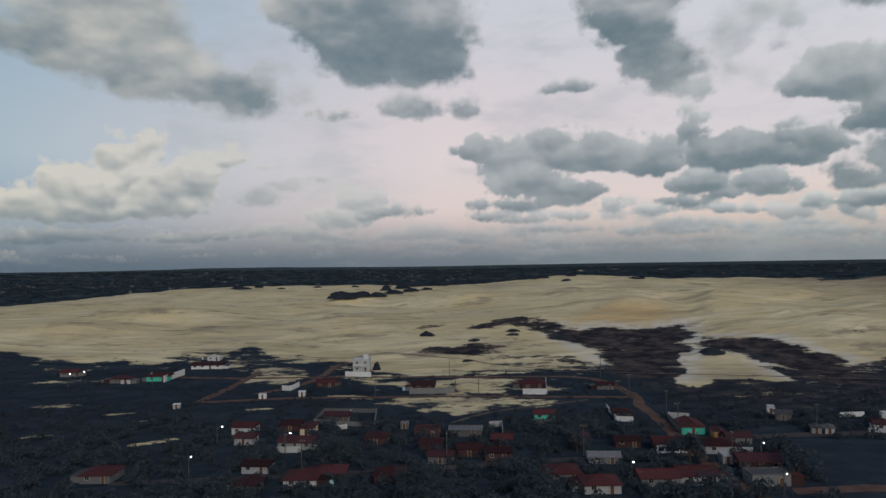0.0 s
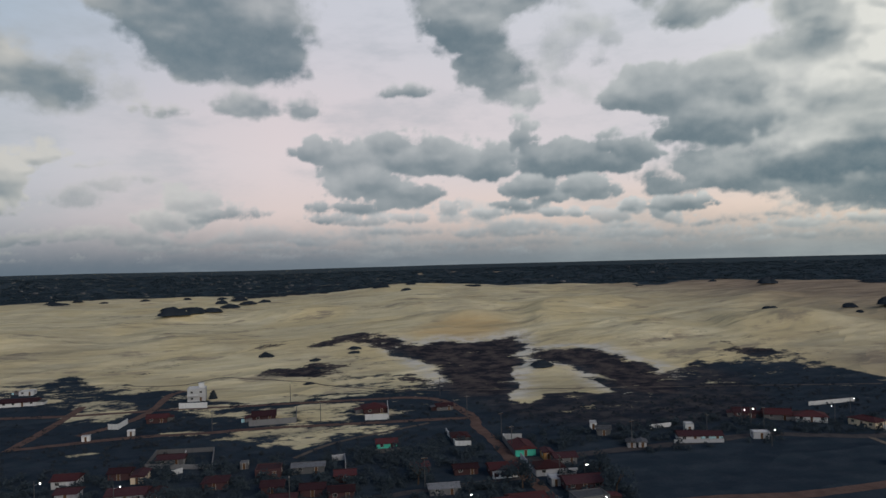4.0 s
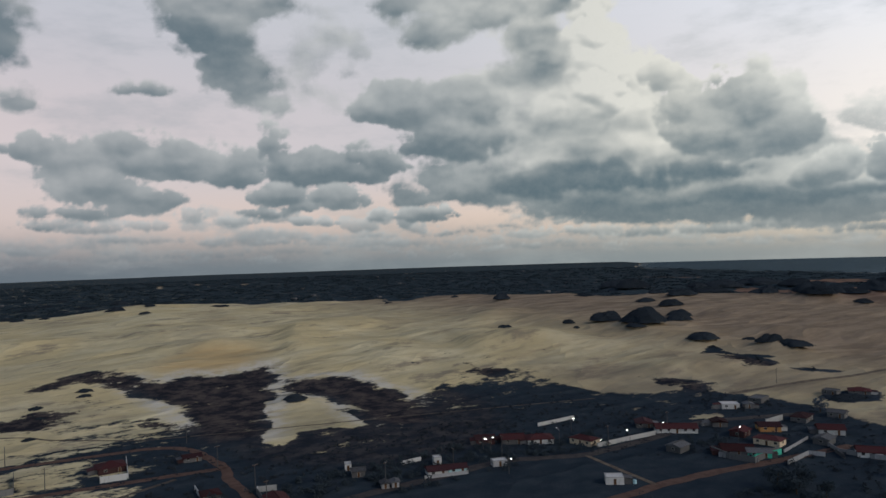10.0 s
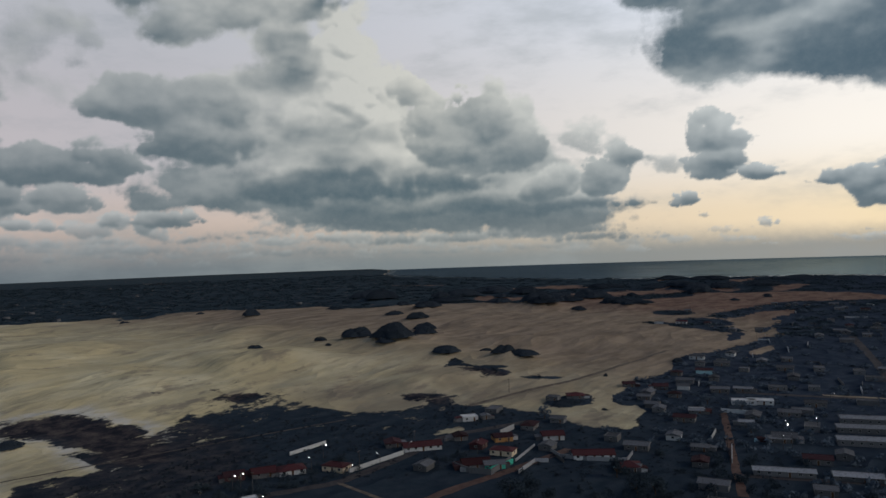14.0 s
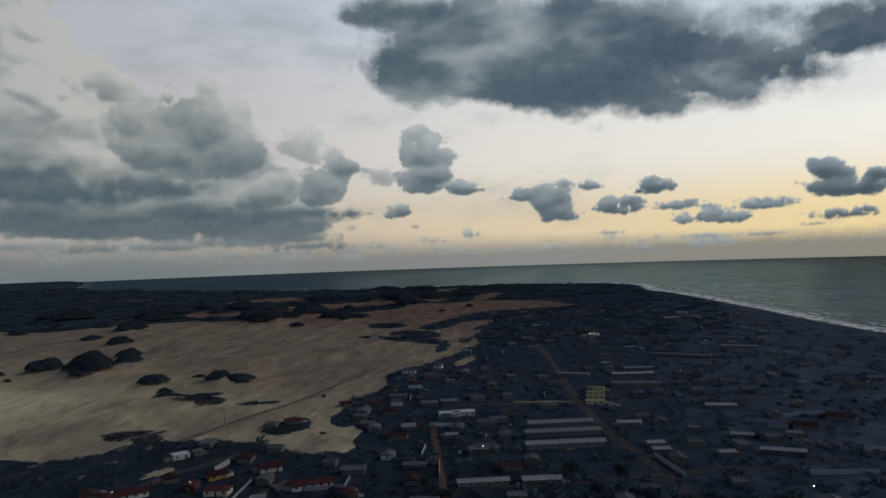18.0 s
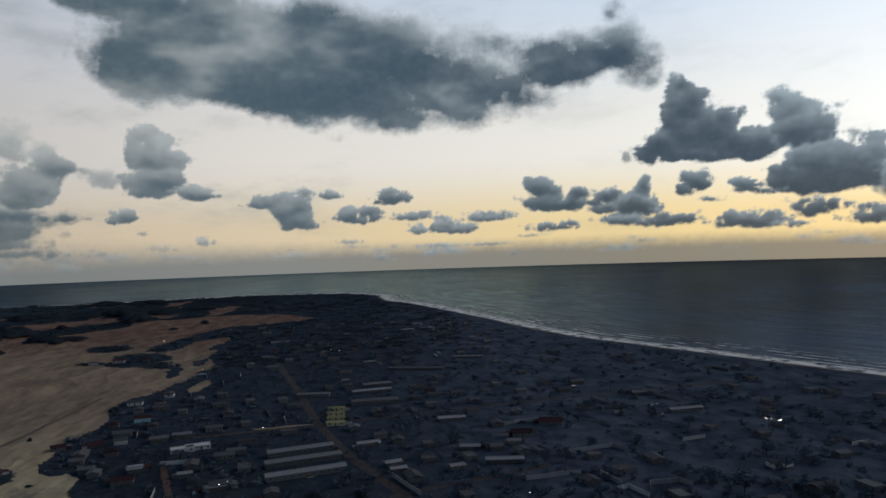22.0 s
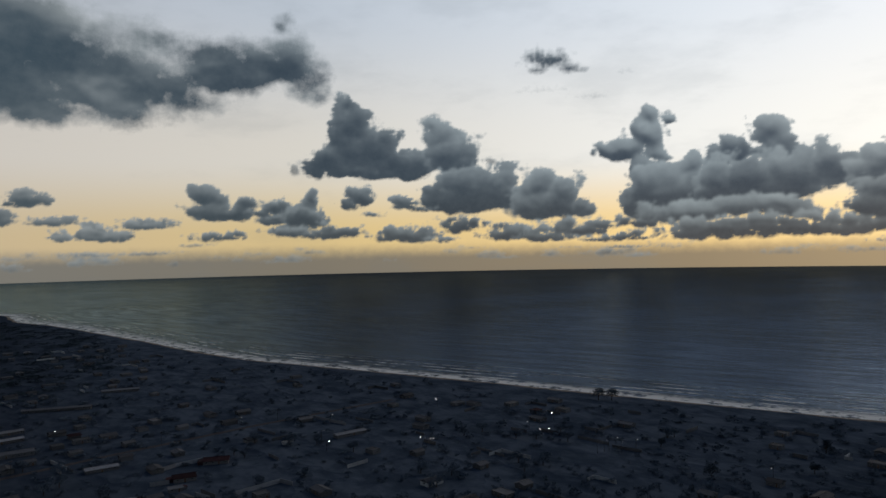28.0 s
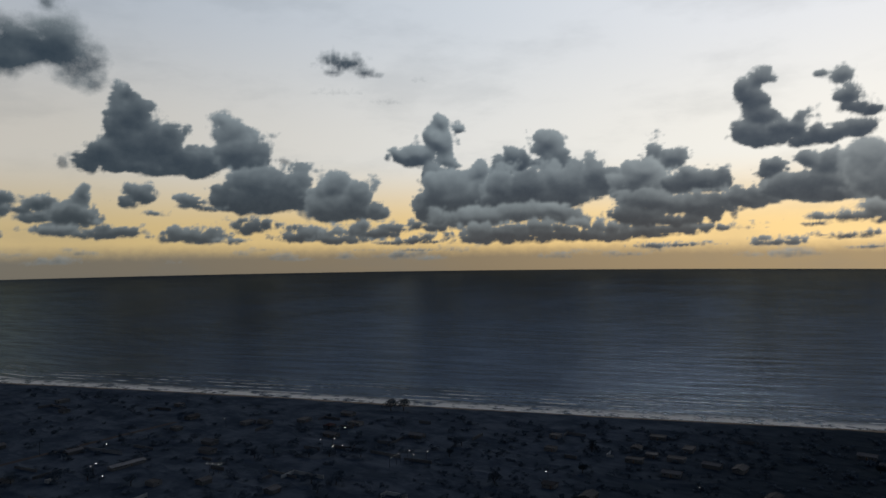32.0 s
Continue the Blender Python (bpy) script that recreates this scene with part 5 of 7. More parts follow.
def paint_cloud(puffs, tone, soft, dense, sunny):
    """Lays one cloud over those behind it: a relief of rounded lobes, lit from above, with a flat dark base and thin pale borders."""
    b0, b1 = min(p[0] - 1.5 * p[2] for p in puffs) - 1.6, max(p[0] + 1.5 * p[2] for p in puffs) + 1.6
    e0, e1 = min(p[1] - 1.5 * p[3] for p in puffs) - 1.2, max(p[1] + 1.5 * p[3] for p in puffs) + 1.2
    cut = np.s_[np.searchsorted(se_deg, e0):np.searchsorted(se_deg, e1), np.searchsorted(sb_deg, b0):np.searchsorted(sb_deg, b1)]
    wb, we = WB[cut], WE[cut]
    if min(wb.shape) < 4:
        return
    scale = float(np.mean([min(p[2], p[3] * 1.3) for p in puffs]))
    bend = np.clip(scale / 0.7, 0.25, 1.25)
    wb, we = SB[cut] + (wb - SB[cut]) * bend, SE[cut] + (we - SE[cut]) * bend
    k, total, rise = 5.0 / scale, 1e-9, 0.0
    for b, e, w, h in puffs:
        v = (we - e) / np.where(we < e, h * 1.05, h * 1.2)
        f = (1 - np.hypot((wb - b) / (w * 1.2), v)) * min(w, h * 1.3)
        q = np.exp(k * np.clip(f, -3, 4))
        total, rise = total + q, rise + q * v
    f, v = np.log(total) / k, rise / total
    crisp = np.clip(0.35 / soft, 0.3, 1.0)
    upper = 0.35 + 0.65 * smooth(-0.9, 0.0, v)
    heads = billow(SB[cut] / (scale * 1.5) + b0, SE[cut] / (scale * 1.3) + e0, 5) - 0.42
    shreds = n_e.fbm(SB[cut] / (scale * 0.9) + e0, SE[cut] / (scale * 0.6), 5, 0.56) - 0.5
    f = f + scale * ((0.95 + 0.5 * smooth(0.9, 0.4, scale)) * heads * upper * (0.5 + 0.5 * crisp) + (0.34 + 0.58 * (1 - crisp) + 0.2 * smooth(0.9, 0.4, scale)) * shreds)
    back = smooth(66, 115, SB[cut])
    fray = soft * (0.85 + 0.75 * smooth(-0.5, 0.7, v) * smooth(0.30, 0.5, soft) + 0.5 * back)
    a = dense * smooth(-0.2 * fray, 1.1 * fray, f)
    body = np.sqrt(np.clip(blurred(f, 7 if soft < 0.5 else 12), 0.003, None) * 2.0 * scale)
    gy, gx = np.gradient(body, 0.105)
    lam = (-0.3 * gx - gy * 0.85 + 0.5) / np.sqrt(1 + gx * gx + gy * gy)
    base, top = min(p[1] - p[3] for p in puffs), max(p[1] + p[3] for p in puffs)
    whole = np.clip((we - base) / (top - base), 0, 1)
    thick = 1 - np.exp(-np.clip(f, 0, None) / (0.45 * scale + 0.12))
    level = 1 - 0.55 * smooth(0.5, 0.8, soft)
    shade = 0.29 - 0.09 * back + (0.15 + 0.06 * back + sunny) * lam * crisp + level * ((0.26 + 0.02 * back) * np.clip(0.5 + 0.75 * v, 0, 1.2) + (0.24 + 0.08 * back) * whole) + 0.25 * (1 - level)
    shade = shade - (0.36 + 0.25 * back * level) * thick - 0.3 * sunny + 0.22 * heads * thick + (0.30 + 0.35 * (1 - level)) * shreds + (0.5 + 1.5 * (1 - level)) * veil[cut] + tone
    shade = shade + (0.10 + 0.30 * back) * (1 - a / max(dense, 0.1))
    shade = np.where(shade < 0.2, 0.2 * np.exp((shade - 0.2) / 0.2), shade)
    shade = np.clip(shade, 0, 1.25)
    old, was = cover[cut], lit[cut]
    now = 1 - (1 - old) * (1 - a)
    lit[cut] = np.where(now > 1e-4, (was * old * (1 - a) + shade * a) / np.maximum(now, 1e-4), shade)
    cover[cut] = now


# pale towers and veils lie behind, darker and nearer clouds before them
for puffs, tone, soft, dense, sunny in sorted(CLOUDS, key=lambda c: (c[3] > 0.85, c[1] < 0.3)):
    paint_cloud(puffs, tone, soft, dense, sunny)
lit = np.clip(blurred(lit, 1), 0, 1)
sv = np.stack([np.sin(np.radians(SB)) * np.cos(np.radians(SE)), np.cos(np.radians(SB)) * np.cos(np.radians(SE)), np.sin(np.radians(SE))], -1) * DOME
ne_, ns_ = SB.shape
sidx = np.arange(ne_ * ns_).reshape(ne_, ns_)
sq = np.stack([sidx[:-1], np.roll(sidx, -1, 1)[:-1], np.roll(sidx, -1, 1)[1:], sidx[1:]], -1).reshape(-1, 4)


def sky_material():
    """Clear dusk sky by bearing and height, with the clouds laid over it."""
    m = Nodes("dusk_clouds")
    m.n.remove(m.bsdf)
    pos = m.place()
    unit = m.add("ShaderNodeVectorMath", operation="NORMALIZE")
    m.l.new(pos, unit.inputs[0])
    sep = m.add("ShaderNodeSeparateXYZ")
    m.l.new(unit.outputs[0], sep.inputs[0])
    turn = m.math("ARCTAN2", sep.outputs[0], sep.outputs[1])
    u = m.math("FRACT", m.math("DIVIDE", m.math("ADD", turn, radians(470)), radians(360)))
    e = m.math("MULTIPLY", m.math("ARCSINE", sep.outputs[2]), 180 / math.pi)
    stops_b = (-40, 0, 30, 47, 66, 80, 100, 138, 168, 220)
    stops_v = (-0.1, -0.15, -0.19, -0.35, -0.76, -0.86, -0.92, -1.29, -1.5, -1.5)

    def band(*rows):
        return m.ramp(u, [((b + 110) / 360, lin(*c, -float(np.interp(b, stops_b, stops_v)))) for b, c in rows])

    top = band((-32, (136, 163, 180)), (0, (194, 194, 200)), (30, (198, 199, 203)), (50, (203, 204, 209)), (80, (198, 204, 212)), (110, (198, 207, 217)), (140, (213, 220, 227)), (168, (226, 228, 232)), (230, (170, 185, 200)))
    mid = band((-32, (160, 173, 180)), (0, (211, 196, 194)), (30, (202, 195, 196)), (50, (206, 199, 195)), (80, (222, 214, 203)), (110, (227, 221, 209)), (140, (235, 233, 227)), (168, (244, 239, 228)), (230, (180, 185, 195)))
    low = band((-32, (124, 138, 155)), (0, (206, 186, 181)), (30, (216, 192, 178)), (50, (208, 190, 172)), (80, (214, 194, 162)), (110, (225, 198, 140)), (140, (242, 206, 136)), (168, (252, 214, 146)), (230, (180, 175, 175)))
    haze = band((-32, (74, 91, 108)), (0, (95, 106, 118)), (30, (117, 127, 133)), (50, (124, 132, 134)), (80, (132, 131, 126)), (110, (128, 121, 108)), (140, (134, 119, 96)), (168, (160, 138, 104)), (230, (130, 130, 135)))
    dark = band((-32, (106, 124, 133)), (0, (101, 117, 126)), (30, (88, 107, 116)), (50, (81, 101, 110)), (80, (62, 82, 94)), (110, (43, 60, 74)), (140, (36, 52, 68)), (168, (37, 51, 66)), (230, (90, 95, 105)))
    light = band((-32, (206, 202, 191)), (0, (190, 191, 192)), (30, (194, 197, 196)), (50, (212, 211, 202)), (80, (168, 174, 175)), (110, (146, 158, 164)), (140, (140, 152, 158)), (168, (148, 155, 157)), (230, (170, 172, 178)))
    n1, n2 = m.noise(0.014, 6, 0.6, at=pos, stretch=(1, 1, 1.3)), m.noise(0.040, 4, 0.6, at=pos)
    bank = m.math("ADD", e, m.math("MULTIPLY", m.math("SUBTRACT", n1, 0.5), m.range(u, 165 / 360, 205 / 360, 0.6, 0.5)))
    sky = m.mix(m.range(bank, m.range(u, 160 / 360, 205 / 360, 0.3, 1.0), m.range(u, 140 / 360, 205 / 360, 4.8, 2.5)), haze, low)
    sky = m.mix(m.range(e, 3.0, 9.0), sky, mid)
    sky = m.mix(m.range(e, 9.0, 21.0), sky, top)
    wisp = m.noise(0.0011, 5, 0.6, at=pos, stretch=(1, 1, 3.0))
    sky = m.mix(m.range(wisp, 0.46, 0.72, 0.0, m.range(u, 180 / 360, 215 / 360, 0.42, 0.15)), sky, m.mix(0.45, dark, light))
    cov = m.math("ADD", m.attr("cover"), m.math("ADD", m.math("MULTIPLY", m.math("SUBTRACT", n1, 0.5), 0.26), m.math("MULTIPLY", m.math("SUBTRACT", m.math("ADD", m.math("MULTIPLY", n2, 0.6), m.math("MULTIPLY", m.noise(0.085, 4, 0.65, at=pos), 0.4)), 0.5), 0.46)))
    a = m.range(cov, 0.08, 0.92, soft=False)
    a = m.math("MULTIPLY", a, m.math("GREATER_THAN", m.attr("cover"), 0.002))
    sh = m.math("ADD", m.attr("lit"), m.math("MULTIPLY", m.math("SUBTRACT", n1, 0.5), 0.15))
    sh = m.math("ADD", sh, m.math("MULTIPLY", m.math("SUBTRACT", n2, 0.5), 0.05))
    cl = m.mix(m.range(sh, 0.0, 1.0, soft=False), dark, light)
    cl = m.mix(m.math("MULTIPLY", m.range(e, 0.5, 5.0, 0.65, 0.0), m.range(u, 165 / 360, 205 / 360, 1.0, 0.10)), cl, haze)
    col = m.mix(m.math("MULTIPLY", a, 0.97), sky, cl)
    em = m.add("ShaderNodeEmission")
    m.l.new(col, em.inputs[0])
    em.inputs[1].default_value = 1.0
    thin = m.add("ShaderNodeBsdfTransparent")
    m.put(thin.inputs[0], m.mix(a, (0.15, 0.15, 0.15, 1), (0.03, 0.03, 0.03, 1)))
    both = m.add("ShaderNodeAddShader")
    m.l.new(em.outputs[0], both.inputs[0])
    m.l.new(thin.outputs[0], both.inputs[1])
    m.l.new(both.outputs[0], m.out.inputs[0])
    m.mat.cycles.emission_sampling = "NONE"
    return m.mat


sky_me = mesh_of("sky_backdrop", sv.reshape(-1, 3), sq, sky_material(), True)
attribute(sky_me, "cover", cover)
attribute(sky_me, "lit", lit)
tagged(new("backdrop_sky", sky_me), "dusk sky with grey cumulus clouds", "sky", kind="structure")


# ---- roads ----
def road_mat(name, a, b):
    m = Nodes(name)
    mid, fine = m.noise(0.25, 5, 0.6), m.noise(1.6, 3)
    c = m.mix(m.range(mid, 0.35, 0.65), a, b)
    c = m.mix(m.range(fine, 0.5, 0.8, 0.0, 0.5), c, tuple(v * 0.6 for v in a[:3]) + (1,))
    m.bump(m.math("ADD", mid, m.math("MULTIPLY", fine, 0.3)), 0.5, 0.15)
    return m.done(c, 0.9)


DIRT = road_mat("red_dirt", (0.086, 0.050, 0.040, 1), (0.125, 0.078, 0.060, 1))
TRACK = road_mat("sandy_track", (0.10, 0.078, 0.060, 1), (0.17, 0.135, 0.10, 1))
PATH = road_mat("trodden_path", (0.060, 0.048, 0.040, 1), (0.105, 0.085, 0.068, 1))
PAVED = road_mat("dusty_paving", (0.044, 0.040, 0.041, 1), (0.068, 0.059, 0.056, 1))
ROADS = []


def road(pts, width, material, label):
    """A strip along a line of points, laid on the ground, with uneven borders."""
    pts = [Vector(p) for p in pts]
    samples = []
    for a, b in zip(pts[:-1], pts[1:]):
        n = max(1, int((b - a).length / 4))
        samples += [a.lerp(b, k / n) for k in range(n)]
    samples.append(pts[-1])
    for _ in range(3):
        samples = samples[:1] + [(a + b * 2 + c) / 4 for a, b, c in zip(samples, samples[1:], samples[2:])] + samples[-1:]
    ROADS.append((np.array([tuple(p) for p in samples[::3] + samples[-1:]]), width))
    verts, faces = [], []
    for k, p in enumerate(samples):
        t = (samples[min(k + 1, len(samples) - 1)] - samples[max(k - 1, 0)]).normalized()
        side = Vector((-t.y, t.x))
        w = width / 2
        edge = [-w * random.uniform(0.85, 1.2), -w * 0.4, w * 0.4, w * random.uniform(0.85, 1.2)]
        for j, e in enumerate(edge):
            q = p + side * e
            verts.append((q.x, q.y, float(height(q.x, q.y)) + (0.10 if j in (1, 2) else 0.05)))
        if k:
            o = 4 * k
            faces += [(o - 4 + j, o - 3 + j, o + 1 + j, o + j)[::-1] for j in range(3)]
    ob = new("road", mesh_of("road", verts, faces, material, True))
    return tagged(ob, label, "road", kind="structure")


road([(-104, 302), (-84, 305), (-74, 307), (-53, 308.5), (-31, 305.5), (-18, 306.5), (6, 305), (29, 302), (53, 299.5), (79, 296)], 4.2, DIRT, "reddish dirt road along the foot of the dunes")
road([(-150, 372), (-100, 362), (-48, 361), (-28, 358), (31, 353), (62, 350), (74, 338), (77, 313), (79, 296), (75, 283), (75.5, 261), (75, 246), (74, 232), (73, 218), (72.6, 206), (72.6, 195), (73.5, 185), (76, 165)], 4.4, DIRT, "reddish dirt road between garden walls")
road([(-104, 300), (-101, 326), (-99, 352), (-98, 384)], 4.0, DIRT, "reddish dirt lane climbing to the sand")
road([(84, 176), (108, 178), (140, 172), (198, 174), (225, 172), (251, 167), (300, 160)], 5.0, DIRT, "reddish dirt road beside an empty lot")
road([(75, 228), (119, 231), (144, 231), (173, 234), (205, 218), (242, 219), (290, 226), (340, 205)], 5.5, PAVED, "dusty paved street with street lamps")
road([(205, 218), (200, 188), (198, 174)], 2.0, TRACK, "sandy track across an empty lot")
road([(-90, 192), (-50, 196), (-13, 200), (17, 205), (54, 210), (73, 211)], 3.6, PAVED, "dusty paved street")
road([(356, 259), (409, 247), (448, 237), (492, 231), (543, 228), (600, 226)], 3.6, TRACK, "dark track across the pale sand")
road([(275, 74), (310, 87), (365, 106), (416, 124)], 3.4, DIRT, "reddish dirt street through the town")
road([(260, -38), (333, -14), (413, 19), (488, 42), (625, 74), (760, 110)], 6.0, PAVED, "dusty paved street through the town")
road([(2, 256), (13, 270), (22, 276.5), (41, 285), (58, 293)], 2.0, PATH, "sandy footpath through the scrub")
road([(-86, 438), (-60, 429), (-51, 431), (-44, 438), (-39, 443), (-31, 440), (-22, 431), (-10, 426), (0, 416), (9, 415), (15, 405), (23, 399), (40, 384), (60, 368), (120, 350), (190, 330), (290, 300)], 1.5, PATH, "narrow dark footpath over the sand")
road([(-84, 318), (-72, 333), (-65, 347), (-62, 365), (-61, 384), (-60, 405), (-53, 412)], 4.0, DIRT, "reddish dirt lane beside a white house")
road([(300, 84), (322, 20), (340, -14), (372, -90)], 4.5, PAVED, "dusty paved side street")
road([(470, 132), (490, 42), (520, -60), (545, -160), (570, -290)], 5.0, PAVED, "dusty paved street to the sea")


# ---- houses ----
def box(bm, x0, y0, z0, x1, y1, z1):
    v = [bm.verts.new(p) for p in ((x0, y0, z0), (x1, y0, z0), (x1, y1, z0), (x0, y1, z0), (x0, y0, z1), (x1, y0, z1), (x1, y1, z1), (x0, y1, z1))]
    for f in ((0, 3, 2, 1), (4, 5, 6, 7), (0, 1, 5, 4), (1, 2, 6, 5), (2, 3, 7, 6), (3, 0, 4, 7)):
        bm.faces.new([v[i] for i in f])


def box_mesh(name, material, *boxes):
    bm = bmesh.new()
    for b in boxes:
        box(bm, *b)
    return finish(bm, name, material)


def tube(bm, a, b, r0, r1, n=8):
    """A tapered round bar from a to b."""
    a, b = Vector(a), Vector(b)
    q = (b - a).to_track_quat("Z", "Y")
    rings = [[bm.verts.new(p + q @ Vector((r * math.cos(2 * math.pi * k / n), r * math.sin(2 * math.pi * k / n), 0))) for k in range(n)] for p, r in ((a, r0), (b, r1))]
    for k in range(n):
        bm.faces.new((rings[0][k], rings[0][(k + 1) % n], rings[1][(k + 1) % n], rings[1][k]))
    bm.faces.new(rings[0][::-1]), bm.faces.new(rings[1])


def tube_mesh(name, material, *bars):
    bm = bmesh.new()
    for b in bars:
        tube(bm, *b)
    return finish(bm, name, material)


def roof_mesh(w, d, z, rise, hip, material, over=0.5):
    """A tiled roof with eaves and thickness over a plan w by d that starts at y = 0."""
    bm = bmesh.new()
    x, y0, y1, t = w / 2 + over, -over, d + over, 0.16
    if w >= d:
        cut = (y1 - y0) / 2 * 0.95 if hip else 0.0
        ridge = [(-x + cut, d / 2, z + rise), (x - cut, d / 2, z + rise)]
        slopes = [((-x, y0), (x, y0), 1, 0), ((x, y1), (-x, y1), 0, 1)]
        ends = [((x, y0), (x, y1), 1), ((-x, y1), (-x, y0), 0)]
    else:
        cut = x * 0.95 if hip else 0.0
        ridge = [(0, y0 + cut, z + rise), (0, y1 - cut, z + rise)]
        slopes = [((x, y0), (x, y1), 1, 0), ((-x, y1), (-x, y0), 0, 1)]
        ends = [((-x, y0), (x, y0), 0), ((x, y1), (-x, y1), 1)]
    for a, b, i, j in slopes:
        for s in (0, 1):
            q = [(*a, z - s * t), (*b, z - s * t), tuple(np.subtract(ridge[i], (0, 0, s * t))), tuple(np.subtract(ridge[j], (0, 0, s * t)))]
            bm.faces.new([bm.verts.new(p) for p in (q if s == 0 else q[::-1])])
        bm.faces.new([bm.verts.new(p) for p in ((*a, z - t), (*b, z - t), (*b, z), (*a, z))])
    for a, b, i in ends:
        q = [(*a, z), (*b, z), ridge[i]]
        bm.faces.new([bm.verts.new(p) for p in q])
        bm.faces.new([bm.verts.new(p) for p in ((*a, z - t), (*b, z - t), (*b, z), (*a, z))])
    bmesh.ops.remove_doubles(bm, verts=bm.verts, dist=0.001)
    return finish(bm, "roof", material), ridge


def window(parent, m, w=1.3, h=1.1):
    """A framed window whose outer face looks along local -y."""
    f = 0.09
    frame_me = box_mesh("window", FRAME, (-w / 2, -0.06, 0, w / 2, 0.02, f), (-w / 2, -0.06, h - f, w / 2, 0.02, h), (-w / 2, -0.06, f, -w / 2 + f, 0.02, h - f),
                        (w / 2 - f, -0.06, f, w / 2, 0.02, h - f), (-0.03, -0.05, f, 0.03, 0.02, h - f))
    ob = part("window", frame_me, parent, at=m)
    part("pane", box_mesh("pane", PANE, (-w / 2 + f, -0.03, f, w / 2 - f, -0.005, h - f)), ob)


def house(w, d, h, wall, roof, style="gable", label="", floors=1, rise=None, front=True):
    """A house with its front at y = 0 looking along -y; built at the origin and set down later."""
    ob = new("house")
    H = h * floors
    part("wall", box_mesh("wall", wall, (-w / 2, 0, -0.4, w / 2, d, H)), ob)
    if style in ("gable", "hip"):
        rise = rise or min(w, d) * 0.17
        me, ridge = roof_mesh(w, d, H + 0.12, rise, style == "hip", roof)
        part("roof", me, ob)
        (ax, ay, az), (bx, by, bz) = ridge
        part("ridge_tiles", box_mesh("ridge_tiles", roof, (min(ax, bx) - 0.12, min(ay, by) - 0.12, az - 0.08, max(ax, bx) + 0.12, max(ay, by) + 0.12, az + 0.1)), ob)
        if style == "gable":
            for k in (0, 1):
                bm = bmesh.new()
                if w >= d:
                    x, t = (-w / 2, 0.12) if k == 0 else (w / 2, -0.12)
                    tri = [((x + e, 0, H), (x + e, d, H), (x + e, d / 2, H + rise - 0.1)) for e in (0, t)]
                else:
                    y, t = (0, 0.12) if k == 0 else (d, -0.12)
                    tri = [((-w / 2, y + e, H), (w / 2, y + e, H), (0, y + e, H + rise - 0.1)) for e in (0, t)]
                v = [[bm.verts.new(p) for p in f] for f in tri]
                bm.faces.new(v[0]), bm.faces.new(v[1][::-1])
                for i in range(3):
                    bm.faces.new((v[0][i], v[1][i], v[1][(i + 1) % 3], v[0][(i + 1) % 3]))
                part("gable", finish(bm, "gable", wall), ob)
    else:
        part("roof", box_mesh("roof", roof, (-w / 2 + 0.25, 0.25, H, w / 2 - 0.25, d - 0.25, H + 0.08)), ob)
        part("parapet", box_mesh("parapet", wall, (-w / 2 - 0.05, -0.05, H, w / 2 + 0.05, 0.25, H + 0.3), (-w / 2 - 0.05, d - 0.25, H, w / 2 + 0.05, d + 0.05, H + 0.3),
                                 (-w / 2 - 0.05, 0.25, H, -w / 2 + 0.25, d - 0.25, H + 0.3), (w / 2 - 0.25, 0.25, H, w / 2 + 0.05, d - 0.25, H + 0.3)), ob)
    n = max(1, int(w / 3.6))
    for fl in range(floors):
        z = fl * h + 1.0
        for k in range(n):
            x = -w / 2 + w * (k + 0.5) / n
            if fl == 0 and k == n // 2 and front:
                door = part("door", box_mesh("door", WOOD, (-0.45, -0.05, 0.02, 0.45, 0.02, 2.08)), ob, at=pose(x, 0, 0))
                part("door_frame", box_mesh("door_frame", FRAME, (-0.55, -0.07, 0, -0.45, 0.02, 2.18), (0.45, -0.07, 0, 0.55, 0.02, 2.18), (-0.45, -0.07, 2.08, 0.45, 0.02, 2.18)), door)
            else:
                window(ob, pose(x, 0, z))
        for side, rz in ((-w / 2, -90), (w / 2, 90)):
            window(ob, pose(side, d * 0.5, z, 0, 0, rz))
    return tagged(ob, label, "house", "houses of the town")


TAKEN = []


def place(ob, x, y, rz, size=9.0):
    ob.matrix_basis = pose(x, y, float(height(x, y)), 0, 0, rz)
    TAKEN.append((x, y, size))
    return ob


lean_to = random.Random(31)


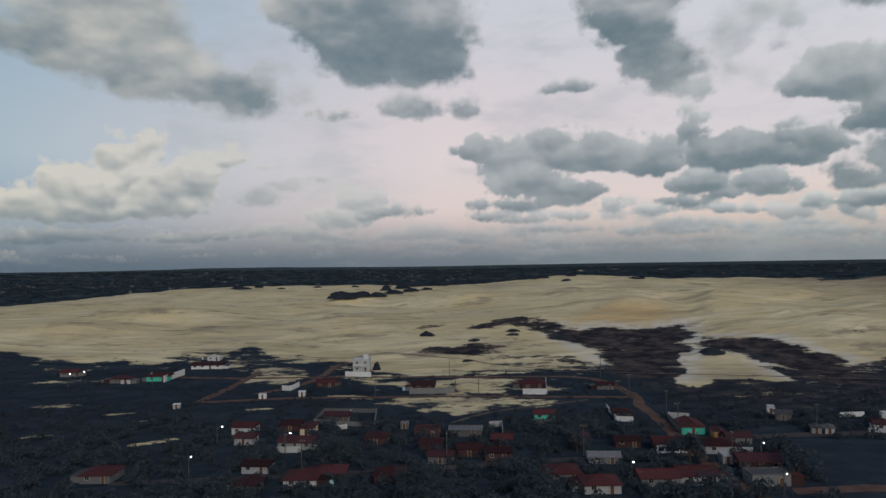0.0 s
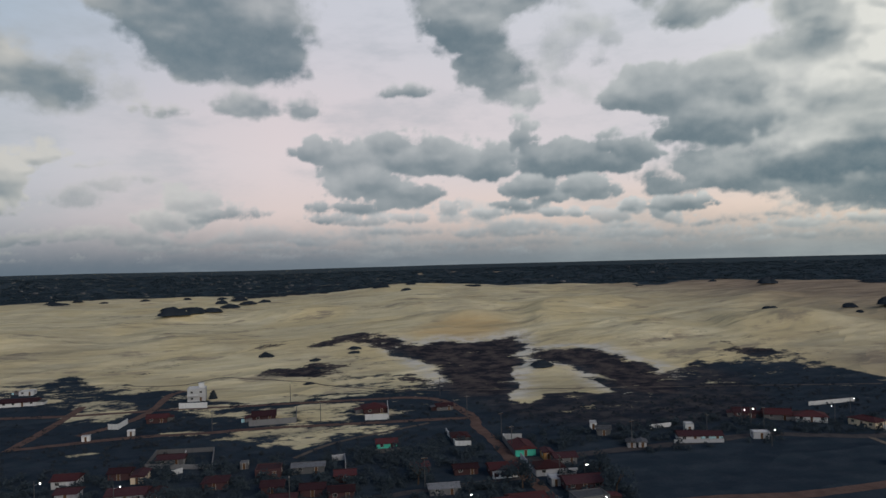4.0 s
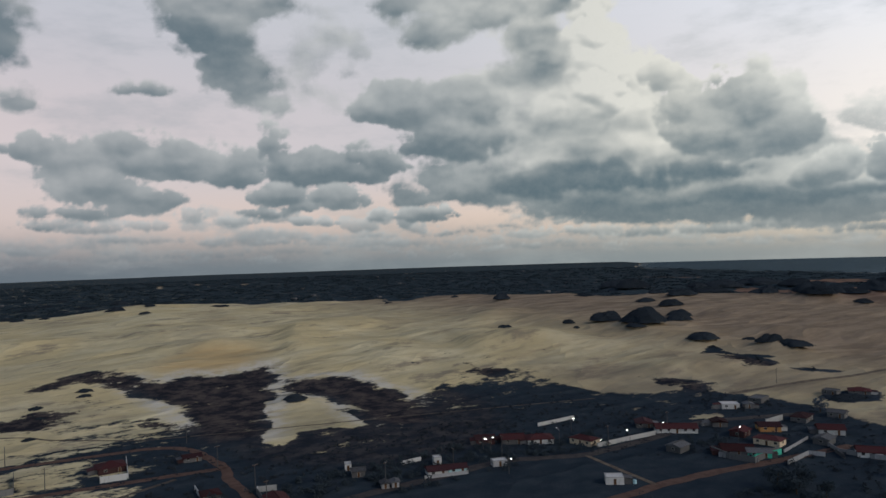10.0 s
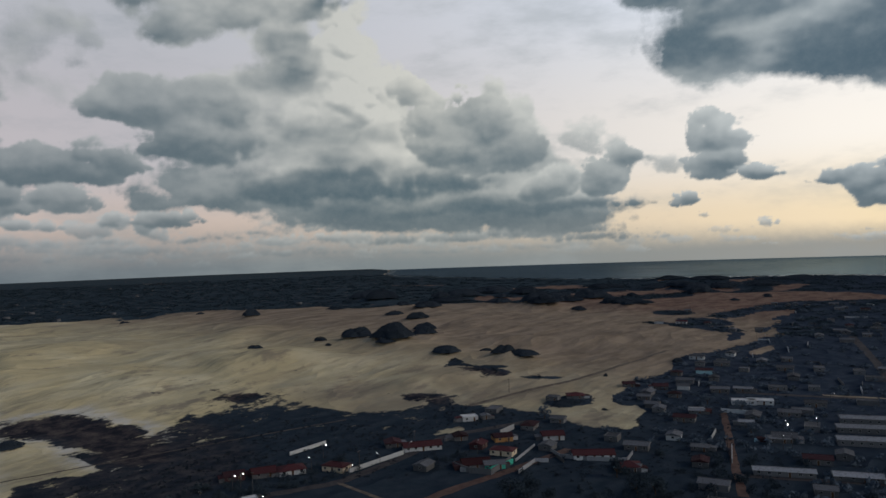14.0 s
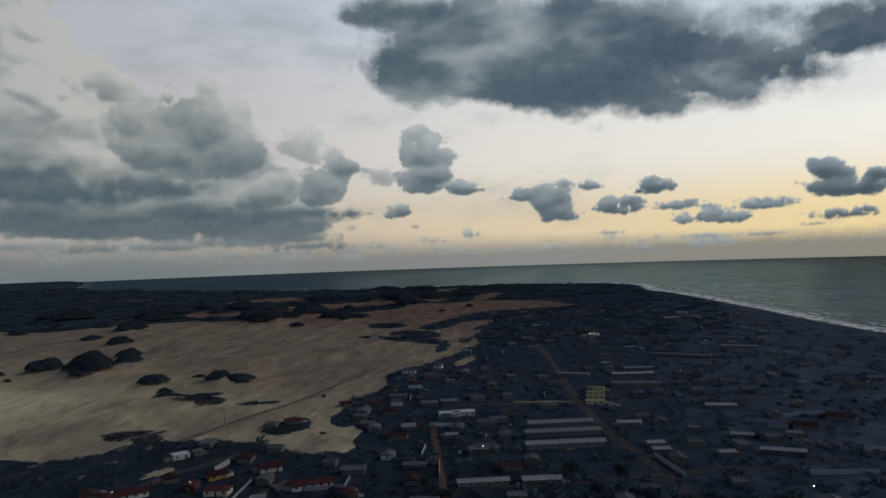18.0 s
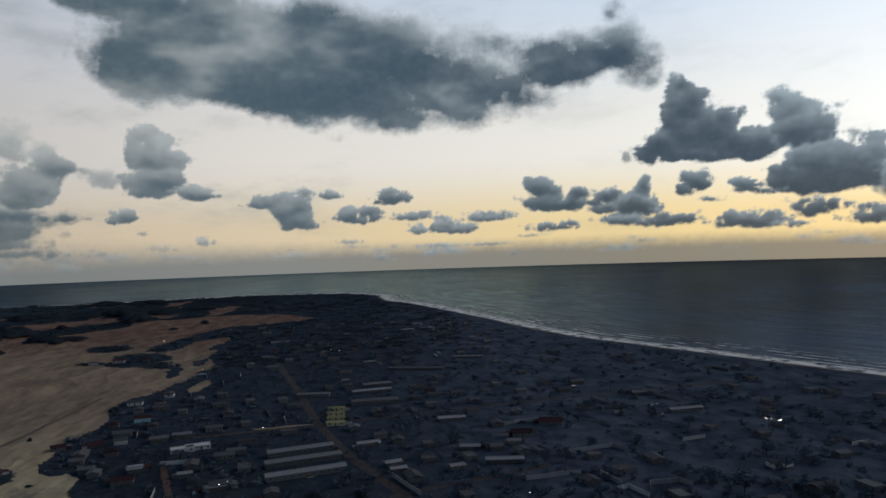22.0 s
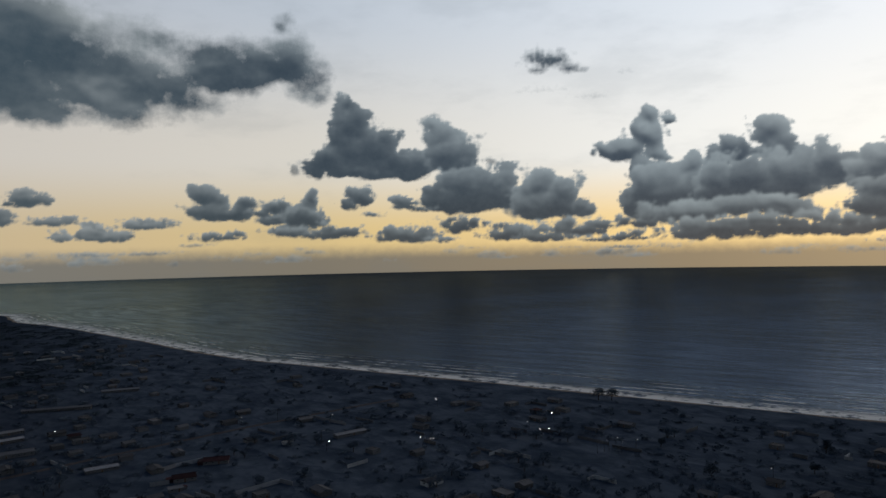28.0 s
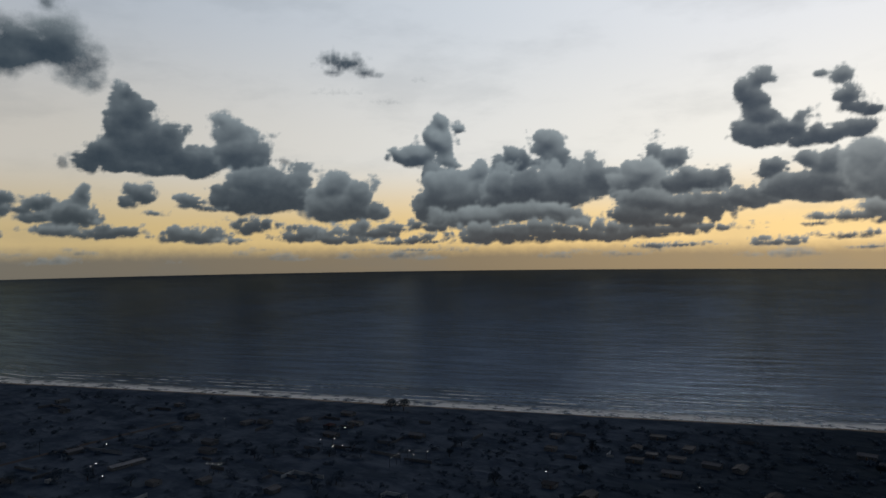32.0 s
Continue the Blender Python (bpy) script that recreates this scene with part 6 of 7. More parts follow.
def annex(ob, w, d, h):
    """A lower lean-to under its own sloping sheets at one side or at the back of a house, with a water tank on some."""
    side, aw, ad, ah = lean_to.choice((-1, 1)), lean_to.uniform(2.2, 4.0), d * lean_to.uniform(0.4, 0.75), h * lean_to.uniform(0.7, 0.88)
    y0 = lean_to.uniform(0, d - ad)
    x0, x1 = sorted((side * w / 2, side * (w / 2 + aw)))
    wall, roof = lean_to.choice((GREY, BRICK, WHITE, GREY)), lean_to.choice((TILES_DARK, TILES_GREY, TILES))
    body = part("annex", box_mesh("annex", wall, (x0, y0, -0.4, x1, y0 + ad, ah)), ob)
    bm = bmesh.new()
    low, high = (x0 - 0.3, x1) if side < 0 else (x1 + 0.3, x0)
    top = [(low, y0 - 0.3, ah + 0.05), (low, y0 + ad + 0.3, ah + 0.05), (high, y0 + ad + 0.3, ah + 0.5), (high, y0 - 0.3, ah + 0.5)]
    v = [bm.verts.new(p) for p in top] + [bm.verts.new((p[0], p[1], p[2] - 0.1)) for p in top]
    for f in ((0, 1, 2, 3), (7, 6, 5, 4), (0, 4, 5, 1), (1, 5, 6, 2), (2, 6, 7, 3), (3, 7, 4, 0)):
        bm.faces.new([v[i] for i in f])
    bmesh.ops.recalc_face_normals(bm, faces=bm.faces)
    part("annex_roof", finish(bm, "annex_roof", roof), body)
    if lean_to.random() < 0.35:
        r = lean_to.uniform(0.55, 0.75)
        cx, cy = side * (w / 2 + aw + 0.9), y0 + 0.5
        part("water_tank", tube_mesh("water_tank", lean_to.choice((BLUE, GREY)), ((cx, cy, -0.2), (cx, cy, 1.3), r, r), ((cx, cy, 1.3), (cx, cy, 1.5), r, r * 0.5)), ob, "round water tank beside the house")


def home(x, y, rz, w, d, h, wall, roof, style, label, floors=1):
    a = radians(rz)
    TAKEN.append((x - math.sin(a) * d / 2, y + math.cos(a) * d / 2, max(w, d) / 2 + 1))
    near = -130 < x < 176 and 193 < y < 275
    if style != "flat" and floors == 1 and w < 20 and not near:
        w, d, h = w * (0.8 if y < 200 and -130 < x < 110 else 0.95), d * (1.0 if y < 200 and -130 < x < 110 else 1.15), h * 0.92
    ob = house(w, d, h, wall, roof, style, label, floors)
    if floors == 1 and w < 18 and not near:
        annex(ob, w, d, h)
    ob.matrix_basis = pose(x, y, float(height(x, y)), 0, 0, rz)
    return ob


villa = home(-44.0, 378.0, 0, 8.6, 8.0, 3.1, WHITE, ROOF_WHITE, 'flat', 'white two-storey house with a roof tank beside bare sand', 2)
part("tank_tower", box_mesh("tank_tower", WHITE, (0.9, 3.0, 6.2, 3.4, 5.6, 8.4), (0.75, 2.85, 8.4, 3.55, 5.75, 8.55)), villa, "white block of a roof tank")
part("balcony", box_mesh("balcony", WHITE, (-4.3, -1.3, 2.95, 1.0, 0.0, 3.15), (-4.3, -1.3, 3.15, 1.0, -1.15, 4.0)), villa)
home(-9.7, 320.5, 0, 10.4, 7.6, 2.34, BRICK, TILES_DARK, 'gable', 'dark brick house with a red tile roof')
home(38.9, 318.4, 2, 11.2, 8.5, 2.5, BRICK, TILES, 'hip', 'red brick house behind a white wall')
home(-69.0, 243.9, -5, 7.3, 7, 2.4, WHITE, TILES, 'gable', 'white two-storey house with a red tile roof')
home(-64.8, 230.1, -5, 6.0, 6, 2.2, PALE_WALL, TILES_DARK, 'gable', 'pale house with a dark tile roof')
home(-47.0, 241.7, -5, 4.1, 8, 2.3, CREAM, TILES_DARK, 'gable', 'cream house with a dark tile roof')
home(-53.7, 247.7, -5, 6.6, 6, 2.2, BRICK, TILES_DARK, 'gable', 'dark brick house with a dark tile roof')
home(-46.9, 223.1, -5, 10.9, 7, 2.3, PALE_WALL, TILES_DARK, 'gable', 'long pale house with a dark tile roof')
home(-38.4, 220.6, -5, 4.9, 6, 2.3, WHITE, TILES_DARK, 'gable', 'small white house with a dark tile roof')
home(-39.8, 260.1, -5, 8.9, 6, 2.2, GREY, TILES_DARK, 'gable', 'house with a dark tile roof inside a walled plot')
home(-22.4, 227.8, -5, 7.1, 7, 2.2, BRICK, TILES_DARK, 'hip', 'dark brick house with a hipped tile roof')
home(-14.5, 247.8, -5, 2.6, 3, 2.0, GREY, TILES_GREY, 'flat', 'small grey box shed')
home(-6.5, 235.1, -5, 8.1, 7, 2.6, BRICK, TILES_DARK, 'flat', 'bare brick house with a flat roof')
home(-5.0, 218.4, -5, 6.4, 6, 2.2, BRICK, TILES_DARK, 'gable', 'bare brick house with a dark tile roof')
home(-1.9, 204.8, -5, 7.1, 6, 2.2, GREY, TILES_DARK, 'gable', 'grey house with a dark tile roof')
home(6.2, 236.1, -5, 10.3, 5, 2.2, GREY, TILES_GREY, 'gable', 'grey house under weathered sheets')
home(17.1, 223.1, -5, 6.3, 6, 2.2, BRICK, TILES, 'gable', 'brick house with a red tile roof')
home(14.6, 206.9, -5, 7.3, 6, 2.3, BRICK, TILES_DARK, 'gable', 'bare brick house with a dark tile roof')
home(6.6, 212.1, -5, 7.0, 6, 2.2, BRICK, TILES_DARK, 'gable', 'dark brick house with a dark tile roof')
home(35.1, 257.1, -5, 7.3, 6, 2.2, GREEN, TILES, 'gable', 'small turquoise house with a red tile roof')
home(41.5, 225.1, -5, 5.6, 6, 2.0, BRICK, TILES_DARK, 'hip', 'small brick house with a dark hipped roof')
home(55.0, 219.0, -5, 7.5, 5, 2.0, BRICK, TILES_DARK, 'gable', 'low dark brick house')
home(44.1, 202.2, -5, 8.6, 5, 1.9, GREY, SHEETS_PALE, 'gable', 'low shed under pale roofing sheets')
home(62.9, 257.6, -5, 6.3, 7, 2.1, GREY, TILES, 'hip', 'house with a hipped red tile roof in a corner plot')
home(79.8, 233.3, -5, 7.1, 11, 2.4, GREEN, TILES, 'gable', 'turquoise-fronted house with a long red tile roof')
home(66.0, 213.8, -5, 8.7, 7, 2.3, BRICK, TILES, 'gable', 'house with a white-columned veranda')
home(80.0, 210.1, -5, 9.0, 8, 2.3, PALE_WALL, TILES, 'hip', 'pale house with a hipped red tile roof')
home(85.5, 226.4, -5, 3.1, 5, 2.6, ORANGE, TILES_DARK, 'gable', 'orange-walled house with a dark tile roof')
home(89.2, 219.9, -5, 7.2, 6, 2.2, GREY, TILES_DARK, 'gable', 'grey house with a dark tile roof')
home(77.7, 199.8, -5, 2.8, 5, 2.2, PALE_WALL, ROOF_WHITE, 'flat', 'small pale flat-roofed house')
home(84.3, 193.7, -5, 11.1, 8, 2.2, BRICK, TILES_DARK, 'gable', 'long dark house with a dark tile roof')
home(69.7, 314.4, -5, 7.7, 5, 2.0, GREY, TILES_DARK, 'gable', 'small dark house between dirt roads')
home(116.8, 250.2, -20, 5.0, 5, 2.3, GREY, TILES_GREY, 'gable', 'grey house under grey sheets')
home(117.3, 260.7, -20, 2.5, 4, 2.4, WHITE, ROOF_WHITE, 'flat', 'small white box house')
home(118.5, 231.2, -20, 2.9, 4, 2.0, PALE_WALL, TILES_GREY, 'gable', 'small pale shed beside a street')
home(122.2, 230.3, -20, 2.7, 4, 2.0, PALE_WALL, TILES_GREY, 'gable', 'small pale shed beside a street')
home(141.5, 231.6, -20, 7.6, 7, 2.2, WHITE, TILES_DARK, 'gable', 'white house with a dark tile roof')
home(149.6, 230.1, -20, 7.3, 6, 2.0, BLUE, TILES_DARK, 'gable', 'pale blue house with a dark tile roof')
home(149.3, 244.4, -20, 3.1, 4, 3.0, WHITE, ROOF_WHITE, 'flat', 'small white box house behind a street')
home(168.0, 227.5, -20, 5.8, 4, 2.2, PALE_WALL, ROOF_WHITE, 'flat', 'pale flat-roofed shed beside a street lamp')
home(-53.0, 198.9, -5, 7.4, 6, 2.0, PALE_WALL, TILES_DARK, 'gable', 'pale house with a dark tile roof')
home(-51.0, 182.1, -5, 6.8, 6, 2.2, GREY, TILES_DARK, 'gable', 'grey house with a dark tile roof')
home(-143.1, 358.1, 0, 11.2, 6.8, 2.5, GREEN, TILES, 'gable', 'turquoise house with a red tile roof')
home(-161.9, 354.4, 0, 6.4, 6.0, 2.34, GREY, TILES_DARK, 'gable', 'small grey house with a dark tile roof')
home(-156.4, 352.5, 0, 4.8, 5.1, 2.34, WHITE, TILES_DARK, 'gable', 'small white house with a dark tile roof')
home(-197.5, 377.5, 0, 8.8, 6.8, 2.34, GREY, TILES, 'gable', 'grey house on a sandy plot')
home(-131.4, 396.7, 0, 17.6, 6.8, 2.18, WHITE, TILES_DARK, 'gable', 'long white house below the dune')
home(-137.6, 428.7, 0, 7.2, 6.0, 2.18, WHITE, ROOF_WHITE, 'flat', 'white box house at the edge of the sand')
home(-55.6, 332.3, 0, 8.8, 6.0, 2.34, BRICK, TILES, 'gable', 'brick house with a red tile roof')
home(-93.9, 192.5, 0, 10.4, 8.5, 2.34, GREY, TILES, 'hip', 'grey house with a hipped red tile roof')
home(-37.9, 185.2, 0, 10.4, 9.3, 2.34, WHITE, TILES, 'hip', 'white house with a hipped red tile roof')
home(-30.8, 190.7, 0, 8.8, 7.6, 2.34, BRICK, TILES, 'hip', 'brick house with a hipped red tile roof')
home(-15.0, 188.4, 0, 10.4, 7.6, 2.18, BRICK, TILES, 'hip', 'brick house with a hipped red tile roof')
home(30.3, 186.5, 0, 10.4, 8.5, 2.34, GREY, TILES, 'hip', 'grey house with a hipped red tile roof')
home(38.0, 176.7, 0, 11.2, 8.5, 2.34, WHITE, TILES, 'hip', 'white house with a hipped red tile roof')
home(53.5, 181.3, 0, 12.0, 7.6, 2.34, GREY, TILES, 'gable', 'grey house with a red tile roof')
home(63.8, 182.4, 0, 12.0, 8.5, 2.34, WHITE, TILES, 'gable', 'white house with a red tile roof')
home(80.8, 180.1, 0, 9.6, 6.0, 2.81, GREY, TILES_GREY, 'flat', 'grey concrete building with a flat roof')
home(186.8, 183.9, -38, 6.4, 5.1, 2.5, WHITE, ROOF_WHITE, 'flat', 'white box hut on a bare lot')
home(192.5, 250.6, -30, 10.4, 7.6, 2.34, GREY, TILES, 'gable', 'grey house with a red tile roof')
home(201.9, 243.0, -30, 12.0, 7.6, 2.34, WHITE, TILES, 'hip', 'white house with a hipped red tile roof')
home(182.5, 257.9, -30, 8.8, 6.8, 2.34, BRICK, TILES_DARK, 'gable', 'brick house with a dark tile roof')
home(261.7, 218.2, -40, 19.2, 7.6, 2.34, WHITE, TILES, 'gable', 'long white house with a red tile roof')
home(258.5, 234.5, -40, 8.0, 6.8, 2.34, GREY, TILES_DARK, 'gable', 'grey house with a dark tile roof')
home(322.3, 233.9, -40, 8.8, 6.8, 2.5, WHITE, ROOF_WHITE, 'flat', 'white house at the edge of the dune')
home(330.8, 228.9, -40, 4.8, 4.2, 2.34, GREY, TILES_GREY, 'gable', 'small grey house under grey sheets')
home(295.3, 193.7, -40, 9.6, 6.8, 2.5, ORANGE, TILES_DARK, 'gable', 'orange-walled house with a dark tile roof')
home(250.8, 178.6, -45, 12.8, 8.5, 2.34, GREY, TILES, 'gable', 'grey house with a red tile roof')
home(255.3, 172.2, -45, 9.4, 6.0, 2.2, GREEN, TILES_GREY, 'gable', 'turquoise house under grey roofing sheets')
home(286.3, 213.7, -42, 7.2, 6.0, 2.34, GREY, TILES_DARK, 'gable', 'small grey house with a dark tile roof')
home(290.0, 142.1, -55, 19.2, 7.6, 2.34, WHITE, TILES, 'gable', 'long white house with a red tile roof')
home(281.2, 121.8, -60, 10.4, 7.6, 2.34, GREY, TILES, 'hip', 'grey house with a hipped red tile roof')
home(310.2, 174.0, -50, 11.2, 7.6, 2.5, WHITE, TILES, 'gable', 'white house with a red tile roof')
home(402.8, 210.4, -58, 11.2, 7.6, 2.03, GREY, TILES, 'hip', 'low house on a dark patch in the sand')
home(435.5, 117.7, -70, 13.6, 7.6, 2.34, WHITE, ROOF_WHITE, 'flat', 'long white flat-roofed house')
home(360.9, 78.8, -72, 11.2, 8.5, 2.5, GREY, TILES_GREY, 'gable', 'grey house under grey sheets')
home(400.6, 133.2, -66, 8.8, 6.8, 2.34, GREY, ROOF_WHITE, 'flat', 'grey flat-roofed box house')
home(454.8, 175.3, -62, 9.6, 6.8, 2.34, GREY, TILES_DARK, 'gable', 'grey house at the edge of the sand')
home(450.8, 195.6, -60, 8.0, 6.0, 2.34, GREY, TILES_DARK, 'gable', 'grey house at the edge of the sand')
home(440.4, 109.8, -72, 14.4, 7.6, 2.34, WHITE, ROOF_WHITE, 'flat', 'long white flat-roofed house')
home(374.4, 37.7, -72, 42, 6.8, 2.81, GREY, SHEETS_PALE, 'gable', 'long grey shed under fibre cement sheets')
home(398.8, 41.9, -72, 42, 6.8, 2.81, GREY, SHEETS_PALE, 'gable', 'long grey shed under fibre cement sheets')
home(419.3, 45.8, -72, 38, 6.8, 2.81, GREY, SHEETS_PALE, 'gable', 'long grey shed under fibre cement sheets')
home(549.4, 4.5, -85, 36, 7.6, 2.65, GREY, TILES_GREY, 'gable', 'long grey shed under grey sheets')
home(431.6, -87.2, -95, 12.8, 7.6, 2.5, GREY, TILES_DARK, 'gable', 'grey house with a dark tile roof')
home(457.1, -110.6, -108, 16.0, 7.6, 2.5, GREY, TILES_DARK, 'gable', 'grey house with a dark tile roof')

home(307.2, 67.0, -71, 22.9, 5.5, 2.2, GREY, SHEETS_PALE, 'gable', 'long low shed under pale roofing sheets among dark trees')
home(314.9, 41.8, -72, 18.0, 5.5, 2.2, GREY, SHEETS_PALE, 'gable', 'long low shed under pale roofing sheets among dark trees')
home(385.1, -7.8, -71, 9.4, 4.5, 2.2, GREY, SHEETS_PALE, 'gable', 'small low shed under pale roofing sheets among dark trees')
home(373.2, -10.3, -77, 8.8, 4.5, 2.2, GREY, SHEETS_PALE, 'gable', 'small low shed under pale roofing sheets among dark trees')
home(428.1, 6.7, -76, 14.5, 4.5, 2.2, GREY, SHEETS_PALE, 'gable', 'small low shed under pale roofing sheets among dark trees')
home(620.8, 3.7, -77, 24.0, 5.5, 2.2, GREY, SHEETS_PALE, 'gable', 'long low shed under pale roofing sheets among dark trees')
home(594.2, 7.8, -76, 32.1, 5.5, 2.2, GREY, SHEETS_PALE, 'gable', 'long low shed under pale roofing sheets among dark trees')
home(586.2, 55.4, -96, 25.4, 5.5, 2.2, GREY, SHEETS_PALE, 'gable', 'long low shed under pale roofing sheets among dark trees')
home(359.1, 81.2, -71, 10.8, 4.5, 2.2, GREY, SHEETS_PALE, 'gable', 'small low shed under pale roofing sheets among dark trees')
home(399.2, 133.5, -71, 8.0, 4.5, 2.2, GREY, SHEETS_PALE, 'gable', 'small low shed under pale roofing sheets among dark trees')
home(385.1, 102.9, -74, 7.6, 4.5, 2.2, GREY, SHEETS_PALE, 'gable', 'small low shed under pale roofing sheets among dark trees')
home(473.1, 128.9, -80, 11.4, 4.5, 2.2, GREY, SHEETS_PALE, 'gable', 'small low shed under pale roofing sheets among dark trees')
home(326.7, 107.5, -79, 8.1, 4.5, 2.2, GREY, SHEETS_PALE, 'gable', 'small low shed under pale roofing sheets among dark trees')
home(281.9, 121.6, -73, 8.0, 4.5, 2.2, GREY, SHEETS_PALE, 'gable', 'small low shed under pale roofing sheets among dark trees')
home(408.4, -52.0, -97, 11.8, 4.5, 2.2, GREY, SHEETS_PALE, 'gable', 'small low shed under pale roofing sheets among dark trees')
home(415.5, -79.2, -92, 7.7, 4.5, 2.2, GREY, SHEETS_PALE, 'gable', 'small low shed under pale roofing sheets among dark trees')
home(378.6, -67.3, -96, 20.1, 5.5, 2.2, GREY, SHEETS_PALE, 'gable', 'long low shed under pale roofing sheets among dark trees')
home(372.5, -41.5, -73, 8.4, 4.5, 2.2, GREY, SHEETS_PALE, 'gable', 'small low shed under pale roofing sheets among dark trees')
home(473.2, -209.8, -82, 23.9, 5.5, 2.2, GREY, SHEETS_PALE, 'gable', 'long low shed under pale roofing sheets among dark trees')
home(481.6, -48.2, -86, 19.4, 5.5, 2.2, GREY, SHEETS_PALE, 'gable', 'long low shed under pale roofing sheets among dark trees')
home(754.9, -89.5, -100, 32.7, 5.5, 2.2, GREY, SHEETS_PALE, 'gable', 'long low shed under pale roofing sheets among dark trees')
home(693.3, -32.3, -104, 53.4, 5.5, 2.2, GREY, SHEETS_PALE, 'gable', 'long low shed under pale roofing sheets among dark trees')
home(484.0, 30.5, -88, 12.4, 4.6, 2.3, CREAM, SHEETS_YELLOW, 'gable', 'low shed of a row under yellowish roofing sheets')
home(499.0, 31.3, -88, 12.4, 4.6, 2.3, CREAM, SHEETS_YELLOW, 'gable', 'low shed of a row under yellowish roofing sheets')
home(514.0, 32.1, -88, 12.4, 4.6, 2.3, CREAM, SHEETS_YELLOW, 'gable', 'low shed of a row under yellowish roofing sheets')
home(530.0, 32.9, -88, 12.4, 4.6, 2.3, CREAM, SHEETS_YELLOW, 'gable', 'low shed of a row under yellowish roofing sheets')


def boundary_wall(pts, h, material, label, closed=False):
    """A garden wall: one panel to each stretch, with pillars at the corners."""
    ob = new("boundary_wall")
    x0, y0 = pts[0]
    ob.matrix_basis = pose(x0, y0, float(height(x0, y0)))
    run = list(pts) + ([pts[0]] if closed else [])
    for (ax, ay), (bx, by) in zip(run[:-1], run[1:]):
        L, a = math.hypot(bx - ax, by - ay), math.degrees(math.atan2(by - ay, bx - ax))
        at = pose(ax - x0, ay - y0, 0, 0, 0, a)
        part("wall_panel", box_mesh("wall_panel", material, (0, -0.09, -0.4, L, 0.09, h), (0, -0.13, h, L, 0.13, h + 0.08)), ob, at=at)
        part("pillar", box_mesh("pillar", material, (-0.18, -0.18, -0.4, 0.18, 0.18, h + 0.2)), ob, at=at)
    return tagged(ob, label, "wall", "garden walls")


boundary_wall([(-50.0, 361.9), (-37.0, 359.4)], 2.6, WHITE, 'low white garden wall before a house')
boundary_wall([(32.9, 306.8), (42.8, 305.6), (46.3, 333.7)], 2.4, WHITE, 'white garden wall on a dirt road')
boundary_wall([(-73.9, 326.7), (-69.7, 325.6), (-68.1, 336.3)], 2.2, WHITE, 'low white wall of a corner plot')
boundary_wall([(-67.9, 243.7), (-64.8, 242.4)], 2.2, WHITE, 'low white wall beside a house')
boundary_wall([(-51.9, 220.0), (-44.4, 220.4)], 1.8, WHITE, 'low white garden wall')
boundary_wall([(-47.4, 258.9), (-25.2, 251.6), (-26.5, 275.3), (-46.8, 277.8), (-47.4, 258.9)], 1.5, GREY, 'low grey wall round an empty plot')
boundary_wall([(-35.3, 260.8), (-35.8, 271.2)], 2.2, WHITE, 'white gable wall in a walled plot')
boundary_wall([(-37.3, 248.0), (-34.4, 250.5)], 1.6, WHITE, 'short white garden wall')
boundary_wall([(14.9, 248.2), (19.1, 248.9), (18.5, 237.5)], 2.0, PALE_WALL, 'pale plot wall')
boundary_wall([(30.4, 253.0), (40.5, 252.6)], 1.5, GREY, 'low grey garden wall')
boundary_wall([(61.0, 273.9), (59.9, 254.1), (65.5, 252.7)], 1.7, WHITE, 'white wall of a corner plot')
boundary_wall([(78.5, 255.5), (76.2, 234.5)], 2.0, GREY, 'grey side wall along a dirt street')
boundary_wall([(79.3, 257.4), (85.9, 255.3)], 2.0, WHITE, 'white back wall of a plot')
boundary_wall([(76.9, 230.0), (75.5, 211.8)], 2.0, PALE_WALL, 'pale street wall of a corner house')
boundary_wall([(75.5, 210.7), (88.5, 209.0)], 2.0, PALE_WALL, 'pale front wall along a plot')
boundary_wall([(79.5, 183.2), (85.2, 184.1)], 1.6, PALE_WALL, 'low pale plot wall')
boundary_wall([(138.0, 254.0), (147.4, 254.7)], 1.6, WHITE, 'low white plastered garden wall')
boundary_wall([(135.7, 232.0), (152.6, 227.6)], 1.3, PALE_WALL, 'low pale wall before two houses')
boundary_wall([(-12.4, 199.3), (14.0, 201.3)], 0.9, CONCRETE, 'long low concrete kerb wall of a plot')
boundary_wall([(-138.7, 355.4), (-136.5, 377.9)], 3.0, WHITE, 'long white wall below the dune')
boundary_wall([(-15.6, 312.2), (3.9, 312.5), (4.6, 336.9)], 2.4, GREY, 'grey wall round a roofless plot')
boundary_wall([(217.3, 223.8), (252.5, 222.8)], 1.9, WHITE, 'long white wall beside the street')
boundary_wall([(222.0, 269.0), (246.2, 269.9)], 1.7, WHITE, 'white wall rising up to the scrub')
boundary_wall([(248.1, 189.2), (245.0, 179.3), (247.5, 169.2), (269.5, 173.3)], 2.4, GREY, 'grey wall of a corner plot')
boundary_wall([(250.8, 171.5), (266.6, 170.3)], 2.2, GREEN, 'turquoise painted street wall')
boundary_wall([(269.5, 171.0), (296.3, 176.9)], 1.2, PALE_WALL, 'low pale wall along a dirt street')
boundary_wall([(255.5, 160.5), (273.6, 163.1), (276.5, 157.9)], 1.7, PALE_WALL, 'white wall of an empty plot')
boundary_wall([(244.6, 183.2), (249.5, 169.1)], 1.8, PALE_WALL, 'low pale plastered garden wall')
boundary_wall([(366.0, -6.6), (334.6, -19.7)], 2.3, PALE_WALL, 'long pale plot wall among dark trees')
boundary_wall([(433.4, -68.5), (432.9, -78.8)], 2.3, PALE_WALL, 'long pale plot wall among dark trees')
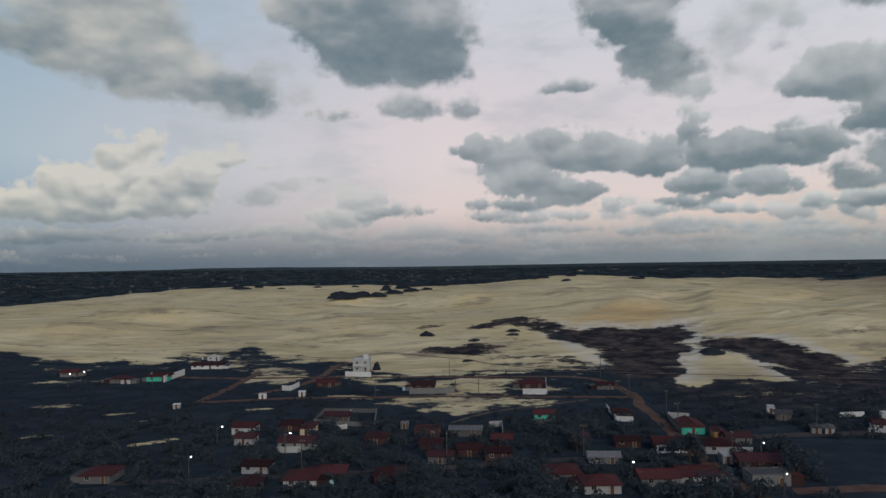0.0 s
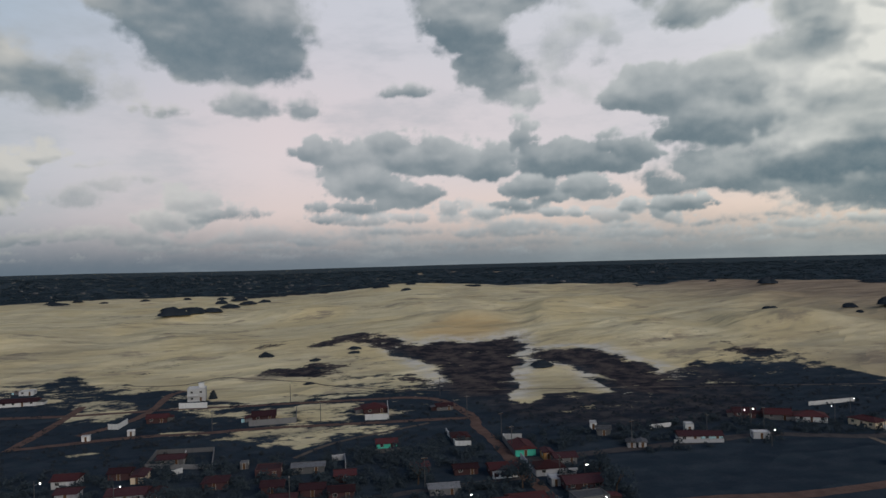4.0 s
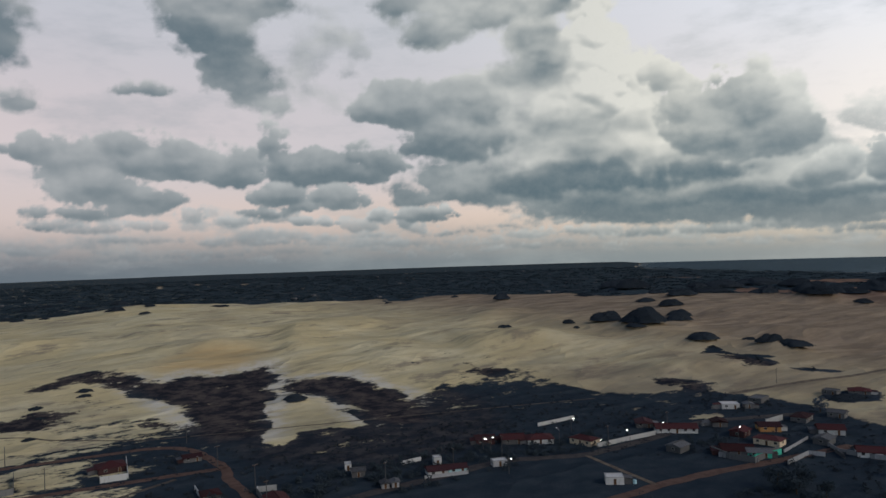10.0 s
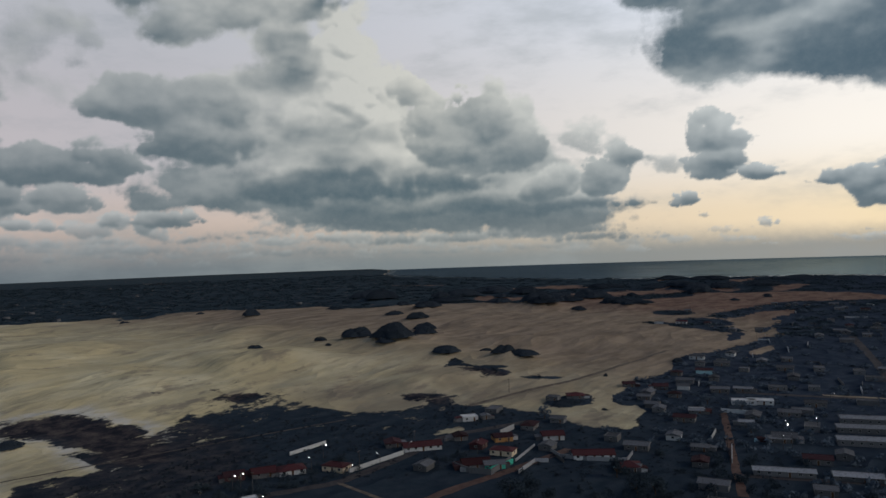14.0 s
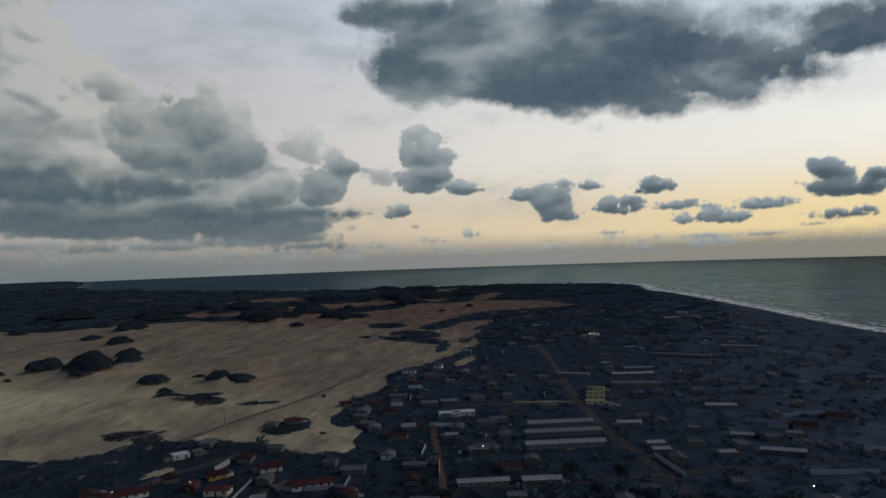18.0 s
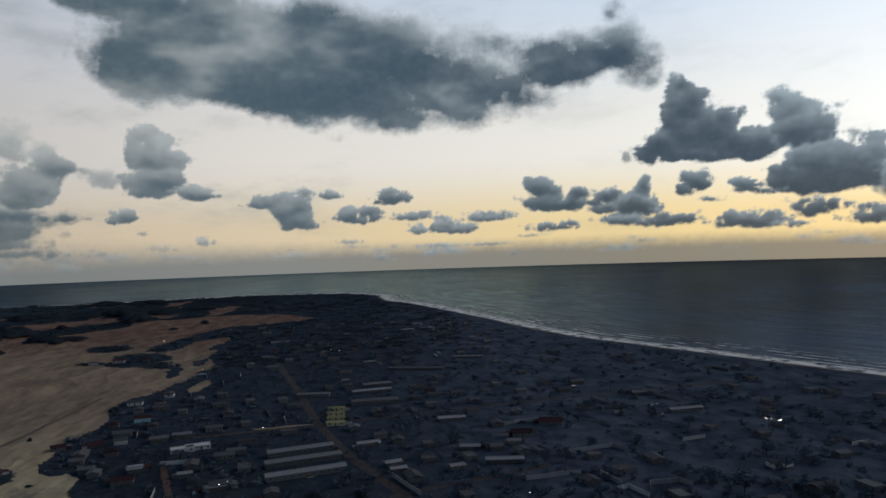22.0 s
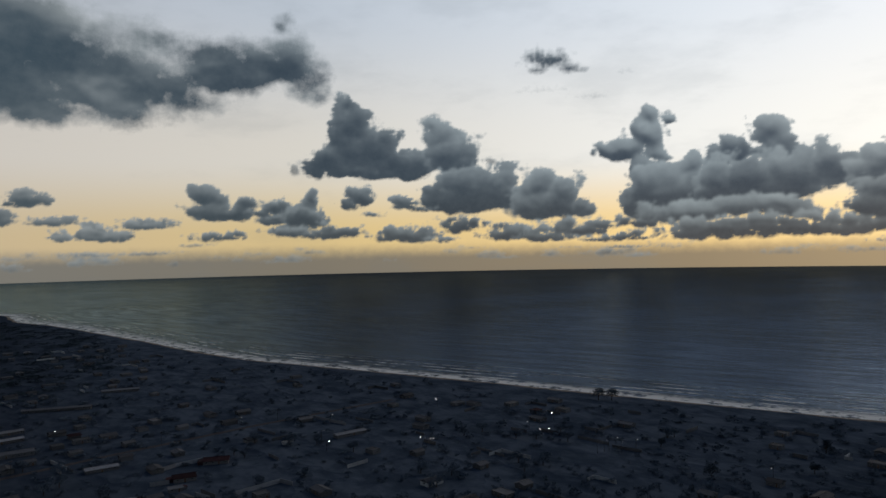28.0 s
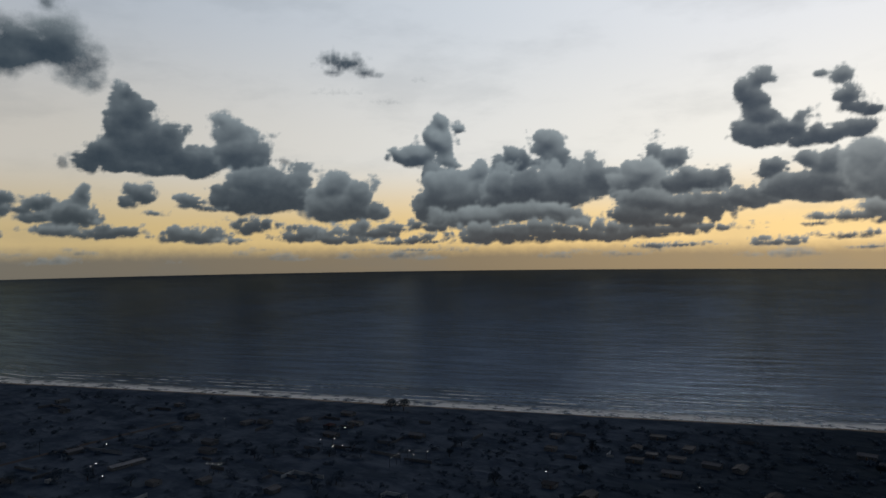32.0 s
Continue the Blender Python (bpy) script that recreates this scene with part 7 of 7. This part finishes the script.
boundary_wall([(459.3, -76.2), (465.8, -87.8), (469.5, -106.7), (461.1, -111.5)], 2.3, PALE_WALL, 'long pale plot wall among dark trees')
boundary_wall([(380.6, -106.7), (390.7, -104.6), (398.8, -133.3), (389.8, -137.4)], 2.3, PALE_WALL, 'long pale plot wall among dark trees')
boundary_wall([(348.6, -73.1), (353.7, -102.3)], 2.3, PALE_WALL, 'long pale plot wall among dark trees')
boundary_wall([(326.8, -128.4), (330.8, -129.9), (332.7, -145.2), (325.6, -148.6)], 2.3, PALE_WALL, 'long pale plot wall among dark trees')
boundary_wall([(546.8, -203.9), (506.0, -219.0)], 2.3, PALE_WALL, 'long pale plot wall among dark trees')
boundary_wall([(402.0, -87.0), (391.5, -92.1)], 2.3, PALE_WALL, 'long pale plot wall among dark trees')
boundary_wall([(410.9, 123.4), (412.6, 102.8)], 2.2, WHITE, 'low white plastered garden wall')
boundary_wall([(78.8, 185.7), (86.1, 186.8)], 2.6, GREY, 'grey concrete wall with pillars')
boundary_wall([(293.6, 167.9), (285.2, 157.3), (287.5, 144.3), (294.8, 128.8), (307.5, 131.6)], 1.8, PALE_WALL, 'white wall round an empty plot')
boundary_wall([(305.7, 202.9), (320.1, 203.7)], 2.6, WHITE, 'white gable wall of a plot')
boundary_wall([(284.6, 158.4), (278.9, 151.5)], 1.5, GREY, 'low grey wall at a street corner')

# a row of white posts before the veranda of one house
def veranda(x, y, w, n):
    ob = new("veranda")
    ob.matrix_basis = pose(x, y, float(height(x, y)))
    for k in range(n):
        part("column", box_mesh("column", WHITE, (-0.22, -0.22, -0.3, 0.22, 0.22, 2.1)), ob, at=pose(-w / 2 + w * k / (n - 1), -1.7, 0))
    part("beam", box_mesh("beam", WHITE, (-w / 2 - 0.3, -1.95, 2.1, w / 2 + 0.3, -1.5, 2.4)), ob)
    part("low_wall", box_mesh("low_wall", WHITE, (-w / 2, -1.8, -0.3, w / 2, -1.62, 0.6)), ob)
    return tagged(ob, "white-columned veranda before a tiled house", "veranda")


veranda(66.0, 213.6, 8.4, 5)


def hut(x, y, w, d, h, label):
    """A small box hut with a slab roof and a door."""
    ob = new("hut")
    ob.matrix_basis = pose(x, y, float(height(x, y)), 0, 0, 4)
    part("wall", box_mesh("wall", WHITE, (-w / 2, 0, -0.3, w / 2, d, h)), ob)
    part("roof", box_mesh("roof", ROOF_WHITE, (-w / 2 - 0.12, -0.12, h, w / 2 + 0.12, d + 0.12, h + 0.12)), ob)
    part("door", box_mesh("door", WOOD, (-0.4, -0.04, 0, 0.4, 0.02, 1.9)), ob)
    TAKEN.append((x, y, 3))
    return tagged(ob, label, "hut", "small huts")


hut(*(-78, 307), 3.0, 2.4, 2.1, "small white pump hut beside a dirt road")
hut(*(-62, 311), 2.8, 2.4, 2.1, "small white pump hut beside a dirt road")
hut(*(-108, 289), 2.6, 2.2, 1.9, "small white hut among dark scrub")

# ---- street lamps and poles ----
def street_lamp():
    ob = new("street_lamp")
    part("pole", tube_mesh("pole", CONCRETE, ((0, 0, -0.3), (0, 0, 7.0), 0.14, 0.09)), ob)
    part("arm", tube_mesh("arm", STEEL, ((0, 0, 5.6), (0, -1.5, 6.2), 0.04, 0.035)), ob)
    head = part("lamp_head", box_mesh("lamp_head", STEEL, (-0.2, -2.1, 6.2, 0.2, -1.35, 6.36)), ob)
    bm = bmesh.new()
    bmesh.ops.create_uvsphere(bm, u_segments=10, v_segments=6, radius=0.16, matrix=Matrix.Translation((0, -1.75, 6.1)) @ Matrix.Diagonal((1, 1, 0.7, 1)))
    part("bulb", finish(bm, "bulb", LAMP_GLOW), head, "glowing white lamp bulb")
    return tagged(ob, "lit street lamp on a concrete pole", "street lamp", "lit street lamps")


def power_pole():
    ob = new("power_pole")
    part("pole", tube_mesh("pole", CONCRETE, ((0, 0, -0.4), (0, 0, 9.2), 0.17, 0.11)), ob)
    part("crossarm", box_mesh("crossarm", WOOD, (-1.0, -0.06, 8.6, 1.0, 0.06, 8.75)), ob)
    for x in (-0.85, -0.3, 0.3, 0.85):
        part("insulator", tube_mesh("insulator", WHITE, ((x, 0, 8.75), (x, 0, 8.95), 0.05, 0.04)), ob)
    return tagged(ob, "concrete power pole with a wooden crossarm", "pole", "power poles")


lamps = [(-69, 193), (87, 200), (80, 172), (47, 184), (-49, 219), (-73, 230), (-181, 346), (-179, 354), (-141, 347), (228, 252), (231, 218), (210, 240), (165, 218), (271, 193), (211, 217), (175, 249), (179, 249), (252, 219), (373, 82), (349, 77), (705, 180), (697, 169), (932, 321), (913, 271), (800, 59), (795, 52), (794, 46), (798, 35), (622, -8), (588, -26), (552, -151), (377, 82), (353, 74), (393, 71), (463, 77), (411, 0), (353, -5), (313, -66), (476, -188), (519, -212), (523, -310), (341, -322), (341, -328), (342, -333), (344, -341), (334, -336), (427, -357), (392, -318), (412, -322), (416, -239), (415, -242), (474, -187), (552, -152), (248, -367), (166, -398), (333, -348), (408, -328), (388, -323), (421, -239), (414, -243), (446, -180)]
first = street_lamp()
for k, (x, y) in enumerate(lamps):
    at = pose(x, y, float(height(x, y)), 0, 0, random.choice((0, 90, 180, 12, 102)))
    if k == 0:
        first.matrix_basis = at
    else:
        copy_thing(first, at)
poles = [(2, 357), (14, 308), (75, 349), (76, 299), (-30, 307), (80, 262), (77, 240), (79, 200), (120, 234), (150, 234), (176, 237), (222, 222), (262, 224), (-40, 199), (0, 205), (40, 211),
         (395, 255), (250, 76), (330, 96), (420, 122), (300, -22), (372, 6), (450, 34), (545, 58), (505, 0), (528, -90), (550, -180)]
first = power_pole()
for k, (x, y) in enumerate(poles):
    at = pose(x, y, float(height(x, y)), 0, 0, random.choice((0, 90, 14)))
    if k == 0:
        first.matrix_basis = at
    else:
        copy_thing(first, at)


# ---- more of the town: houses along the streets ----
def on_road(x, y, gap):
    return any(np.min(np.hypot(pts[:, 0] - x, pts[:, 1] - y)) < gap + w / 2 for pts, w in ROADS)


KINDS = [(WHITE, TILES, "gable", "low white house with a red clay tile roof", 1), (CREAM, TILES, "hip", "low cream house with a hipped red tile roof", 1),
         (GREY, TILES_DARK, "hip", "low grey house with a dark hipped tile roof", 1), (GREY, TILES_DARK, "gable", "grey rendered house with a dark tile roof", 1),
         (GREY, TILES_GREY, "flat", "grey box house with a flat parapet roof", 1), (GREY, TILES_GREY, "gable", "grey house under fibre cement sheets", 1),
         (BRICK, TILES, "gable", "bare brick house with a red tile roof", 1), (BLUE, TILES_DARK, "gable", "pale blue house with a dark tile roof", 1),
         (WHITE, TILES_GREY, "gable", "white house under grey roofing sheets", 1), (GREY, TILES_GREY, "gable", "grey house under weathered roofing sheets", 1)]
stock = []
for k, (wall, roof, style, label, floors) in enumerate(KINDS):
    for w, d in ((7.6, 6.5), (11.0, 7.0)):
        stock.append([house(w, d, 2.5, wall, roof, style, label, floors), 0])
rs = random.Random(11)
spots = []
for tries in range(9000):
    b, r = radians(rs.uniform(-42, 172)), rs.uniform(165, 1150)
    spots.append((r * math.sin(b), r * math.cos(b)))
sx, sy = np.array(spots).T
land, pale = sea_side(sx, sy), sand_amount(sx, sy)
built = 0
for (x, y), out, p in zip(spots, land, pale):
    far = math.hypot(x, y)
    if out > -55 or p > 0.2 or built >= 270 or (far > 620 and rs.random() > 0.30) or (y > 245 and bearing(x, y) < 64) or (bearing(x, y) < 60 and far > 470) or (bearing(x, y) < 34 and far < 470 and rs.random() < 0.9) or (bearing(x, y) < 72 and far < 310) or (bearing(x, y) > 100 and rs.random() < 0.8):
        continue
    if 95 < x < 200 and 176 < y < 226 or any(math.hypot(x - a, y - c) < s + 8.5 for a, c, s in TAKEN) or on_road(x, y, 6.5):
        continue
    item = rs.choice(stock[8:12] + stock[18:] if bearing(x, y) > 74 and rs.random() < 0.95 else stock[4:12] + stock[16:] if x > 330 and rs.random() < 0.85 else stock)
    base = 12 if x > 190 else 1
    at = pose(x, y, float(height(x, y)), 0, 0, base + rs.choice((0, -90, 180, 90)) + rs.uniform(-4, 4))
    if item[1] == 0:
        item[0].matrix_basis = at
    else:
        copy_thing(item[0], at)
    item[1] += 1
    TAKEN.append((x, y, 7.0))
    built += 1


# low walls of the plots in the eastern town, most of them along the streets' grid
rs = random.Random(23)
walls = 0
for tries in range(4000):
    b, r = radians(rs.uniform(66, 168)), rs.uniform(260, 1100)
    x, y = r * math.sin(b), r * math.cos(b)
    if walls >= 95 or float(sea_side(x, y)) > -60 or float(sand_amount(x, y)) > 0.2 or on_road(x, y, 3.0) or any(math.hypot(x - a, y - c) < s + 1.5 for a, c, s in TAKEN):
        continue
    turn, L = radians(14 + rs.choice((0, 0, 90)) + rs.uniform(-5, 5)), rs.uniform(8, 26)
    ends = [(x, y), (x + math.cos(turn) * L, y + math.sin(turn) * L)]
    if rs.random() < 0.35:
        ends.append((ends[1][0] - math.sin(turn) * L * 0.5, ends[1][1] + math.cos(turn) * L * 0.5))
    if any(math.hypot(ex - a, ey - c) < s + 1 for ex, ey in ends[1:] for a, c, s in TAKEN) or any(on_road(ex, ey, 1.5) for ex, ey in ends):
        continue
    white = rs.random() < (0.6 if bearing(x, y) < 100 else 0.1)
    boundary_wall(ends, rs.uniform(1.8, 2.4), WHITE if white else GREY, "low white plot wall among dark bushes" if white else "low grey plot wall among dark bushes")
    walls += 1


# ---- plants ----
def crown(seed, n, rx, rz, leaf, lumps=6):
    """Leaf sprays on the outside of several lumps, as four-cornered blades."""
    g = np.random.RandomState(seed)
    c = g.normal(0, 1, (lumps, 3)) * (rx * 0.42, rx * 0.42, rz * 0.35)
    size = g.uniform(0.45, 0.8, lumps)
    k = g.randint(0, lumps, n)
    way = g.normal(0, 1, (n, 3))
    way /= np.linalg.norm(way, axis=1)[:, None]
    p = c[k] + way * (size[k] * g.uniform(0.75, 1.05, n))[:, None] * (rx * 0.75, rx * 0.75, rz * 0.8)
    a = g.normal(0, 1, (n, 3)) + way * 0.3
    a /= np.linalg.norm(a, axis=1)[:, None]
    b = np.cross(a, g.normal(0, 1, (n, 3)))
    b /= np.linalg.norm(b, axis=1)[:, None]
    s = leaf * g.uniform(0.6, 1.3, (n, 1))
    v = np.stack([p - a * s, p - b * s * 0.55, p + a * s, p + b * s * 0.55], 1)
    v[:, :, 2] = np.maximum(v[:, :, 2], -rz * 0.95)
    return v.reshape(-1, 3), np.arange(4 * n).reshape(n, 4)


def scatter(name, variants, spots, material, label, category):
    """Many crowns in one mesh: spots are rows of x, y, z, scale, height scale, turn."""
    vs, fs, base = [], [], 0
    for k, (x, y, z, s, h, a) in enumerate(spots):
        v, f = variants[k % len(variants)]
        ca, sa = math.cos(a) * s, math.sin(a) * s
        vs.append(np.stack([v[:, 0] * ca - v[:, 1] * sa + x, v[:, 0] * sa + v[:, 1] * ca + y, v[:, 2] * h + z], -1))
        fs.append(f + base)
        base += len(v)
    ob = new(name, mesh_of(name, np.concatenate(vs), np.concatenate(fs), material))
    return tagged(ob, label, category, kind="stuff")


def tree(seed, r, h, trunk_h, leaf=TREE_LEAF):
    ob = new("tree")
    g = random.Random(seed)
    bars = [((0, 0, -0.4), (0.15, 0.1, trunk_h), 0.28, 0.18)]
    for k in range(4):
        a = g.uniform(0, 6.28)
        bars.append(((0.15, 0.1, trunk_h * 0.9), (math.cos(a) * r * 0.55, math.sin(a) * r * 0.55, trunk_h + h * g.uniform(0.5, 0.9)), 0.14, 0.05))
    part("trunk", tube_mesh("trunk", BARK, *bars), ob)
    v, f = crown(seed, 620, r, h, 0.42, 8)
    part("crown", mesh_of("crown", v + (0, 0, trunk_h + h * 0.75), f, leaf), ob)
    return tagged(ob, "dark broad-leaved tree among the houses", "tree", "trees of the town")


SIZES = ((3.6, 2.6, 2.2), (4.6, 3.2, 2.6), (2.8, 2.4, 2.0), (5.4, 3.4, 3.0), (3.2, 3.4, 2.8))
kinds = [tree(50 + k, r, h, t) for k, (r, h, t) in enumerate(SIZES)]
# The same trees in the lifted leaf colour.
kinds_east = [tree(60 + k, r, h * 0.85, t, LEAF_LIFTED) for k, (r, h, t) in enumerate(SIZES)]
east_made = 0
rs = random.Random(5)
cand = []
for k in range(26000):
    b, r = radians(rs.uniform(-46, 176)), 120 * (9.5 ** rs.random())
    cand.append((r * math.sin(b), r * math.cos(b)))
for k in range(2600):
    b, r = radians(rs.uniform(0, 360)), 14 + 120 * math.sqrt(rs.random())
    cand.append((r * math.sin(b), r * math.cos(b)))
cx, cy = np.array(cand).T
c_out, c_pale, c_z = sea_side(cx, cy), sand_amount(cx, cy), height(cx, cy)
c_grove = n_b.fbm(cx / 60, cy / 60, 3)
tx, ty, tsz = np.array(TAKEN).T
near_house = np.array([np.min(np.hypot(tx - a, ty - c) - tsz) for a, c in cand])
lane = np.full(len(cand), 1e9)
for pts, w in ROADS:
    lane = np.minimum(lane, np.array([np.min(np.hypot(pts[:, 0] - a, pts[:, 1] - c)) - w / 2 for a, c in cand]))
lot = (cx > 95) & (cx < 236) & (cy > 150) & (cy < 222)
ok = (c_out < -25) & (c_pale < 0.25) & (near_house > -1.0) & (lane > np.where((cx < 110) & (cx > 40) & (cy < 300), 4.5, 2.2)) & ~lot & ~((cy > 300) & (c_grove < 0.5) & (cx < 120))
brownish = np.maximum(area_distance(cx, cy, BROWN_A), area_distance(cx, cy, BROWN_B)) > -6
plots = (cx > 232) & (cx < 335) & (cy > 105) & (cy < 220)
ok &= ~(plots & (n_c.fbm(cx / 12, cy / 12, 2) < 0.6))
ok &= ~brownish
made, bushes, foot_bushes, garden = 0, [], [], []
for k in np.flatnonzero(ok):
    x, y, far = cx[k], cy[k], math.hypot(cx[k], cy[k])
    if made < 290 and far < 520 and c_grove[k] > 0.44 and near_house[k] > 1.5 and rs.random() < 0.5 and cy[k] < 215:
        at = pose(x, y, c_z[k], 0, 0, rs.uniform(0, 360))
        if x > 330:
            if east_made < len(kinds_east):
                kinds_east[east_made].matrix_basis = at
            else:
                copy_thing(kinds_east[east_made % len(kinds_east)], at)
            east_made += 1
        elif made - east_made < len(kinds):
            kinds[made - east_made].matrix_basis = at
        else:
            copy_thing(kinds[made % len(kinds)], at)
        made += 1
    else:
        s = rs.uniform(0.5, 1.15) * (1.0 if far < 500 else 1.5)
        if y > 262 or bearing(x, y) < 64 and far > np.interp(bearing(x, y), FOOT_B, FOOT_R) - 110:
            s *= 0.42
            foot_bushes.append((x, y, c_z[k] + 1.2 * s, s, s * rs.uniform(0.7, 1.2), rs.uniform(0, 6.28)))
            continue
        if x > 330 and rs.random() > 0.5 or bearing(x, y) > 98 and rs.random() > 0.75:
            continue
        (garden if x < 330 and y > 60 else bushes).append((x, y, c_z[k] + (1.3 if far < 420 else 0.8) * s, s, s * rs.uniform(0.7, 1.2) * (1.0 if far < 420 else 0.55), rs.uniform(0, 6.28)))
for x, y in ((462, -435), (454, -443)):
    copy_thing(kinds[1], pose(x, y, float(height(x, y)), 0, 0, x) @ Matrix.Scale(1.35, 4))
low = [crown(80 + k, 46, 2.6, 1.9, 0.85, 5) for k in range(6)]
bushy = [crown(90 + k, 130, 2.4, 1.6, 0.42, 6) for k in range(6)]
scatter("scrub", low, bushes, LEAF_LIFTED, "dark scrub and small trees between the houses", "bushes")
scatter("garden_scrub", bushy, garden, TREE_LEAF, "dark bushes in the gardens below the dunes", "bushes")
scatter("low_scrub", low, foot_bushes, SHRUB, "low dark scrub between the town and the sand", "scrub")

# woods behind the dunes and on the far headland
rs = random.Random(9)
cand = []
for k in range(15000):
    b, r = radians(rs.uniform(-48, 96)), rs.uniform(760, 3300)
    cand.append((r * math.sin(b), r * math.cos(b)))
cx, cy = np.array(cand).T
c_ok = (sea_side(cx, cy) < -30) & (sand_amount(cx, cy) < 0.3)
c_z = height(cx, cy)
woods = []
for k in np.flatnonzero(c_ok):
    s = rs.uniform(0.7, 1.5) * (1 + math.hypot(cx[k], cy[k]) / 3000)
    woods.append((cx[k], cy[k], c_z[k] + 0.5 * s, s * 1.3, s * rs.uniform(0.16, 0.32), rs.uniform(0, 6.28)))
sparse = [crown(120 + k, 34, 4.4, 2.6, 1.25, 6) for k in range(5)]
scatter("woods", sparse, woods, WOODS, "dark low woods beyond the dunes", "woods")


def shrub_mound(x, y, w, h):
    """A dark hummock of shrubs on the sand: a rough core under a coat of leaf sprays."""
    seed = int(abs(x * 7 + y * 3)) % 9999
    g = np.random.RandomState(seed)
    ob = new("shrub_mound")
    d = w * g.uniform(0.8, 1.1)
    off = Vector((x * 0.37, y * 0.21, 0))
    lean = g.uniform(-0.22, 0.22, 2)

    def skin(rho, a):
        """A point of the hummock's surface: share of the radius and direction."""
        c, q = Vector((math.cos(a) * rho, math.sin(a) * rho, 0.3)), 0.0
        q = 0.98 + 0.42 * noise.noise(c * 1.4 + off) + 0.20 * noise.noise(c * 4.0 + off)
        top = max(0.0, 1 - rho ** 2.2) ** 0.85 * (0.86 + 0.38 * noise.noise(c * 1.8 + off) + 0.14 * noise.noise(c * 5 + off))
        return ((c.x * q + lean[0] * (1 - rho)) * w, (c.y * q + lean[1] * (1 - rho)) * d, top * h - 0.35 * rho)

    rings, spokes = 11, 34
    verts = [skin(0.0, 0.0)] + [skin(k / rings, 2 * math.pi * i / spokes) for k in range(1, rings + 1) for i in range(spokes)]
    tri = [(0, 1 + i, 1 + (i + 1) % spokes) for i in range(spokes)]
    for k in range(rings - 1):
        for i in range(spokes):
            a0, b0 = 1 + k * spokes + i, 1 + k * spokes + (i + 1) % spokes
            tri += [(a0, a0 + spokes, b0 + spokes), (a0, b0 + spokes, b0)]
    part("thicket", mesh_of("thicket", verts, tri, SHRUB), ob)
    n = int(min(1600, 120 + w * d * 4.5))
    p = np.array([skin(math.sqrt(u) * 1.06, t * 6.2832) for u, t in g.rand(n, 2)])
    a = g.normal(0, 1, (n, 3))
    a /= np.linalg.norm(a, axis=1)[:, None]
    b = np.cross(a, g.normal(0, 1, (n, 3)))
    b /= np.linalg.norm(b, axis=1)[:, None]
    s = g.uniform(0.25, 0.75, (n, 1)) * (0.65 + w * 0.02)
    v = np.stack([p - a * s, p - b * s * 0.6, p + a * s, p + b * s * 0.6], 1).reshape(-1, 3)
    part("foliage", mesh_of("foliage", v, np.arange(4 * n).reshape(n, 4), SHRUB), ob)
    ob.matrix_basis = pose(x, y, float(height(x, y)) - 0.3)
    return tagged(ob, "dark shrub-covered hummock on pale sand", "shrub", "shrub hummocks on the dunes")


for x, y, w, h in MOUNDS:
    shrub_mound(x, y, w * 1.12, h * 0.76)

# small tufts along the edges of the sand
rs = random.Random(14)
cand = []
for k in range(30000):
    b, r = radians(rs.uniform(-40, 78)), rs.uniform(300, 760)
    cand.append((r * math.sin(b), r * math.cos(b)))
cx, cy = np.array(cand).T
c_s, c_z = sand_amount(cx, cy), height(cx, cy)
c_brown = np.maximum(area_distance(cx, cy, BROWN_A), area_distance(cx, cy, BROWN_B)) > -8
tufts = []
for k in range(len(cand)):
    edge = 0.12 < c_s[k] < 0.5 and rs.random() < 0.3
    if not c_brown[k] and (edge or (c_s[k] <= 0.12 and rs.random() < 0.5)):
        s = rs.uniform(0.25, 0.8)
        tufts.append((cx[k], cy[k], c_z[k] + 0.4 * s, s, s * 0.7, rs.uniform(0, 6.28)))
tuft = [crown(160 + k, 18, 1.5, 0.9, 0.55, 4) for k in range(5)]
scatter("dune_scrub", tuft, tufts, SHRUB, "low dark scrub at the foot of the dunes", "scrub")

# ---- far town on the horizon ----
rs = random.Random(77)
vs, fs = [], []
for k in range(230):
    b, r = radians(rs.uniform(-40, 46)), rs.uniform(1300, 3600)
    if b > radians(2) and rs.random() < 0.8:
        continue
    x, y = r * math.sin(b), r * math.cos(b)
    w, d, h = rs.uniform(1.5, 5), rs.uniform(2, 4), rs.uniform(0.1, 0.8)
    z = float(height(x, y)) + 3.0
    o = len(vs)
    vs += [(x - w, y - d, z - 4), (x + w, y - d, z - 4), (x + w, y + d, z - 4), (x - w, y + d, z - 4), (x - w, y - d, z + h), (x + w, y - d, z + h), (x + w, y + d, z + h), (x - w, y + d, z + h)]
    fs += [tuple(o + i for i in f) for f in ((4, 5, 6, 7), (0, 1, 5, 4), (1, 2, 6, 5), (2, 3, 7, 6), (3, 0, 4, 7))]
tagged(new("distant_houses", mesh_of("distant_houses", vs, fs, GREY)), "pale houses of a distant town", "houses", kind="stuff")
